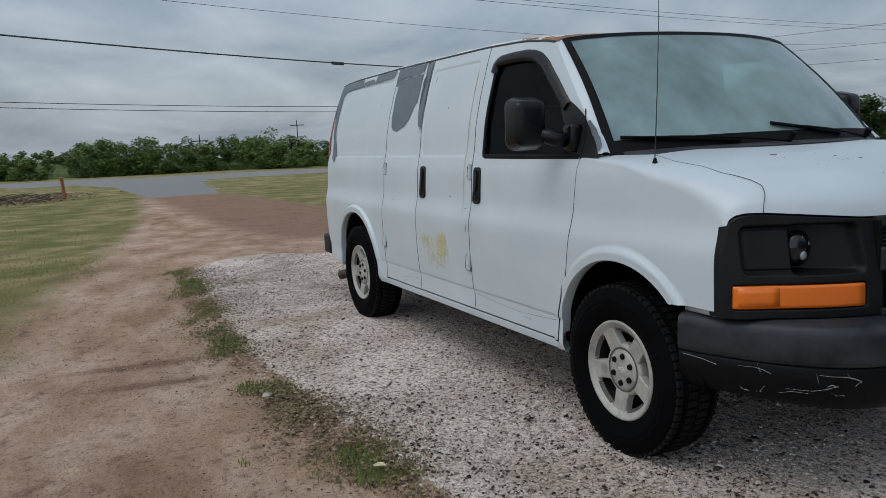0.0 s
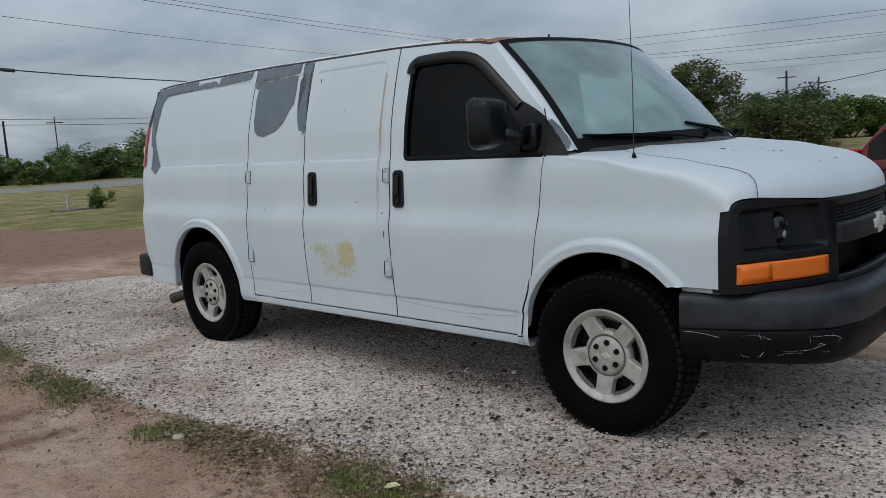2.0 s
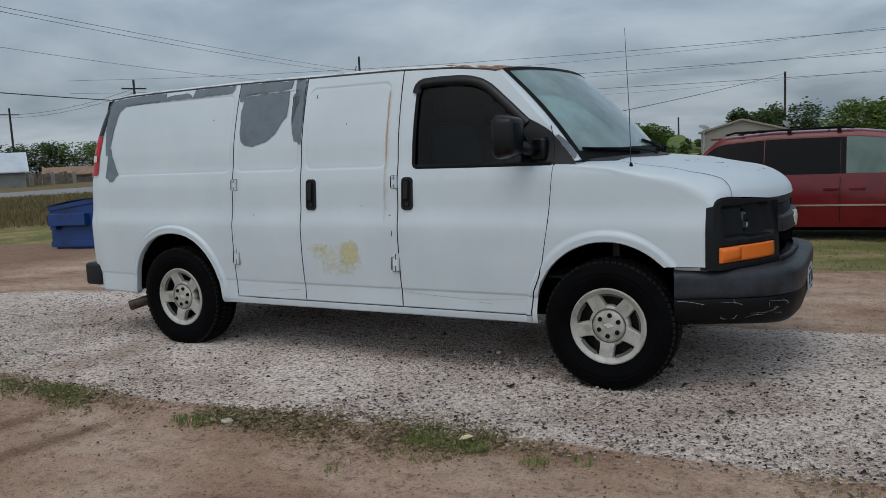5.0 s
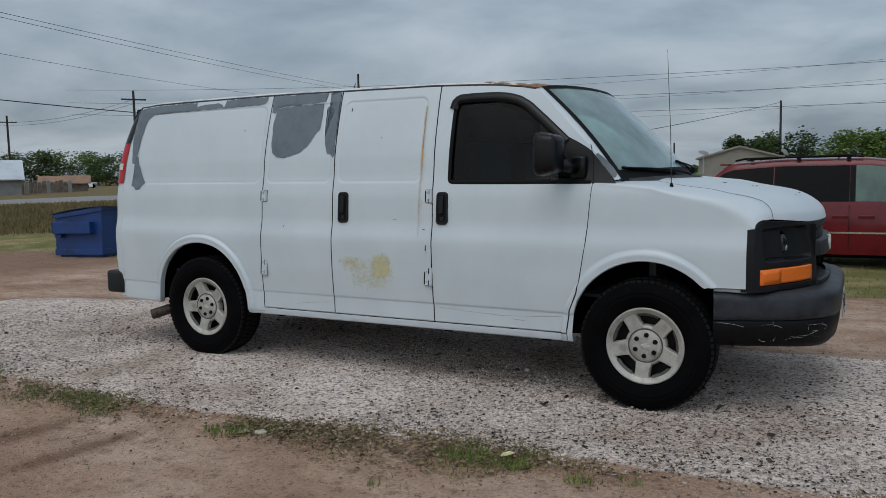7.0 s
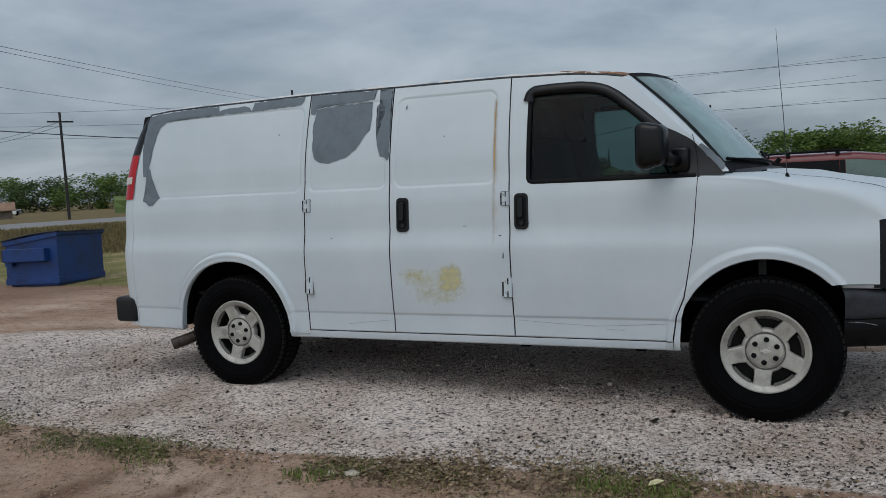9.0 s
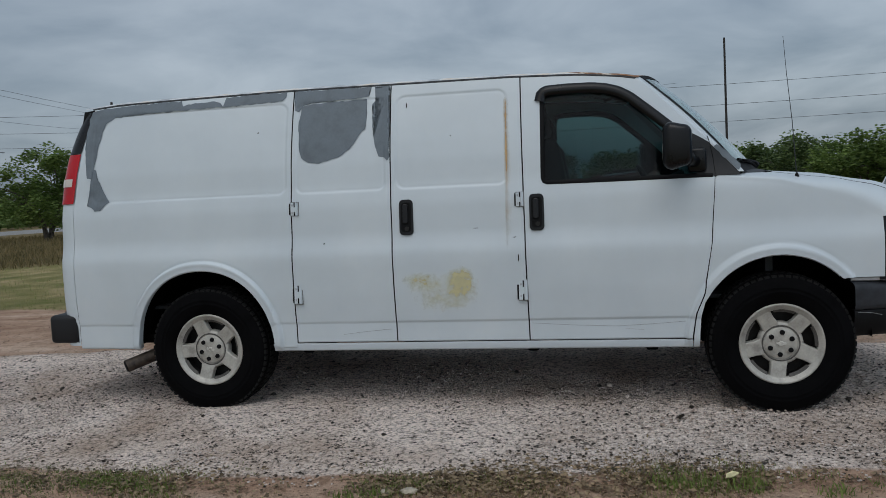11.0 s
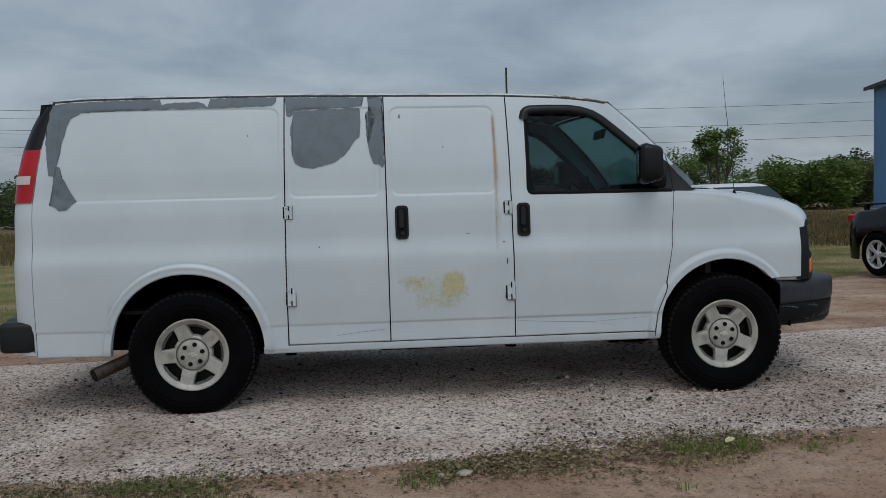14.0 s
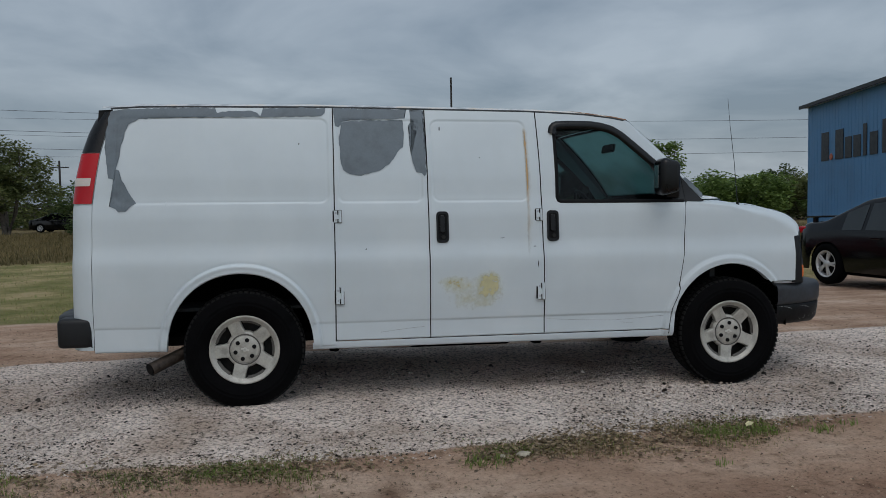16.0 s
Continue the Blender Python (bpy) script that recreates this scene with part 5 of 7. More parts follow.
def residue(x, z):
    a = np.exp(-((x - 1.665) / .085) ** 2 - ((z - .775) / .085) ** 2) * 1.15
    b = np.exp(-((x - 1.42) / .13) ** 2 - ((z - .785) / .06) ** 2) * 0.70
    c = np.exp(-((x - 1.55) / .26) ** 2 - ((z - .66) / .10) ** 2) * 0.60
    return a + b * (1 - .4 * a) + c * (1 - .5 * a)
film_patch("glue_residue", 1.27, 1.96, .55, .95, M_OIL, residue, "yellow residue stain on the door")
for k, (x, z, w, h) in enumerate(((.40, 1.72, .005, .005), (1.62, 1.63, .004, .005), (.83, 1.02, .006, .004), (2.005, .90, .004, .022), (1.985, 1.02, .010, .003), (1.76, 1.08, .016, .002), (1.35, 1.83, .004, .016))):
    decal("paint_chip", [(x - w, z - h * .5), (x, z - h), (x + w, z - h * .3), (x + w * .8, z + h), (x - w * .5, z + h * .8)], M_DARKMETAL, van, 30 + k, .002, .001)
# creases scratched along the sill
for k, pts in enumerate(([(2.07, .515), (2.3, .500), (2.55, .490), (2.75, .500), (2.93, .512)], [(.92, .462), (1.06, .478), (1.22, .492)], [(2.60, .474), (2.70, .468)])):
    strip("sill_scratch", pts, .0018, M_SCRATCH, van, -1, .0012)

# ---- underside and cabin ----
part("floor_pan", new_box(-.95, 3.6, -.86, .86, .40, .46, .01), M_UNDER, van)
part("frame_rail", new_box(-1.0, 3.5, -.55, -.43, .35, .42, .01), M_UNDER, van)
# far rail hung lower to keep light from under the van
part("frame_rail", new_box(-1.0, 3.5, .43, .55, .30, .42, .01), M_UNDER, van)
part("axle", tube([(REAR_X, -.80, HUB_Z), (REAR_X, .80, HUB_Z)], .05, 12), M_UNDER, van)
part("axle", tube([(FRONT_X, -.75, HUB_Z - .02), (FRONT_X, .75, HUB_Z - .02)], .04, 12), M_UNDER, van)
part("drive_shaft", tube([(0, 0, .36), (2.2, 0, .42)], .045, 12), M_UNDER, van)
# tank, gearbox, cross members and shield: unseen, added to block light underneath
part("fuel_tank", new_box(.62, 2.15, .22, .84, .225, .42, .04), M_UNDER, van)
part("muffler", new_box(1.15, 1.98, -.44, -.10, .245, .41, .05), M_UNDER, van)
part("light_shield", new_box(3.60, 4.10, -.60, .60, .395, .45, .02), M_UNDER, van)
part("gearbox_light_block", new_box(2.15, 3.15, -.24, .24, .24, .42, .06), M_UNDER, van)
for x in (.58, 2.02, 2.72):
    part("cross_light_block", new_box(x, x + .07, -.80, .80, .31, .40, .012), M_UNDER, van)
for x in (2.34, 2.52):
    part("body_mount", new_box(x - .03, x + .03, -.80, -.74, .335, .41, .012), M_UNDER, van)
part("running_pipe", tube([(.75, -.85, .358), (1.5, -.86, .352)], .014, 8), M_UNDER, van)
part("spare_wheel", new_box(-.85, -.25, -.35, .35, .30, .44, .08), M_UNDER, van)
ex = part("exhaust_pipe", tube([(.30, -.45, .43), (.05, -.55, .52), (-.18, -.62, .48), (-.30, -.735, .37), (-.560, -.985, .272)], .041, 14, cap=False), M_EXHAUST, van, "sooty exhaust pipe with turned-out tip", smooth=True)
# a near-black plug paints the shade inside the pipe's end
part("pipe_bore_shade", tube([(-.46, -.889, .309), (-.563, -.9875, .2712)], .035, 12), M_GASKET, ex)
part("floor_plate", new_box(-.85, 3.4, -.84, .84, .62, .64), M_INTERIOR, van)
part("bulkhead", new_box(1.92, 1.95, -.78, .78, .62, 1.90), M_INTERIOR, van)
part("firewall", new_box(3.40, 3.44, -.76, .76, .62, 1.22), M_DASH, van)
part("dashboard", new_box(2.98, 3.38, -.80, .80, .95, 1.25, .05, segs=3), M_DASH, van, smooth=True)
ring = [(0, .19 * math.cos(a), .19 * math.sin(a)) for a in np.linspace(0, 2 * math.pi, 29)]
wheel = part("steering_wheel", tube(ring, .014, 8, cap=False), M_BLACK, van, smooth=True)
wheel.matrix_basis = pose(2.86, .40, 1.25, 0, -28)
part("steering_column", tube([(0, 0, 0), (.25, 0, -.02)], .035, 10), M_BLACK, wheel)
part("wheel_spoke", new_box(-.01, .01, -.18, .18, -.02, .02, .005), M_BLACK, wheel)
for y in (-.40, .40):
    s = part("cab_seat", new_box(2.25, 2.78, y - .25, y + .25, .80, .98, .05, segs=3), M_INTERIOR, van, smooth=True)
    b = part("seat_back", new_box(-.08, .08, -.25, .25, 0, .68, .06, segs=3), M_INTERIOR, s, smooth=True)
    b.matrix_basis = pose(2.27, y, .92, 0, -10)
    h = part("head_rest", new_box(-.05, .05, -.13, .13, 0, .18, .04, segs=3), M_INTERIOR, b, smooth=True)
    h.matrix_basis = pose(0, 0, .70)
im = part("rear_view_mirror", new_box(-.015, .015, -.12, .12, -.035, .035, .012), M_BLACK, van)
im.matrix_basis = pose(2.90, 0, 1.76, 0, 12)
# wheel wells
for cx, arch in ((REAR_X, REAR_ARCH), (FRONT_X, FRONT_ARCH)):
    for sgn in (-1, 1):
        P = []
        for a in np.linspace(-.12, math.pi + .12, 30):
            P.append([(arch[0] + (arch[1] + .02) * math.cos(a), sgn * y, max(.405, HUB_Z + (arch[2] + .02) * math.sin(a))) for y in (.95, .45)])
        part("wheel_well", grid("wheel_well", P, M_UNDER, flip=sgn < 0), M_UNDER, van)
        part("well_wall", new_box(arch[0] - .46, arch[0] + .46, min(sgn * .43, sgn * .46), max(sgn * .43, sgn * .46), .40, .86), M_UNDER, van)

# ---- wheels ----
TYRE_R, RIM_R, TYRE_W = 0.388, 0.222, 0.262
def build_wheel(m, sgn):
    """A five-spoke alloy wheel; its outer face looks towards -y before m."""
    w = part("wheel", bmesh.new(), M_ALLOY, van, "five-spoke alloy wheel with worn tyre")
    w.matrix_basis = m
    h = TYRE_W / 2
    prof = [(RIM_R - .006, -h * .76), (RIM_R + .006, -h * .82), (RIM_R + .03, -h * .93), (RIM_R + .06, -h * .995), (.288, -h * 1.0), (.292, -h * 1.025), (.296, -h * 1.0), (.312, -h * .99), (.316, -h * 1.01), (.320, -h * .985), (.345, -h * .93), (.368, -h * .86), (.380, -h * .74), (.386, -h * .5), (TYRE_R, 0), (.386, h * .5), (.380, h * .74), (.36, h * .9), (.30, h), (RIM_R, h * .8)]
    P = lathe(prof, 72)
    ty = part("tyre", grid("tyre", P, M_TYRE, close_u=True, flip=True), M_TYRE, w, "black all-terrain tyre")
    bm = bmesh.new()
    n = 64
    for k in range(n):
        a = 2 * math.pi * k / n
        rot = Matrix.Rotation(a, 4, "Y")
        for y0, y1, off in ((-h * .84, -h * .52, 0), (-h * .46, -h * .08, .5), (-h * .02, h * .38, 0), (h * .44, h * .80, .5)):
            rr = .378 if y0 < -h * .6 or y1 > h * .6 else .384
            mm = Matrix.Rotation(a + off * 2 * math.pi / n, 4, "Y") @ pose(0, 0, 0)
            box(bm, rr - .012, rr + .0055 - (.0015 if rr < .38 else 0), y0, y1, -.013, .013, 0, mm)
    part("tread", bm, M_TREAD, ty)
    # rim barrel and lip
    P = lathe([(RIM_R + .004, -h * .80), (RIM_R + .001, -h * .86), (RIM_R - .008, -h * .86), (RIM_R - .013, -h * .80), (RIM_R - .030, -h * .76), (RIM_R - .034, -h * .70), (RIM_R - .034, -h * .58)], 72)
    rim = part("rim", grid("rim", P, M_ALLOY, close_u=True), M_ALLOY, w)
    # barrel and disc near-black: shade in the wheel windows put into the colour
    part("rim_barrel", grid("rim_barrel", lathe([(RIM_R - .034, -h * .58), (RIM_R - .036, h * .6)], 48), M_DARKMETAL, close_u=True), M_DARKMETAL, w)
    P = lathe([(.02, -h * .05), (RIM_R - .03, -h * .05)], 40)
    part("brake_disc", grid("brake_disc", P, M_DARKMETAL, close_u=True), M_DARKMETAL, w)
    # spokes: broad wedges that widen at hub and rim
    for k in range(5):
        a = -math.pi / 2 + 2 * math.pi * k / 5
        bm = bmesh.new()
        rows = []
        for r, half, y in ((.060, .047, -h * .62), (.105, .045, -h * .65), (.140, .041, -h * .69), (.180, .042, -h * .73), (.198, .050, -h * .76), (.213, .068, -h * .78)):
            rows.append([(r, y + .034, -half * 1.08), (r, y + .004, -half), (r, y, -half * .9), (r, y, half * .9), (r, y + .004, half), (r, y + .034, half * 1.08)])
        vs = [[bm.verts.new(p) for p in row] for row in rows]
        for p, q in zip(vs, vs[1:]):
            for i in range(5):
                bm.faces.new((p[i], p[i + 1], q[i + 1], q[i]))
        bmesh.ops.recalc_face_normals(bm, faces=bm.faces[:])
        bmesh.ops.transform(bm, matrix=Matrix.Rotation(-a, 4, "Y"), verts=bm.verts)
        part("spoke", bm, M_ALLOY, w)
        # corroded bevel in each window
        a2 = a + math.pi / 5
        P = []
        for q in np.linspace(-.33, .33, 8):
            P.append([((RIM_R - .029) * math.cos(a2 + q), -h * .757, (RIM_R - .029) * math.sin(a2 + q)), ((RIM_R - .047) * math.cos(a2 + q * .9), -h * .64, (RIM_R - .047) * math.sin(a2 + q * .9))])
        part("window_bevel", grid("window_bevel", P, M_CORRODED), M_CORRODED, w)
    P = lathe([(.0005, -h * .70), (.05, -h * .70), (.082, -h * .68), (.092, -h * .64), (.094, -h * .50), (.094, -h * .2)], 40)
    part("hub_shoulder", grid("hub_shoulder", lathe([(.085, -h * .60), (.100, -h * .645), (.112, -h * .63), (.120, -h * .55), (.121, -h * .3)], 40), M_ALLOY, close_u=True), M_ALLOY, w)
    part("hub_groove", grid("hub_groove", lathe([(.094, -h * .66), (.098, -h * .665), (.102, -h * .655)], 40), M_CORRODED, close_u=True), M_CORRODED, w)
    hub = part("hub_cap", grid("hub_cap", P, M_ALLOY, close_u=True), M_ALLOY, w)
    part("hub_badge", box(box(bmesh.new(), -.026, .026, -h * .72, -h * .69, -.007, .007, .002), -.010, .010, -h * .72, -h * .69, -.014, .014, .002), M_SILVERLOGO, hub)
    for k in range(6):
        a = 2 * math.pi * (k + .5) / 6
        bm = bmesh.new()
        bmesh.ops.create_cone(bm, segments=12, radius1=.0150, radius2=.0125, depth=.012, cap_ends=True)
        bmesh.ops.transform(bm, matrix=Matrix.Translation((.062 * math.cos(a), -h * .71, .062 * math.sin(a))) @ pose(0, 0, 0, 90), verts=bm.verts)
        part("lug_nut", bm, M_GASKET, hub)
    return w


YW = 0.888
build_wheel(pose(REAR_X, -YW, HUB_Z, 0, 14), -1)
build_wheel(pose(FRONT_X, -YW, HUB_Z, 0, 6), -1)
build_wheel(pose(REAR_X, YW, HUB_Z, 0, 30, 180), 1)
build_wheel(pose(FRONT_X, YW, HUB_Z, 0, 50, 180), 1)

# ---- vegetation ----
LEAF_V = np.array([(-.5, 0, 0), (0, -.32, .06), (.5, 0, 0), (0, .32, .06)])
LEAF_F = np.array([[0, 1, 2, 3]])


def leaf_cloud(name, centres, radii, per, size, material, seed, low=0.0):
    """Leaves in uneven clumps about the given centres."""
    r = np.random.default_rng(seed)
    C, Rr = np.asarray(centres, float), np.asarray(radii, float)
    k = np.repeat(np.arange(len(C)), per)
    d = r.normal(size=(len(k), 3))
    d /= np.linalg.norm(d, axis=1)[:, None]
    q = r.random(len(k)) ** 0.45
    p = C[k] + d * (Rr[k] * q)[:, None] * np.array([1, 1, .8])
    keep = p[:, 2] > low
    p = p[keep]
    n = len(p)
    ob = scatter_mesh(name, LEAF_V, LEAF_F, p, size * r.uniform(.6, 1.5, n), r.uniform(0, 6.28, n), r.uniform(-1.2, 1.2, n), material)
    return ob


def limb(bm, a, b, r0, r1, sides=6):
    t = tube([a, (Vector(a) + Vector(b)) / 2 + Vector((.04, .03, .02)) * (Vector(b) - Vector(a)).length, b], r0, sides, r1 / r0)
    me = bpy.data.meshes.new("limb")
    t.to_mesh(me)
    t.free()
    bm.from_mesh(me)
    bpy.data.meshes.remove(me)


def tree(x, y, height, width, seed, label, leaf=M_LEAF, clumps=26, per=150, size=.16, bare=0.3, base=None):
    """A small scrub tree: a forked trunk, limbs and a ragged crown of leaf clumps."""
    r = random.Random(seed)
    z0 = float(terrain(x, y)) if base is None else base
    t = thing("tree", label, "tree", pose(x, y, z0))
    bm = bmesh.new()
    cs, rs = [], []
    stems = r.choice((2, 3))
    for s in range(stems):
        a = 6.28 * s / stems + r.uniform(-.5, .5)
        top = Vector((math.cos(a) * width * .16, math.sin(a) * width * .16, height * r.uniform(.38, .5)))
        limb(bm, (0.1 * math.cos(a), 0.1 * math.sin(a), -.05), top, height * .028, height * .016)
        for k in range(clumps // stems):
            b = a + r.uniform(-1.5, 1.5)
            rad = width * .5 * r.uniform(.15, 1) ** .6
            zz = height * (bare + (1 - bare) * r.uniform(.05, 1))
            rad *= math.sqrt(max(.08, 1 - ((zz / height - .55) / .55) ** 2))
            c = Vector((rad * math.cos(b), rad * math.sin(b), zz * .94))
            cs.append(c)
            rs.append(width * r.uniform(.09, .18))
            if k % 2 == 0:
                limb(bm, top, c, height * .012, height * .003, 5)
    part("trunk", bm, M_BARK, t)
    ob = leaf_cloud("crown", cs, rs, per, size, leaf, seed)
    ob.parent = t
    return t


def woods(name, label, pts, leaf, seed, per=60, size=.3):
    """A far belt of brush: (x, y, height, width) hummocks in one mesh."""
    r = np.random.default_rng(seed)
    cs, rs = [], []
    for x, y, h, w in pts:
        n = max(8, int(h * w * 1.5))
        for _ in range(n):
            a, q = r.uniform(0, 6.28), r.random() ** .5
            zz = r.random() ** .8
            cs.append((x + math.cos(a) * q * w * .5, y + math.sin(a) * q * w * .35, FAR + h * (zz * .92) * math.sqrt(max(.1, 1 - .75 * q * q))))
            rs.append(h * r.uniform(.12, .24))
    ob = leaf_cloud(name, cs, rs, per, size, leaf, seed, FAR)
    return tagged(ob, label, "woods", kind="stuff")


def polar(az, d, ox=3.0, oy=-5.2):
    return ox + d * math.cos(radians(az)), oy + d * math.sin(radians(az))


r = random.Random(11)
hedge, hedge2 = [], []
for k in range(150):
    s = -95 + k * 1.5
    d = 92 + r.uniform(-3, 9)
    x, y = 5.2 + ROAD_N[0] * d - ROAD_N[1] * s, -4.2 + ROAD_N[1] * d + ROAD_N[0] * s
    h = 3.7 + 1.0 * math.sin(k * .35) * math.sin(k * .11 + 1) + r.uniform(-.4, .8)
    if math.degrees(math.atan2(y + 4.8, x - 5.2)) % 360 < 150.5:
        continue
    (hedge if k % 3 else hedge2).append((x, y, max(2.2, h), r.uniform(4, 7)))
woods("far_brush", "far belt of green thorn brush along the road", hedge, M_HEDGE, 21, 105, .27)
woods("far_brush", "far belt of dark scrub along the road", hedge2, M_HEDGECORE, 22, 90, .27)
def brush_core(line, height, seed, label):
    """The dense lower mass inside a belt of brush: a lumpy ridge along a line of points."""
    g = np.random.default_rng(seed)
    P = []
    n = len(line)
    for i, (x, y) in enumerate(line):
        h = height * (.75 + .25 * math.sin(i * .9) * math.sin(i * .37 + 1) + g.uniform(-.12, .12))
        d = Vector((line[min(i + 1, n - 1)][0] - line[max(i - 1, 0)][0], line[min(i + 1, n - 1)][1] - line[max(i - 1, 0)][1], 0)).normalized()
        side = Vector((-d.y, d.x, 0))
        row = []
        for a in np.linspace(0, math.pi, 9):
            w = 2.2 * math.cos(a) + g.uniform(-.35, .35)
            p = Vector((x, y, FAR - .1)) + side * w + Vector((0, 0, h * math.sin(a) * g.uniform(.82, 1.12)))
            row.append(tuple(p))
        P.append(row)
    ob = new("brush_mass", grid("brush_mass", P, M_HEDGECORE, smooth=False))
    return tagged(ob, label, "woods", kind="stuff")


def along_road(s, d):
    return (5.2 + ROAD_N[0] * d - ROAD_N[1] * s, -4.2 + ROAD_N[1] * d + ROAD_N[0] * s)


ridge = [along_road(s, 98.5) for s in np.arange(-90, 130, 1.3)]
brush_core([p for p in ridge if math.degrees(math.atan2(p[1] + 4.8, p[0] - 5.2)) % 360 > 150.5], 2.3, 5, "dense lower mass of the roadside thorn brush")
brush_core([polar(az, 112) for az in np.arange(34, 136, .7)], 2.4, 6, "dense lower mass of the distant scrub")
belt, belt2 = [], []
for k in range(70):
    az = 38 + k * 1.35
    d = 95 + r.uniform(-10, 25)
    x, y = polar(az, d)
    h = 3.6 + 1.2 * math.sin(k * .5) + r.uniform(-.4, 1.2)
    if 84 < az < 113:
        h *= .55
    (belt if k % 2 else belt2).append((x, y, max(2.0, h), r.uniform(5, 9)))
woods("far_woods", "distant belt of olive scrub", belt, M_HEDGE, 23, 60, .36)
woods("far_woods", "distant belt of dark green scrub", belt2, M_LEAFDARK, 24, 34, .36)

TREES = [  # bearing, distance, top in degrees, width, leaf
    (106.3, 52, 2.1, 6, M_LEAFDARK), (105.5, 42, 1.2, 5, M_LEAFOLIVE), (103.0, 75, 1.2, 6, M_LEAF), (95.4, 75, 1.9, 5.5, M_LEAFDARK), (93.3, 76, 2.3, 6.5, M_LEAFDARK), (88.2, 66, 2.0, 6.5, M_LEAF), (84.5, 68, 2.0, 8, M_LEAF), (80.5, 70, 1.7, 8, M_LEAF),
    (124.5, 62, 1.9, 6, M_LEAFDARK), (110, 78, 1.6, 9, M_LEAFOLIVE), (114, 80, 1.8, 10, M_LEAFDARK), (69, 58, 2.6, 8, M_LEAF), (73, 60, 2.3, 8, M_LEAF), (77, 66, 1.9, 8, M_LEAFDARK),
    (61.5, 60, 1.7, 7, M_LEAF), (57.5, 66, 1.5, 7, M_LEAFOLIVE), (58.5, 95, 2.4, 6, M_LEAFDARK), (55, 100, 2.2, 6, M_LEAFDARK), (149.5, 205, 1.7, 16, M_LEAF), (147.2, 210, 1.9, 17, M_LEAFDARK), (145, 212, 1.8, 16, M_LEAFDARK), (142.5, 215, 1.7, 16, M_LEAF), (139.8, 205, 1.5, 15, M_LEAFDARK), (137, 195, 1.7, 15, M_LEAF), (134, 185, 1.8, 15, M_LEAF), (131, 175, 1.5, 14, M_LEAFDARK)]
for k, (az, d, el, w, lf) in enumerate(TREES):
    x, y = polar(az, d)
    h = 1.3 + d * math.tan(radians(el)) - FAR
    lab = {M_LEAF: "green mesquite tree with a ragged open crown", M_LEAFDARK: "dark green scrub tree with a dense crown", M_LEAFOLIVE: "olive green scrub tree with grey limbs"}[lf]
    tree(x, y, h, w, 100 + k, lab, lf, 52, 240 if d < 76 else 110, .17 if d < 60 else (.24 if d < 140 else .5), .06)

tree(-20.3, 52.5, 6.7, 6.3, 172, "olive mesquite tree with thin grey stems and a loose crown", M_LEAFOLIVE, 46, 260, .20, .26)
tree(-27.6, 33.8, 5.2, 5.4, 173, "green mesquite tree with a forked dark trunk in the dry field", M_LEAF, 54, 300, .16, .20)
x, y = polar(67.2, 52)
tree(x, y, 5.6, 4.4, 171, "green mesquite tree with a high open crown on bare limbs", M_LEAF, 22, 190, .17, .60)

# ---- utility poles and wires ----
def pole(x, y, top, label, arm=True, r0=.17):
    p = thing("utility_pole", label, "utility pole", pose(x, y, FAR))
    part("pole_shaft", tube([(0, 0, -.2), (0, 0, (top - FAR) / 2), (0, 0, top - FAR)], r0, 10, .75), M_WOODPOLE, p)
    if arm:
        az = math.degrees(math.atan2(y + 5, x - 3))
        m = pose(0, 0, top - FAR - .9, 0, 0, az + 90 + 12)
        part("cross_arm", new_box(-1.2, 1.2, -.07, .07, -.07, .07, m=m), M_WOODPOLE, p)
        for k in (-1.1, -.6, .6, 1.1):
            part("insulator", new_box(k - .05, k + .05, -.05, .05, .07, .25, m=m), M_TIN, p)
    return p


for x, y, z, arm in ((-99.5, 63.8, 10.3, True), (-61.7, 52.5, 10.3, True), (-4.6, 104, 9.4, False), (-35.3, 129.5, 8.0, True), (-112.5, 14.8, 4.7, True), (-128.9, 33.7, 7.1, True), (-122.6, 47.8, 9.1, True), (-89.1, 28.7, 6.7, False), (-23.6, 132.5, 5.4, False), (17.8, 90.0, 16.9, False), (-33.2, 109, 8.2, True), (-16.3, -32.4, 7.2, True), (-34.8, -36.3, 5.7, True)):
    pole(x, y, z, "weathered wooden utility pole" + (" with a cross arm" if arm else ""), arm, .10 if x < -105 else (.17 if y > 95 or x < -90 else .15))


mast = pole(-72.0, 109.5, 18.3, "tall weathered wooden power pole with stand-off insulators", False, .24)
for k in range(3):
    z = 18.3 - FAR - 2.4 - 2.6 * k
    br = part("standoff_bracket", tube([(0, 0, z - .1), (-.75, -.35, z)], .05, 6), M_STEEL, mast)
    part("insulator", tube([(-.75, -.35, z), (-.45, -.2, z + .85)], .09, 8), M_GREYWALL, br)


def wire(a, b, sag, r, before=.6, after=.6, splice=None):
    a, b = Vector(a), Vector(b)
    pts = []
    for t in np.linspace(-before, 1 + after, 30):
        p = a + (b - a) * t
        p.z += sag * 4 * (t - .5) ** 2 - sag
        pts.append(p)
    w = part("overhead_wire", tube(pts, r, 5), M_WIRE, None)
    tagged(w, "dark overhead power line", "wire", "overhead lines")
    if splice:
        c = a + (b - a) * splice
        s = part("splice", tube([c - (b - a).normalized() * .5 + Vector((0, 0, -sag * .9)), c + (b - a).normalized() * .5 + Vector((0, 0, -sag * .9))], .10, 8), M_WIRE, w)
    return w


wire((-31.75, -4.99, 6.77), (-44.64, 17.86, 6.89), .10, .038, 1.2, .02, .78)
wire((-48.71, -6.24, 5.25), (-60.27, 18.83, 5.2), .08, .022, 1.2, 1.0)
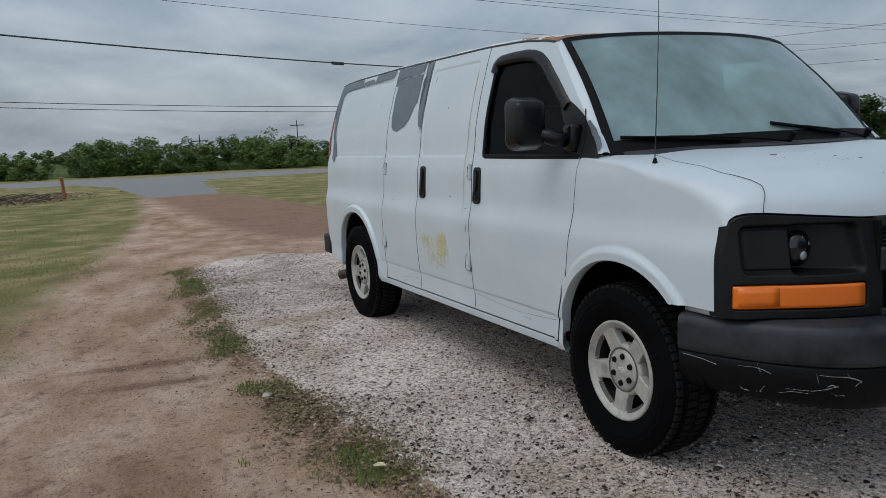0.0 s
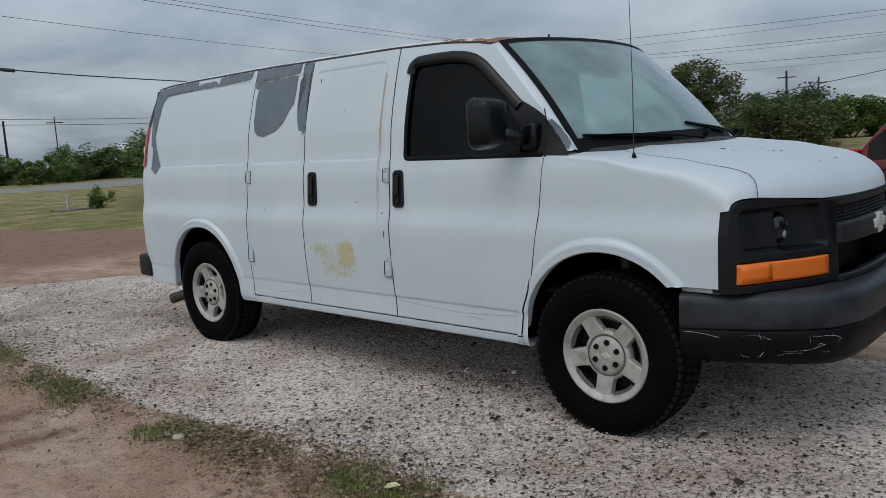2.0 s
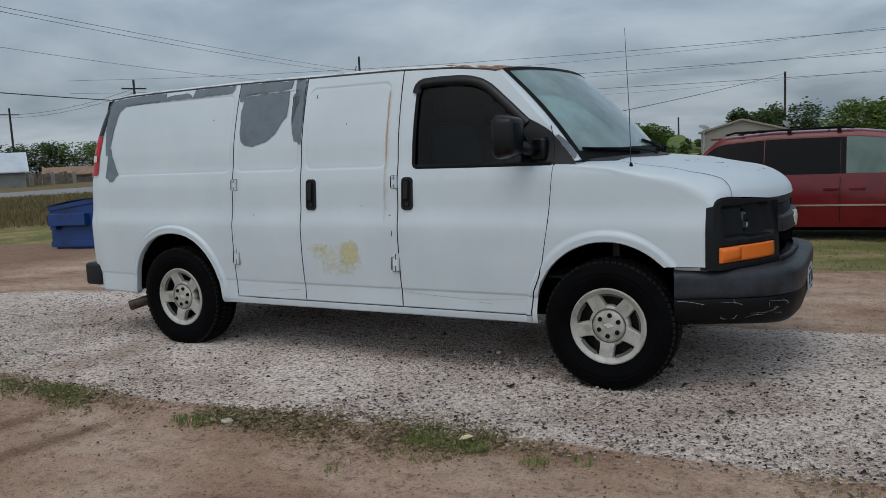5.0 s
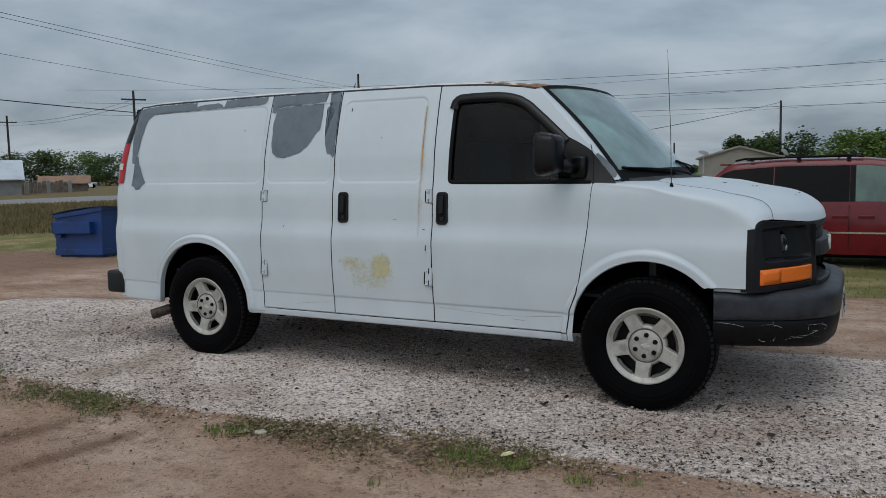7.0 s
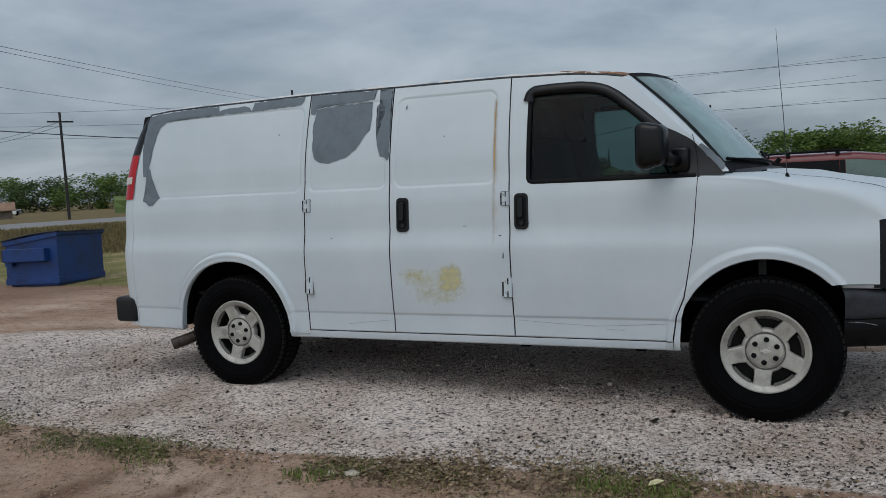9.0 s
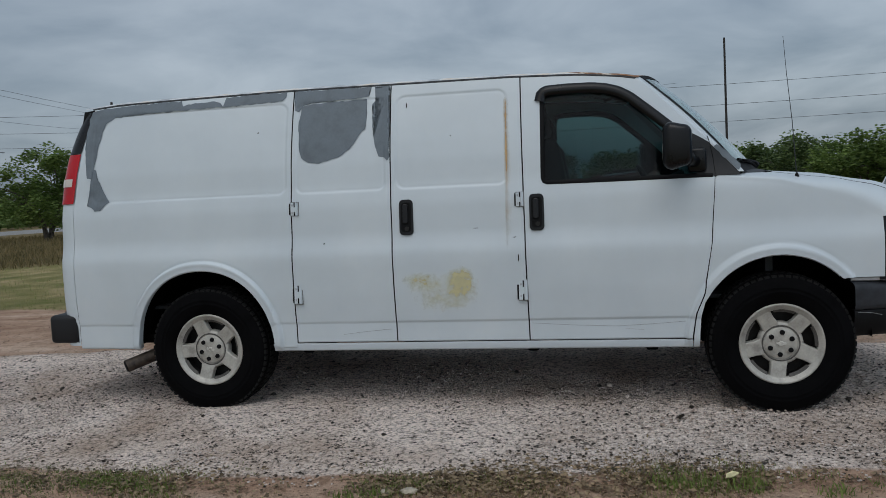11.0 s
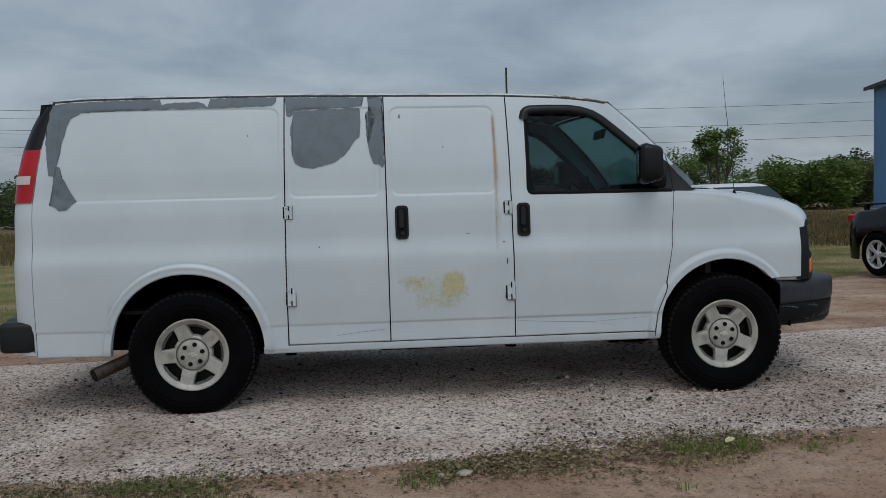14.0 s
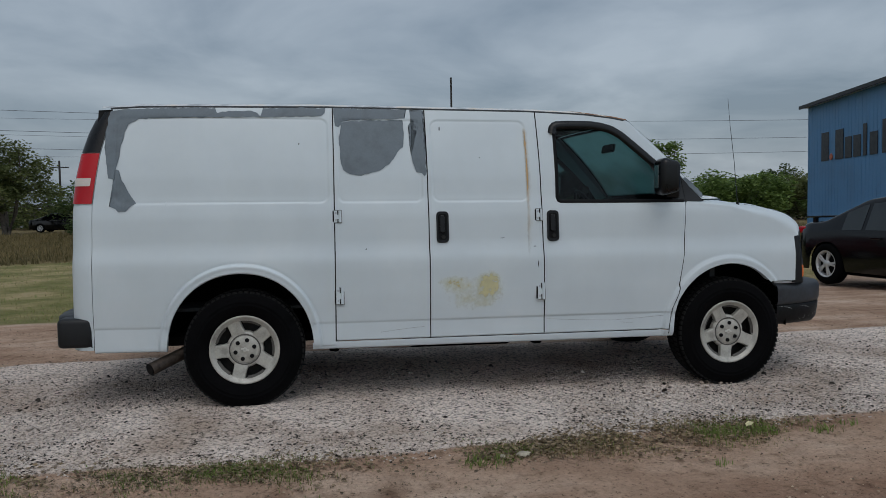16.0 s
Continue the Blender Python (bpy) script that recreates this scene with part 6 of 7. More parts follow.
wire((-48.71, -6.28, 4.92), (-60.28, 18.8, 4.76), .08, .022, 1.2, 1.0)
wire((-20.44, 11.18, 6.82), (-29.91, 43.66, 7.95), .1, .009, .9, .4)
wire((-20.45, 11.17, 6.67), (-31.26, 42.69, 7.96), .1, .009, .9, .4)
wire((-28.82, 16.63, 6.88), (-35.07, 39.61, 7.35), .1, .009, .9, .8)
wire((-14.21, 51.52, 7.53), (5.79, 54.51, 8.04), .1, .009, .8, .15)
wire((-11.09, 52.46, 6.38), (5.83, 54.5, 6.76), .1, .009, .8, .15)
wire((-8.76, 53.03, 4.13), (-4.6, 104, 9.2), .1, .022, .32, 0)
wire((-14.74, 72.17, 6.26), (6.32, 74.5, 6.72), .1, .009, .8, .15)
for z0, z1 in ((10.26, 9.92), (8.48, 8.03), (6.95, 6.5)):
    wire((-26.3, 69.2, z0), (53.9, 72.3, z1), .5, .018, .8, .6)
wire((-61.7, 52.5, 9.4), (-99.5, 63.8, 9.4), .6, .02, 0, .6)
wire((-61.7, 52.5, 9.0), (-99.5, 63.8, 9.0), .6, .02, 0, .6)
wire((-44.64, 17.86, 6.89), (-49.0, 41.0, 6.8), .08, .038, 0, .9)

# ---- dumpster ----
bin_ = thing("dumpster", "dented blue steel dumpster with a black lid, standing on the dirt", "dumpster", pose(-9.88, 6.07, float(terrain(-9.88, 6.07)) - .02, -2.2, 0, 17))
def wedge(bm, x0, x1, y0, y1, z0, zf, zb):
    vs = [bm.verts.new(p) for p in ((x0, y0, z0), (x1, y0, z0), (x1, y1, z0), (x0, y1, z0), (x0, y0, zf), (x1, y0, zf), (x1, y1, zb), (x0, y1, zb))]
    for f in ((0, 3, 2, 1), (4, 5, 6, 7), (0, 1, 5, 4), (1, 2, 6, 5), (2, 3, 7, 6), (3, 0, 4, 7)):
        bm.faces.new([vs[i] for i in f])
    return bm
def ramp_box(x0, x1, y0, y1, z0, za, zb, z0b=None):
    """A block whose top rises along x."""
    bm = bmesh.new()
    vs = [bm.verts.new(p) for p in ((x0, y0, z0), (x1, y0, z0 if z0b is None else z0b), (x1, y1, z0 if z0b is None else z0b), (x0, y1, z0), (x0, y0, za), (x1, y0, zb), (x1, y1, zb), (x0, y1, za))]
    for f in ((0, 3, 2, 1), (4, 5, 6, 7), (0, 1, 5, 4), (1, 2, 6, 5), (2, 3, 7, 6), (3, 0, 4, 7)):
        bm.faces.new([vs[i] for i in f])
    return bm


part("bin_body", ramp_box(-.53, .53, -.80, .80, .05, .88, 1.03), M_BLUEBIN, bin_)
part("bin_skid", new_box(-.48, .48, -.74, .74, 0, .05), M_BLUEBIN, bin_)
for y in (-.835, .80):
    part("bin_rim", ramp_box(-.56, .56, y, y + .035, .80, .885, 1.045, .955), M_BLUEBIN, bin_)
part("bin_rim", new_box(-.56, -.53, -.83, .83, .80, .885, .008), M_BLUEBIN, bin_)
part("bin_rim", new_box(.53, .575, -.83, .83, .975, 1.045, .008), M_BLUEBIN, bin_)
part("base_rail", new_box(-.54, .54, -.825, -.80, .05, .175, .006), M_BLUEBIN, bin_)
part("base_rail", new_box(.53, .552, -.82, .82, .05, .175, .006), M_BLUEBIN, bin_)
pk = part("lift_pocket", new_box(-.49, .36, -.96, -.80, .49, .74, .012), M_BLUEBIN, bin_)
# near-black plate: the hollow's shade painted on the pocket's closed end
part("pocket_mouth_shade", new_box(-.505, -.488, -.945, -.815, .515, .715), M_GASKET, pk)
part("pocket_gusset", wedge(bmesh.new(), -.47, -.33, -.92, -.80, .42, .487, .487), M_BLUEBIN, pk)
for y0, y1 in ((-.85, -.01), (.01, .85)):
    P = [[(x, y, .905 + .155 * (x + .58) / 1.16 + .03 * math.sin(3.14 * (x + .58) / 1.16) - .012 * math.sin(3.14 * (y - y0) / (y1 - y0))) for y in np.linspace(y0, y1, 7)] for x in np.linspace(-.58, .60, 10)]
    lid = part("bin_lid", grid("bin_lid", P, M_BLACKLID), M_BLACKLID, bin_, "sagging black plastic lid")
    lid.modifiers.new("thickness", "SOLIDIFY").thickness = .025

# ---- buildings ----
def gable(name, label, m, lx, ly, eave, ridge, wall, roof, over=.4, siding=0.0):
    """A house with its ridge along x."""
    h = thing(name, label, "building", m)
    bm = bmesh.new()
    box(bm, -lx / 2, lx / 2, -ly / 2, ly / 2, -.3, eave)
    for x in (-lx / 2, lx / 2):
        vs = [bm.verts.new(p) for p in ((x, -ly / 2, eave), (x, ly / 2, eave), (x, 0, ridge))]
        bm.faces.new(vs)
    part("wall", bm, wall, h)
    for s in (-1, 1):
        bm = bmesh.new()
        k = over / (ly / 2)
        a, b = (s * (ly / 2 + over), eave - (ridge - eave) * k), (0, ridge)
        vs = [bm.verts.new(p) for p in ((-lx / 2 - over, a[0], a[1]), (lx / 2 + over, a[0], a[1]), (lx / 2 + over, 0, b[1]), (-lx / 2 - over, 0, b[1]))]
        f = bm.faces.new(vs)
        q = bmesh.ops.extrude_face_region(bm, geom=[f])
        bmesh.ops.translate(bm, vec=(0, 0, .12), verts=[v for v in q["geom"] if isinstance(v, bmesh.types.BMVert)])
        part("roof", bm, roof, h)
    return h


x, y = polar(149.6, 108, 4.5, -5.4)
gable("barn", "low grey barn with a pale tin roof", pose(x, y, FAR, 0, 0, 57), 14, 9, 1.9, 4.0, M_GREYWALL, M_TIN)
x, y = polar(143.3, 122, 4.5, -5.4)
shed = gable("shed", "brown roofed shed behind an old board fence", pose(x, y, FAR, 0, 0, 52), 5.8, 5, 1.2, 2.1, M_FENCEWOOD, M_BROWNROOF)
fence = thing("fence", "old grey board fence in front of the far sheds", "fence", pose(*polar(144.9, 114, 4.5, -5.4), FAR, 0, 0, 54))
for k in range(16):
    part("fence_board", new_box(-4 + k * .5, -3.55 + k * .5, -.03, .03, 0, 1.5 + .12 * math.sin(k * 2.1)), M_FENCEWOOD if k % 5 else M_GREYWALL, fence)
x, y = polar(97.2, 62, 4.5, -5.4)
gable("house", "tan sided house with a low gable", pose(x, y, FAR, 0, 0, 96), 8, 5.3, 2.12, 2.86, M_TANSIDING, M_TANSIDING, .2)

# metal shop
bx, by = 21.15, 24.15
shop = thing("metal_shop", "blue metal-clad shop building with a painted sign", "building", pose(bx, by, FAR, 0, 0, -105.0))
# local x runs along the long wall, local y into the building
part("wall", new_box(0, 24, 0, 12, 0, 5.35), M_BLUEWALL, shop)
for k in range(80):
    part("siding_rib", new_box(.15 + k * .3, .175 + k * .3, -.006, .002, .05, 5.3), M_BLUEWALL, shop)
part("roof", wedge(bmesh.new(), -.15, 24.5, -.30, 12.5, 5.36, 5.46, 6.4), M_TIN, shop)
part("gutter", new_box(-.15, 24.5, -.34, -.26, 5.32, 5.45), M_BLACK, shop)
sign = ((1.55, .75, 1.12, 0), (2.95, .75, 1.12, 0), (3.85, .6, .78, 0), (4.6, .62, .78, 0), (5.4, .3, 1.12, 0), (5.95, .6, .78, 0), (6.9, .8, 1.12, 0), (7.9, .6, .78, 0), (8.7, .55, .78, 0))
for x, w, h, q in sign:
    part("sign_bar", new_box(x, x + w, -.03, -.013, 3.05, 3.05 + h, .004), M_LETTER, shop, "dark painted sign bar")
bm = bmesh.new()
bmesh.ops.create_cone(bm, segments=16, radius1=.13, radius2=.13, depth=.03, cap_ends=True)
bmesh.ops.transform(bm, matrix=pose(2.55, -.025, 3.18, 90), verts=bm.verts)
part("sign_dot", bm, paint("orange_sign_paint", (.55, .13, .06), .5, bump=0), shop, "orange painted dot")

# ---- dishes ----
for az, d, z, tilt, turn in ((99.6, 38, 1.80, -62, 20), (94.5, 40, 1.78, -35, 60)):
    x, y = polar(az, d, 4.5, -5.4)
    dish = thing("satellite_dish", "small grey satellite dish on a post", "satellite dish", pose(x, y, FAR), "satellite dishes")
    part("post", tube([(0, 0, 0), (0, 0, z - FAR)], .04, 8), M_STEEL, dish)
    P = []
    for k in range(24):
        a = 2 * math.pi * k / 24
        P.append([(q * .24 * math.cos(a), -.05 - .07 * (1 - q * q), q * .21 * math.sin(a)) for q in (0.001, .4, .7, 1)])
    o = part("dish", grid("dish", P, M_GREYWALL, close_u=True), M_GREYWALL, dish)
    o.matrix_basis = pose(0, 0, z - FAR + .1, tilt, 12, turn)
    part("feed_arm", tube([(0, 0, z - FAR), (.35, -.4, z - FAR + .05)], .015, 6), M_STEEL, dish)

# ---- post and brush heap by the track ----
post = thing("marker_post", "leaning faded orange marker post in the grass", "post", pose(-35.3, -3.25, FAR, 4, 5, 0))
part("post_shaft", tube([(0, 0, -.1), (0, 0, .5), (0, 0, .98)], .075, 8), M_ORANGEPOST, post)
part("post_cap", tube([(0, 0, .97), (0, 0, 1.03)], .085, 8), M_ORANGEPOST, post)
stub = thing("marker_stub", "short white pipe marker on a dark slab in the grass", "marker", pose(-24.7, 8.17, FAR, 0, 2, 0))
part("pipe", tube([(0, 0, -.05), (0, 0, .3), (0, 0, .56)], .045, 10), M_PLATE, stub)
part("slab", new_box(-.45, .45, -.5, .6, -.02, .05, .02), M_FENCEWOOD, stub)
part("slab_edge", new_box(.1, .5, .25, .75, .03, .09, .015), M_GREYWALL, stub)


def shrub(x, y, height, width, seed, label):
    """A weed bush: thin stems and a ragged cloud of leaves."""
    g = random.Random(seed)
    t = thing("shrub", label, "shrub", pose(x, y, float(terrain(x, y))))
    bm = bmesh.new()
    cs = []
    for k in range(16):
        a, q = g.uniform(0, 6.28), g.uniform(.1, .5) * width
        c = (q * math.cos(a), q * math.sin(a), height * g.uniform(.25, .95) * (1 - .5 * q / width))
        limb(bm, (0, 0, -.02), c, .012, .004, 5)
        cs.append(c)
    part("stems", bm, M_BARK, t)
    ob = leaf_cloud("leaves", cs, [width * .16] * len(cs), 60, .07, M_LEAF, seed)
    ob.parent = t
    return t


shrub(-24.3, 9.25, .95, 1.0, 41, "ragged green weed bush beside the marker")
shrub(-24.0, 8.95, .6, .7, 42, "low green weed bush beside the marker")
shrub(-33.2, 43.5, 1.1, 1.5, 43, "low pale green bush at the edge of the road")
shrub(-31.0, 44.5, 1.0, 1.2, 44, "low pale green bush at the edge of the road")
# ---- parked cars ----
def car_body(name, label, m, paint_m, prof, half, belt, glass_m, wheel_x, wheel_r, windows, spokes=7, arch=.36, group=""):
    """A car with its nose at +x. prof: top outline (x, z); belt: the height where the glass begins."""
    car = thing(name, label, "car", m, group)
    xs = np.array([p[0] for p in prof])
    zs = np.array([p[1] for p in prof])
    X = np.linspace(xs[0], xs[-1], 120)
    T = np.interp(X, xs, zs)
    T = np.convolve(np.pad(T, 2, mode="edge"), np.ones(5) / 5, "valid")
    P = []
    for x, t in zip(X, T):
        e = min((x - xs[0]) / .35, (xs[-1] - x) / .5, 1.0)
        w = half * (0.80 + 0.20 * math.sqrt(max(0, 1 - (1 - e) ** 2)))
        lo = .24
        for wx in wheel_x:
            d = abs(x - wx)
            if d < wheel_r + .05:
                lo = max(lo, wheel_r + math.sqrt((wheel_r + .05) ** 2 - d * d) - .02)
        row = []
        b = min(belt, t - .02)
        lo = min(lo, b - .05)
        for k in np.linspace(0, 1, 10):
            z = lo + (b - lo) * k
            row.append((x, w * (0.965 + .035 * math.sin(math.pi * min(1, (z - .2) / (belt - .2)))), z))
        cab = max(0.0, t - b)
        tw = w * (.965 - .30 * min(1, cab / .55) * .8)
        for a in np.linspace(0, 1, 9)[1:]:
            row.append((x, w * .965 + (tw - w * .965) * a, b + (t - .05 - b) * a if cab > .06 else b + cab * a * .6))
        for a in np.linspace(0, math.pi / 2, 6)[1:]:
            row.append((x, tw * math.cos(a) ** .5 if a < 1.57 else 0.0, max(row[17][2], t - .05) + (.05) * math.sin(a) if cab > .06 else t - cab * .4 * (1 - math.sin(a))))
        P.append([(px, -py, pz) for px, py, pz in row] + [(px, py, pz) for px, py, pz in row[::-1][1:]])
    part("car_body", grid("car_body", P, paint_m, flip=True), paint_m, car, smooth=True)
    for x0, x1, mat in windows:
        for s in (-1, 1):
            W = []
            for x in np.linspace(x0, x1, 24):
                t = float(np.interp(x, X, T))
                b = belt
                if t - b < .14:
                    t = b + .14
                W.append([])
                for a in np.linspace(.05, .88, 6):
                    cab = t - b
                    w0 = half * .965
                    tw = half * (.965 - .30 * min(1, cab / .55) * .8)
                    W[-1].append((x, s * (w0 + (tw - w0) * a + .006), b + (t - .05 - b) * a))
            part("side_window", grid("side_window", W, mat, flip=s > 0), mat, car)
    for wx in wheel_x:
        for s in (-1, 1):
            w = part("wheel", grid("tyre", lathe([(wheel_r * .62, -.09), (wheel_r * .66, -.105), (wheel_r * .9, -.11), (wheel_r, -.08), (wheel_r, .08), (wheel_r * .6, .1)], 36), M_TYRE, close_u=True, flip=True), M_TYRE, car)
            w.matrix_basis = pose(wx, s * (half - .10), wheel_r, 0, 0, 0 if s < 0 else 180)
            part("rim", grid("rim", lathe([(wheel_r * .68, -.104), (wheel_r * .64, -.106), (wheel_r * .59, -.095), (wheel_r * .56, -.06), (wheel_r * .54, .05)], 30), M_CARALLOY, close_u=True), M_CARALLOY, w)
            for k in range(spokes):
                bm = bmesh.new()
                for q in (-.13, .13):
                    box(bm, .04, wheel_r * .62, -.098, -.07, -.016, .016, .004, Matrix.Rotation(2 * math.pi * k / spokes + q, 4, "Y"), 1)
                part("spoke", bm, M_CARALLOY, w)
            part("hub", grid("hub", lathe([(.001, -.105), (.05, -.103), (.075, -.07)], 16), M_CARALLOY, close_u=True), M_CARALLOY, w)
            part("brake_back", grid("brake_back", lathe([(.001, -.03), (wheel_r * .6, -.03)], 16), M_GASKET, close_u=True), M_GASKET, w)
    for wx in wheel_x:
        for s in (-1, 1):
            P = [[(wx + (wheel_r + .07) * math.cos(a), s * y, wheel_r + (wheel_r + .07) * math.sin(a)) for y in (half * .93, half - .34)] for a in np.linspace(-.3, math.pi + .3, 18)]
            part("wheel_well", grid("wheel_well", P, M_UNDER, flip=s < 0), M_UNDER, car)
            part("well_wall", new_box(wx - wheel_r, wx + wheel_r, min(s * (half - .36), s * (half - .32)), max(s * (half - .36), s * (half - .32)), .2, wheel_r * 2 - .02), M_UNDER, car)
    part("underside", new_box(xs[0] + .3, xs[-1] - .3, -half * .85, half * .85, .18, .34), M_UNDER, car)
    return car


# red minivan behind, tail towards the dumpster
red = car_body("red_minivan", "dark red minivan with tinted windows and a roof rack", pose(2.0, 8.95, -.30, 0, 0, 0), M_REDCAR,
               [(0, .62), (.02, 1.0), (.10, 1.12), (.42, 1.55), (.62, 1.68), (1.4, 1.735), (2.6, 1.73), (3.1, 1.66), (3.5, 1.47), (4.02, 1.10), (4.5, 1.0), (4.85, .86), (5.0, .62)], .97, 1.02, M_CARGLASS, (1.10, 4.05), .335,
               [(.27, 1.285, M_CARGLASS), (1.30, 2.37, M_CARGLASS), (2.375, 2.45, M_GASKET), (2.455, 3.55, M_CARGLASSCLEAR)])
for y in (-.72, .72):
    rr = part("roof_rack", tube([(.70, y, 1.705), (.85, y, 1.738), (2.35, y, 1.755), (2.55, y, 1.73)], .016, 8), M_GASKET, red)
    for x in (.95, 1.65, 2.35):
        part("rack_foot", new_box(x - .03, x + .03, y - .015, y + .015, 1.69, 1.745), M_GASKET, rr)
for x in (1.2, 2.2):
    part("rack_bar", tube([(x, -.72, 1.757), (x, .72, 1.757)], .010, 8), M_GASKET, red)
part("chrome_strip", new_box(.35, 4.6, -.978, -.968, .565, .59), M_CHROME, red)
for x in (2.14, 2.50):
    part("door_handle", new_box(x, x + .22, -.985, -.962, .80, .85, .01), M_REDCAR, red)
for x in (1.27, 2.37, 3.42):
    part("door_gap", new_box(x, x + .007, -.9735, -.96, .32, 1.0), M_GASKET, red)
part("rear_spoiler", new_box(.44, .68, -.60, .60, 1.635, 1.665, .012), M_REDCAR, red)
part("slide_rail", new_box(.15, 1.25, -.974, -.962, .90, .915), M_GASKET, red)
part("tail_light", new_box(.0, .16, -.90, -.78, .85, 1.20, .02), M_REDLENS, red)
part("front_lamp", new_box(4.55, 4.8, -.90, -.7, .72, .86, .03), M_CLEARLENS, red)

# black sedan beside the shop
blk = car_body("black_sedan", "black sedan with alloy wheels and a small boot spoiler", pose(10.0, 6.92, -.205, 0, 0, -84), M_BLACKCAR,
               [(0, .62), (.03, .90), (.12, 1.06), (.62, 1.10), (.95, 1.25), (1.45, 1.47), (2.0, 1.535), (2.7, 1.50), (3.3, 1.27), (3.7, 1.04), (4.3, .90), (4.65, .78), (4.75, .55)], .90, .92, M_CARGLASS, (.78, 3.52), .35,
               [(1.10, 1.52, M_CARGLASSGREY), (1.60, 2.35, M_CARGLASSGREY), (2.43, 3.30, M_CARGLASSGREY)], 5)
part("tail_light", new_box(.01, .26, -.835, -.60, .86, .98, .03), M_REDLENS, blk, "red tail light")
part("boot_spoiler", new_box(.05, .30, -.70, .70, 1.13, 1.165, .015), M_BLACKCAR, blk)
part("spoiler_leg", new_box(.12, .2, -.6, -.55, 1.05, 1.14), M_BLACKCAR, blk)
part("door_handle", new_box(1.75, 1.95, -.912, -.89, .80, .84, .01), M_BLACKCAR, blk)
part("door_gap", new_box(2.38, 2.392, -.9005, -.88, .3, .9), M_GASKET, blk)

# white wreck behind
wrk = car_body("white_wreck", "white minivan with its smashed front torn open", pose(9.92, 14.62, FAR, 0, 0, -97), M_WHITECAR,
               [(0, .8), (.1, 1.2), (.5, 1.56), (1.3, 1.69), (2.6, 1.68), (2.98, 1.645), (4.08, 1.16), (4.2, 1.10), (4.26, .75)], .93, 1.03, M_CARGLASS, (1.0, 3.85), .34,
               [(.5, 1.3, M_CARGLASSGREY), (1.4, 2.4, M_CARGLASSGREY), (2.5, 3.55, M_CARGLASSCLEAR)])
part("windscreen", grid("windscreen", [[(2.98 + 1.10 * k + .014, y * (.60 + .17 * k), 1.645 - .485 * k + .016) for k in np.linspace(.14, 1, 6)] for y in np.linspace(-1, 1, 9)], M_WRECKGLASS, flip=True), M_WRECKGLASS, wrk, "blue-tinted windscreen")
part("windscreen_sticker", new_box(-.06, .06, -.16, .16, -.002, .002), M_PLATE, wrk).matrix_basis = pose(3.30, -.35, 1.525, 0, 24)
hd = [[(4.08 + .50 * k, y * .88, 1.145 - .10 * k + .02 * math.sin(7 * y + 5 * k) - .05 * abs(y) * k) for k in np.linspace(0, 1, 7)] for y in np.linspace(-1, 1, 13)]
part("crumpled_hood", grid("crumpled_hood", hd, M_WRECKHOOD), M_WRECKHOOD, wrk, "crumpled dark grey hood").modifiers.new("thickness", "SOLIDIFY").thickness = .03
part("engine_bay", new_box(4.10, 4.42, -.72, .72, .32, .98, .05), M_GASKET, wrk, "torn open black engine bay")
rr = random.Random(3)
for k in range(44):
    a = (4.38 + rr.uniform(0, .34), rr.uniform(-.85, .7), rr.uniform(.32, 1.06))
    m = pose(*a, rr.uniform(-50, 50), rr.uniform(-50, 50), rr.uniform(-50, 50))
    u, v, w = rr.uniform(.02, .12), rr.uniform(.03, .13), rr.uniform(.006, .03)
    part("torn_part", new_box(-u, u, -v, v, -w, w, m=m), M_GASKET if k % 5 else M_STEEL, wrk)
for k in range(10):
    y = rr.uniform(-.8, .5)
    part("hanging_hose", tube([(4.45, y, .95), (4.62, y + rr.uniform(-.1, .1), rr.uniform(.7, .9)), (4.58, y + rr.uniform(-.2, .2), rr.uniform(.35, .6))], .016, 6), M_GASKET, wrk)

# far black car and a far white pickup
far_prof = [(0, .62), (.03, .9), (.5, 1.0), (.95, 1.15), (1.5, 1.40), (2.1, 1.46), (2.8, 1.40), (3.5, 1.02), (4.3, .88), (4.6, .6)]
car_body("black_car", "distant black sedan at the edge of the brush", pose(-20.1, 57.3, FAR, 0, 0, -8), M_BLACKCAR, far_prof, .88, .92, M_CARGLASS, (.9, 3.6), .33, [(1.1, 2.0, M_CARGLASS), (2.1, 3.2, M_CARGLASS)])
px, py = polar(141.5, 160, 4.5, -5.4)
car_body("white_pickup", "distant white pickup by the fence", pose(px, py, FAR, 0, 0, 200), M_WHITECAR, [(0, .9), (.05, 1.05), (1.8, 1.05), (1.95, 1.7), (2.4, 1.78), (3.2, 1.72), (3.8, 1.15), (5.0, 1.0), (5.2, .6)], .95, 1.08, M_CARGLASS, (1.0, 4.2), .38, [(2.05, 3.3, M_CARGLASS)])

# ---- gravel stones ----
def stone_base(seed):
    r = np.random.default_rng(seed)
    v = np.array([(1, 0, 0), (-1, 0, 0), (0, 1, 0), (0, -1, 0), (0, 0, 1), (0, 0, -1), (.6, .6, .5), (-.6, .5, .55), (.5, -.65, .5), (-.55, -.6, .45)], float)
    v = v * r.uniform(.75, 1.1, (len(v), 1)) * .5
    f = np.array([(0, 6, 8), (6, 4, 8), (6, 7, 4), (4, 7, 9), (4, 9, 8), (0, 2, 6), (2, 7, 6), (2, 1, 7), (1, 9, 7), (1, 3, 9), (3, 8, 9), (3, 0, 8)])
    return v, f


def lay(x, y):
    return terrain(x, y) + 0.012 * gravel_weight(x, y)


xs_, ys_ = [], []
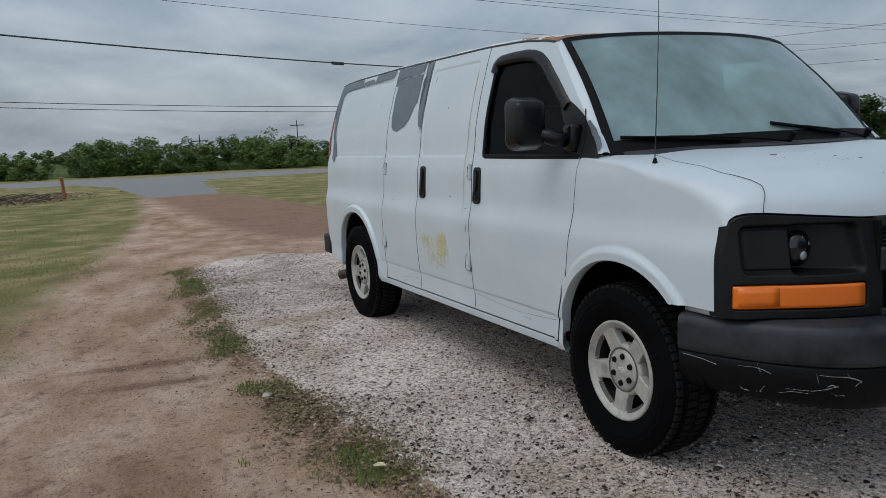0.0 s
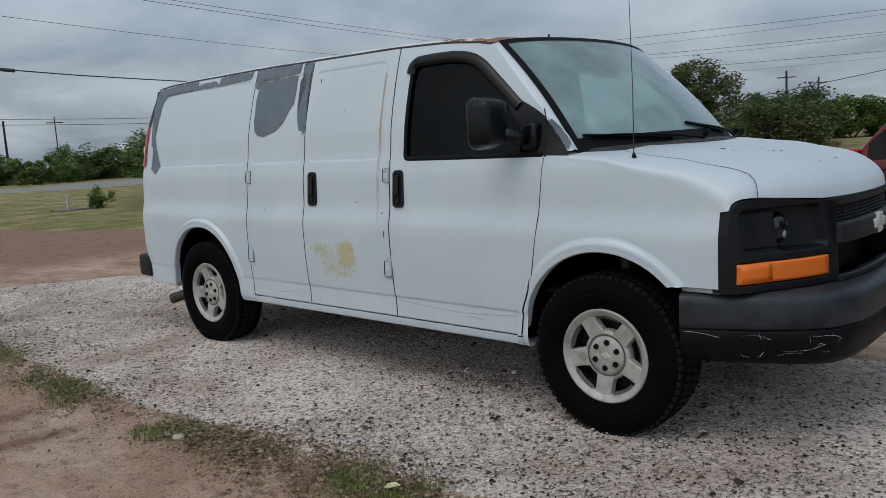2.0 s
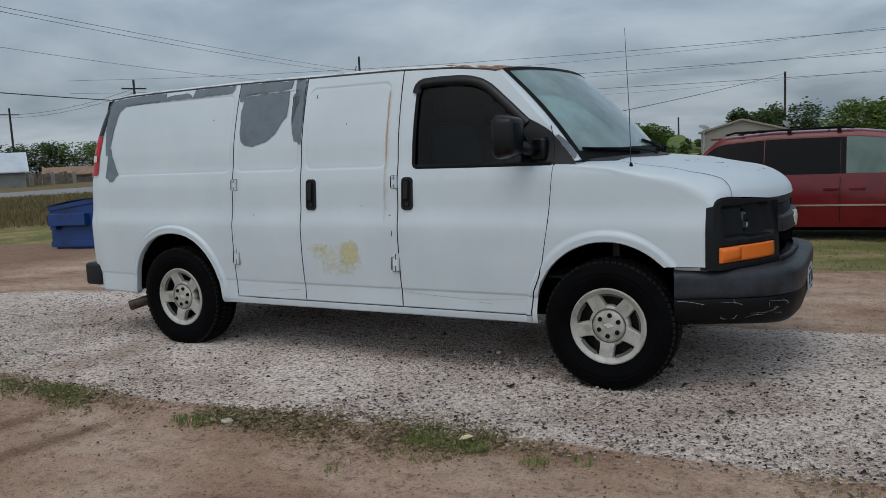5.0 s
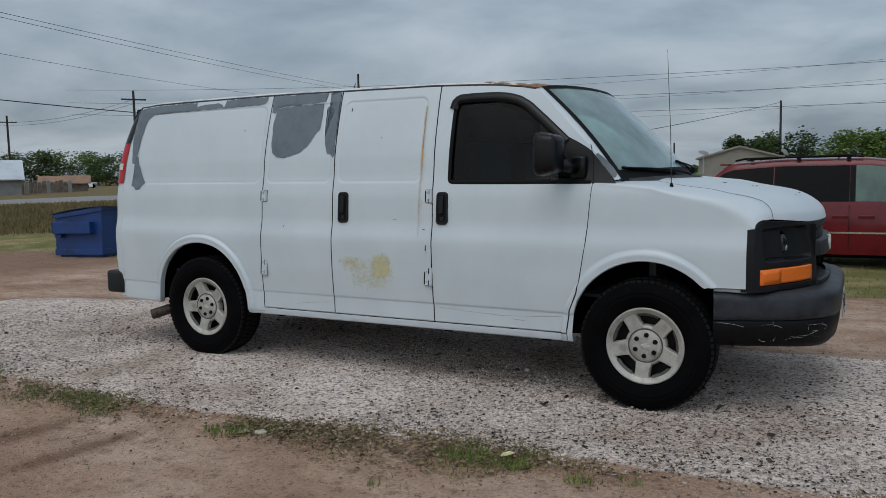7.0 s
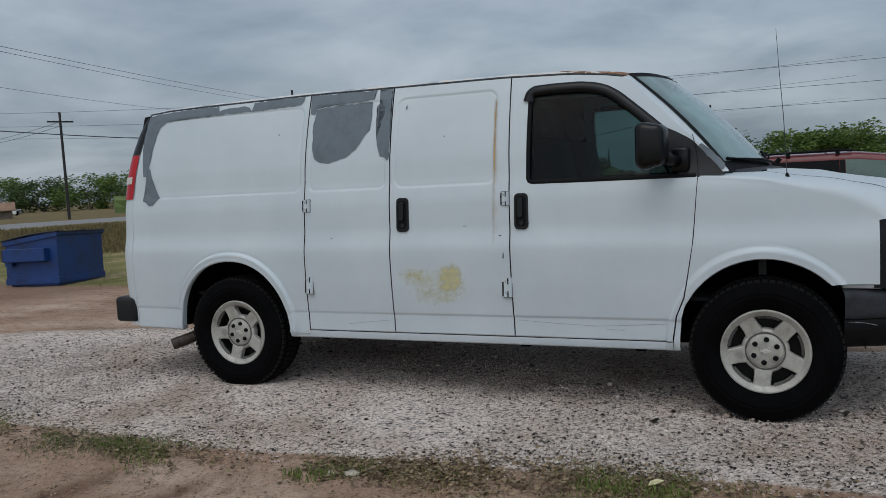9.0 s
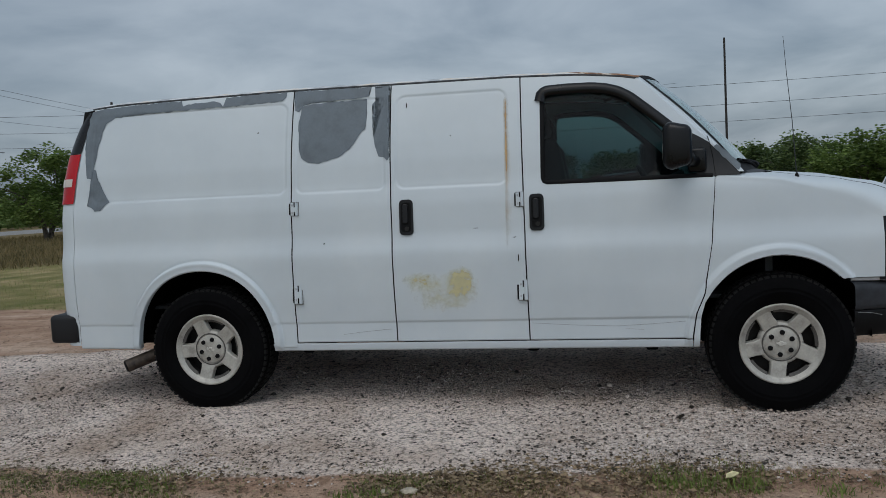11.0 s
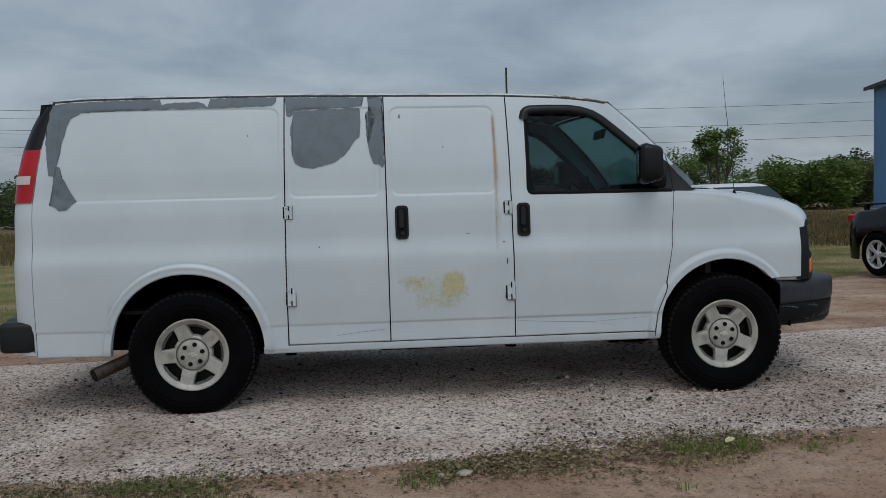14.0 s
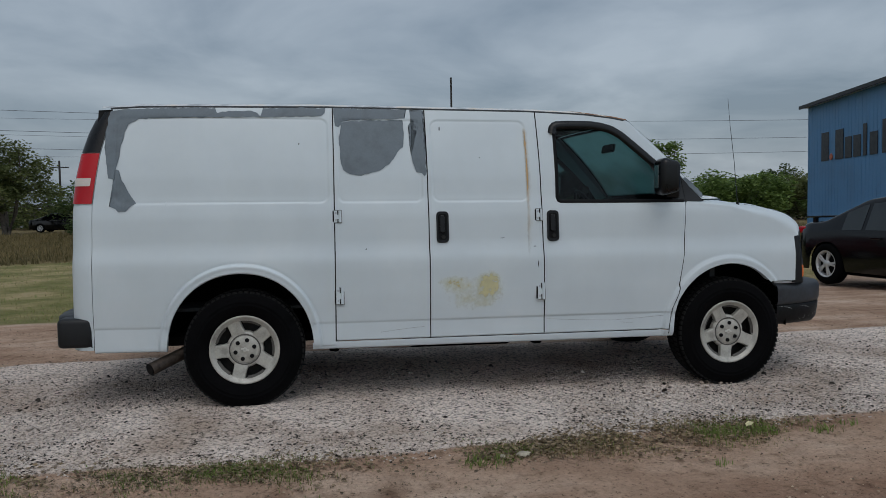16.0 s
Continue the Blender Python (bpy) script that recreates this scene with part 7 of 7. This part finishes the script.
for seed, (n, size, x0, x1, y0, y1) in enumerate(((8000, .020, -5, 6.5, -2.3, .2), (14000, .0145, -5, 10, -.9, 1.2), (36000, .0125, -5, 6.5, -2.35, -.6), (5000, .016, 6, 14, -2.2, 1.0), (500, .034, -5, 8, -2.3, .4), (14000, .0165, -5, 6.5, -2.35, -1.5))):
    x, y = rng.uniform(x0, x1, n), rng.uniform(y0, y1, n)
    clump = np.sin(x * 21 + 3 * np.sin(y * 13)) * np.sin(y * 27 + 2 * np.sin(x * 9)) + .7 * np.sin(x * 47 + y * 31) * np.sin(y * 53 - x * 19)
    keep = (rng.random(n) < gravel_weight(x, y) ** .7) & (clump > -.62 - .5 * rng.random(n))
    x, y = x[keep], y[keep]
    n = len(x)
    s = size * rng.uniform(.5, 1.35, n)
    v, f = stone_base(seed)
    ob = scatter_mesh("gravel_stones", v, f, np.stack([x, y, lay(x, y) + s * .10], -1), s, rng.uniform(0, 6.28, n), rng.uniform(-.5, .5, n), M_STONE, np.stack([rng.uniform(.8, 1.3, n), rng.uniform(.7, 1.1, n), rng.uniform(.5, .9, n)], -1))
    tagged(ob, "crushed pale limestone gravel of the parking pad", "gravel", kind="stuff")
# strays on the dirt
n = 26000
x, y = rng.uniform(-6, 7, n), np.concatenate([rng.uniform(-5.2, -1.8, n * 2 // 3), rng.uniform(.8, 4.2, n - n * 2 // 3)])
s = .004 + .013 * rng.random(n) ** 2.2
v, f = stone_base(9)
ob = scatter_mesh("stray_grit", v, f, np.stack([x, y, terrain(x, y) + s * .15], -1), s, rng.uniform(0, 6.28, n), rng.uniform(-.5, .5, n), M_CLOD)
tagged(ob, "small loose clods and grit on the sandy dirt", "gravel", kind="stuff")

# ---- grass ----
BLADE_V = np.array([(-.5, 0, 0), (.5, 0, 0), (.32, .22, .6), (.0, .62, 1.0)])
BLADE_F = np.array([[0, 1, 2, 3]])


def blades(name, label, x, y, height, material, width=.006, z=None):
    n = len(x)
    h = height * rng.uniform(.5, 1.25, n)
    z = terrain(x, y) if z is None else z
    ob = scatter_mesh(name, BLADE_V, BLADE_F, np.stack([x, y, z], -1), np.ones(n), rng.uniform(0, 6.28, n), rng.uniform(-.3, .45, n), material, np.stack([width * rng.uniform(.7, 1.5, n), h * rng.uniform(.4, 1, n), h], -1))
    return tagged(ob, label, "grass", kind="stuff")


def tuft_points(clumps, per):
    xs, ys = [], []
    for cx, cy, rx, ry in clumps:
        k = int(per * rx * ry * 20)
        a, q = rng.uniform(0, 6.28, k), np.sqrt(rng.random(k)) * rng.uniform(.6, 1.1, k)
        xs.append(cx + rx * q * np.cos(a))
        ys.append(cy + ry * q * np.sin(a))
    return np.concatenate(xs), np.concatenate(ys)


GREEN_X, GREEN_K = (-4.6, .6, .8, 1.15, 1.25, 1.6, 1.7, 2.6, 2.7, 3.1, 3.2, 5.4), (1, 1, .12, .12, 1, .9, .22, .22, 1, 1, .06, .06)
DEAD_K = (.45, .45, .12, .12, .4, .8, 1, 1, .7, .6, .14, .10)


def edge_points(n, spread, seed, thin=0.0, share=None):
    """Places strewn along the gravel's near edge, in drifts."""
    g = np.random.default_rng(seed)
    x = g.uniform(-4.5, 5.4, n)
    y = np.interp(x, NEAR_X, NEAR_Y) - .10 + g.normal(0, spread, n) * (.6 + .8 * np.abs(np.sin(x * 1.9)))
    drift = np.sin(x * 4.1 + 1.0) + .8 * np.sin(x * 9.7 + y * 6) + .6 * np.sin(x * 2.3 + 2) + .5 * np.sin(y * 31 + x * 17)
    keep = drift + g.normal(0, .5, n) > thin + 1.2 * smoothstep(3.2, 4.2, x)
    if share is not None:
        keep &= g.random(n) < np.interp(x, GREEN_X, share)
    return x[keep], y[keep]


x, y = edge_points(26000, .095, 1, .10, GREEN_K)
blades("edge_grass", "ragged green grass along the gravel edge", x, y, .024, M_BLADE, .0045)
x, y = edge_points(26000, .12, 2, -.5, DEAD_K)
blades("edge_grass", "dry straw-coloured grass along the gravel edge", x, y, .020, M_DRYBLADE, .0045)
x, y = tuft_points([(1.36, -2.22, .16, .09), (2.8, -2.02, .18, .10), (3.05, -2.06, .12, .08), (-4.1, -1.98, .2, .08), (-3.3, -2.02, .2, .08), (3.40, -2.10, .10, .05), (3.62, -2.02, .07, .04), (2.55, -2.5, .06, .03)], 420)
blades("edge_grass", "thick green weed clumps along the gravel edge", x, y, .040, M_BLADE, .006)
x, y = edge_points(24000, .12, 3, -1.3, DEAD_K)
n = len(x)
ob = scatter_mesh("leaf_litter", LEAF_V, LEAF_F, np.stack([x, y, terrain(x, y) + .006 + .012 * rng.random(n)], -1), rng.uniform(.012, .035, n), rng.uniform(0, 6.28, n), rng.uniform(-.7, .7, n), M_DEADLEAF)
tagged(ob, "dead brown leaf litter along the gravel edge", "leaf litter", kind="stuff")
# turf beyond the dirt, thinning with distance
for name, mat, h, n, seed in (("turf", M_BLADE, .022, 44000, 1), ("turf", M_DRYBLADE, .026, 44000, 2)):
    g = np.random.default_rng(seed + 50)
    az, d = g.uniform(radians(40), radians(200), n), 6 + 34 * g.random(n) ** 1.3
    x, y = 2 + d * np.cos(az), -4 + d * np.sin(az)
    keep = (dirt_weight(x, y) < .35 + .3 * g.random(n)) & (gravel_weight(x, y) < .1) & (asphalt_weight(x, y) < .1)
    x, y, d = x[keep], y[keep], d[keep]
    blades(name, ("short green" if mat is M_BLADE else "dry yellowed") + " field grass behind the yard", x, y, h * (1 + d / 25), mat, .010)
g = np.random.default_rng(77)
n = 26000
x, y = g.uniform(-7, 3, n), g.uniform(-7, -2.4, n)
keep = dirt_weight(x, y) < .25 + .45 * g.random(n)
blades("track_grass", "short dry grass beside the sandy track", x[keep], y[keep], .013, M_DRYBLADE, .005)
n = 30000
x, y = g.uniform(-34, -6, n), g.uniform(-14, 0, n)
keep = dirt_weight(x, y) < .3
blades("track_grass", "mown green grass beside the sandy track", x[keep], y[keep], .016, M_BLADE, .010)
# tall dry grass in the field
n = 34000
az, d = g.uniform(radians(104), radians(149), n), g.uniform(26, 58, n)
x, y = 4 + d * np.cos(az), -5 + d * np.sin(az)
keep = asphalt_weight(x, y) < .1
keep &= dirt_weight(x, y) < .1
blades("tall_grass", "tall dry grass in the field", x[keep], y[keep], .24, M_FIELDBLADE, .03)
n = 30000
az, d = g.uniform(radians(48), radians(80), n), g.uniform(21, 52, n)
blades("tall_grass", "tall tan grass between the yard and the trees", 3 + d * np.cos(az), -5 + d * np.sin(az), .17, M_FIELDBLADE, .03)

# ---- odd things on the ground ----
def rock(x, y, s, material, label, name="stone", cat="stone"):
    bm = bmesh.new()
    bmesh.ops.create_icosphere(bm, subdivisions=2, radius=1)
    q = random.Random(int(x * 100))
    off = Vector((q.random() * 9, q.random() * 9, 0))
    for v in bm.verts:
        v.co *= 1 + .35 * noise.noise(v.co * 1.3 + off)
        v.co = Vector((v.co.x * s, v.co.y * s * .7, v.co.z * s * .45))
    me = bpy.data.meshes.new(name)
    bm.to_mesh(me)
    bm.free()
    me.materials.append(material)
    ob = new(name, me)
    ob.matrix_world = pose(x, y, float(terrain(x, y)) + s * .2, 0, 0, q.uniform(0, 360))
    return tagged(ob, label, cat)


rock(1.577, -2.165, .042, M_ROCK, "pale rounded stone lying in the edge grass")
rock(1.47, -2.17, .03, M_ROCK, "small pale stone beside the edge grass")
bm = bmesh.new()
vs = [bm.verts.new(p) for p in ((-.036, 0, .0), (-.015, -.02, .009), (.02, -.015, .012), (.038, .003, .003), (.014, .018, .010), (-.02, .015, .007))]
bm.faces.new(vs)
me = bpy.data.meshes.new("fallen_leaf")
bm.to_mesh(me)
bm.free()
me.materials.append(M_YELLOWLEAF)
leaf = new("fallen_leaf", me)
leaf.matrix_world = pose(3.0, -1.99, float(terrain(3.0, -1.99)) + .03, 8, -6, 30)
leaf.modifiers.new("thickness", "SOLIDIFY").thickness = .004
tagged(leaf, "yellowed curled leaf lying on the grass", "leaf")
twig = new("twig", bpy.data.meshes.new("twig"))
bm = tube([(.09 * math.cos(a) * (1 - a * .1), .09 * math.sin(a), .006 + .004 * math.sin(3 * a)) for a in np.linspace(-.6, 1.5, 9)], .0045, 6, .5)
bm.to_mesh(twig.data)
bm.free()
twig.data.materials.append(M_MULCH)
twig.matrix_world = pose(3.36, -2.78, float(terrain(3.36, -2.78)), 0, 0, -30)
tagged(twig, "curved dry brown twig lying on the dirt", "twig")
q = random.Random(8)
bm = bmesh.new()
for k in range(70):
    x, y = -38 + q.uniform(-1, 1) * 4.5, -6.2 + q.uniform(-1, 1) * 2.8
    a, h = q.uniform(0, 3.14), q.uniform(.04, .22)
    limb(bm, (x - math.cos(a) * .5, y - math.sin(a) * .5, FAR + .02), (x + math.cos(a) * .5, y + math.sin(a) * .5, FAR + h), .035, .012, 5)
me = bpy.data.meshes.new("brush_heap")
bm.to_mesh(me)
bm.free()
me.materials.append(M_MULCH)
tagged(new("brush_heap", me), "low heap of dead brown brush in the grass", "brush heap")
g = np.random.default_rng(91)
n = 9000
x, y = g.normal(-38, 2.6, n), g.normal(-6.2, 1.5, n)
ob = scatter_mesh("brush_litter", LEAF_V, LEAF_F, np.stack([x, y, terrain(x, y) + .02 + .10 * g.random(n) * np.exp(-((x + 38) / 3) ** 2)], -1), g.uniform(.06, .22, n), g.uniform(0, 6.28, n), g.uniform(-.6, .6, n), M_DEADLEAF)
tagged(ob, "flattened brown leaf and twig litter round the brush heap", "leaf litter", kind="stuff")
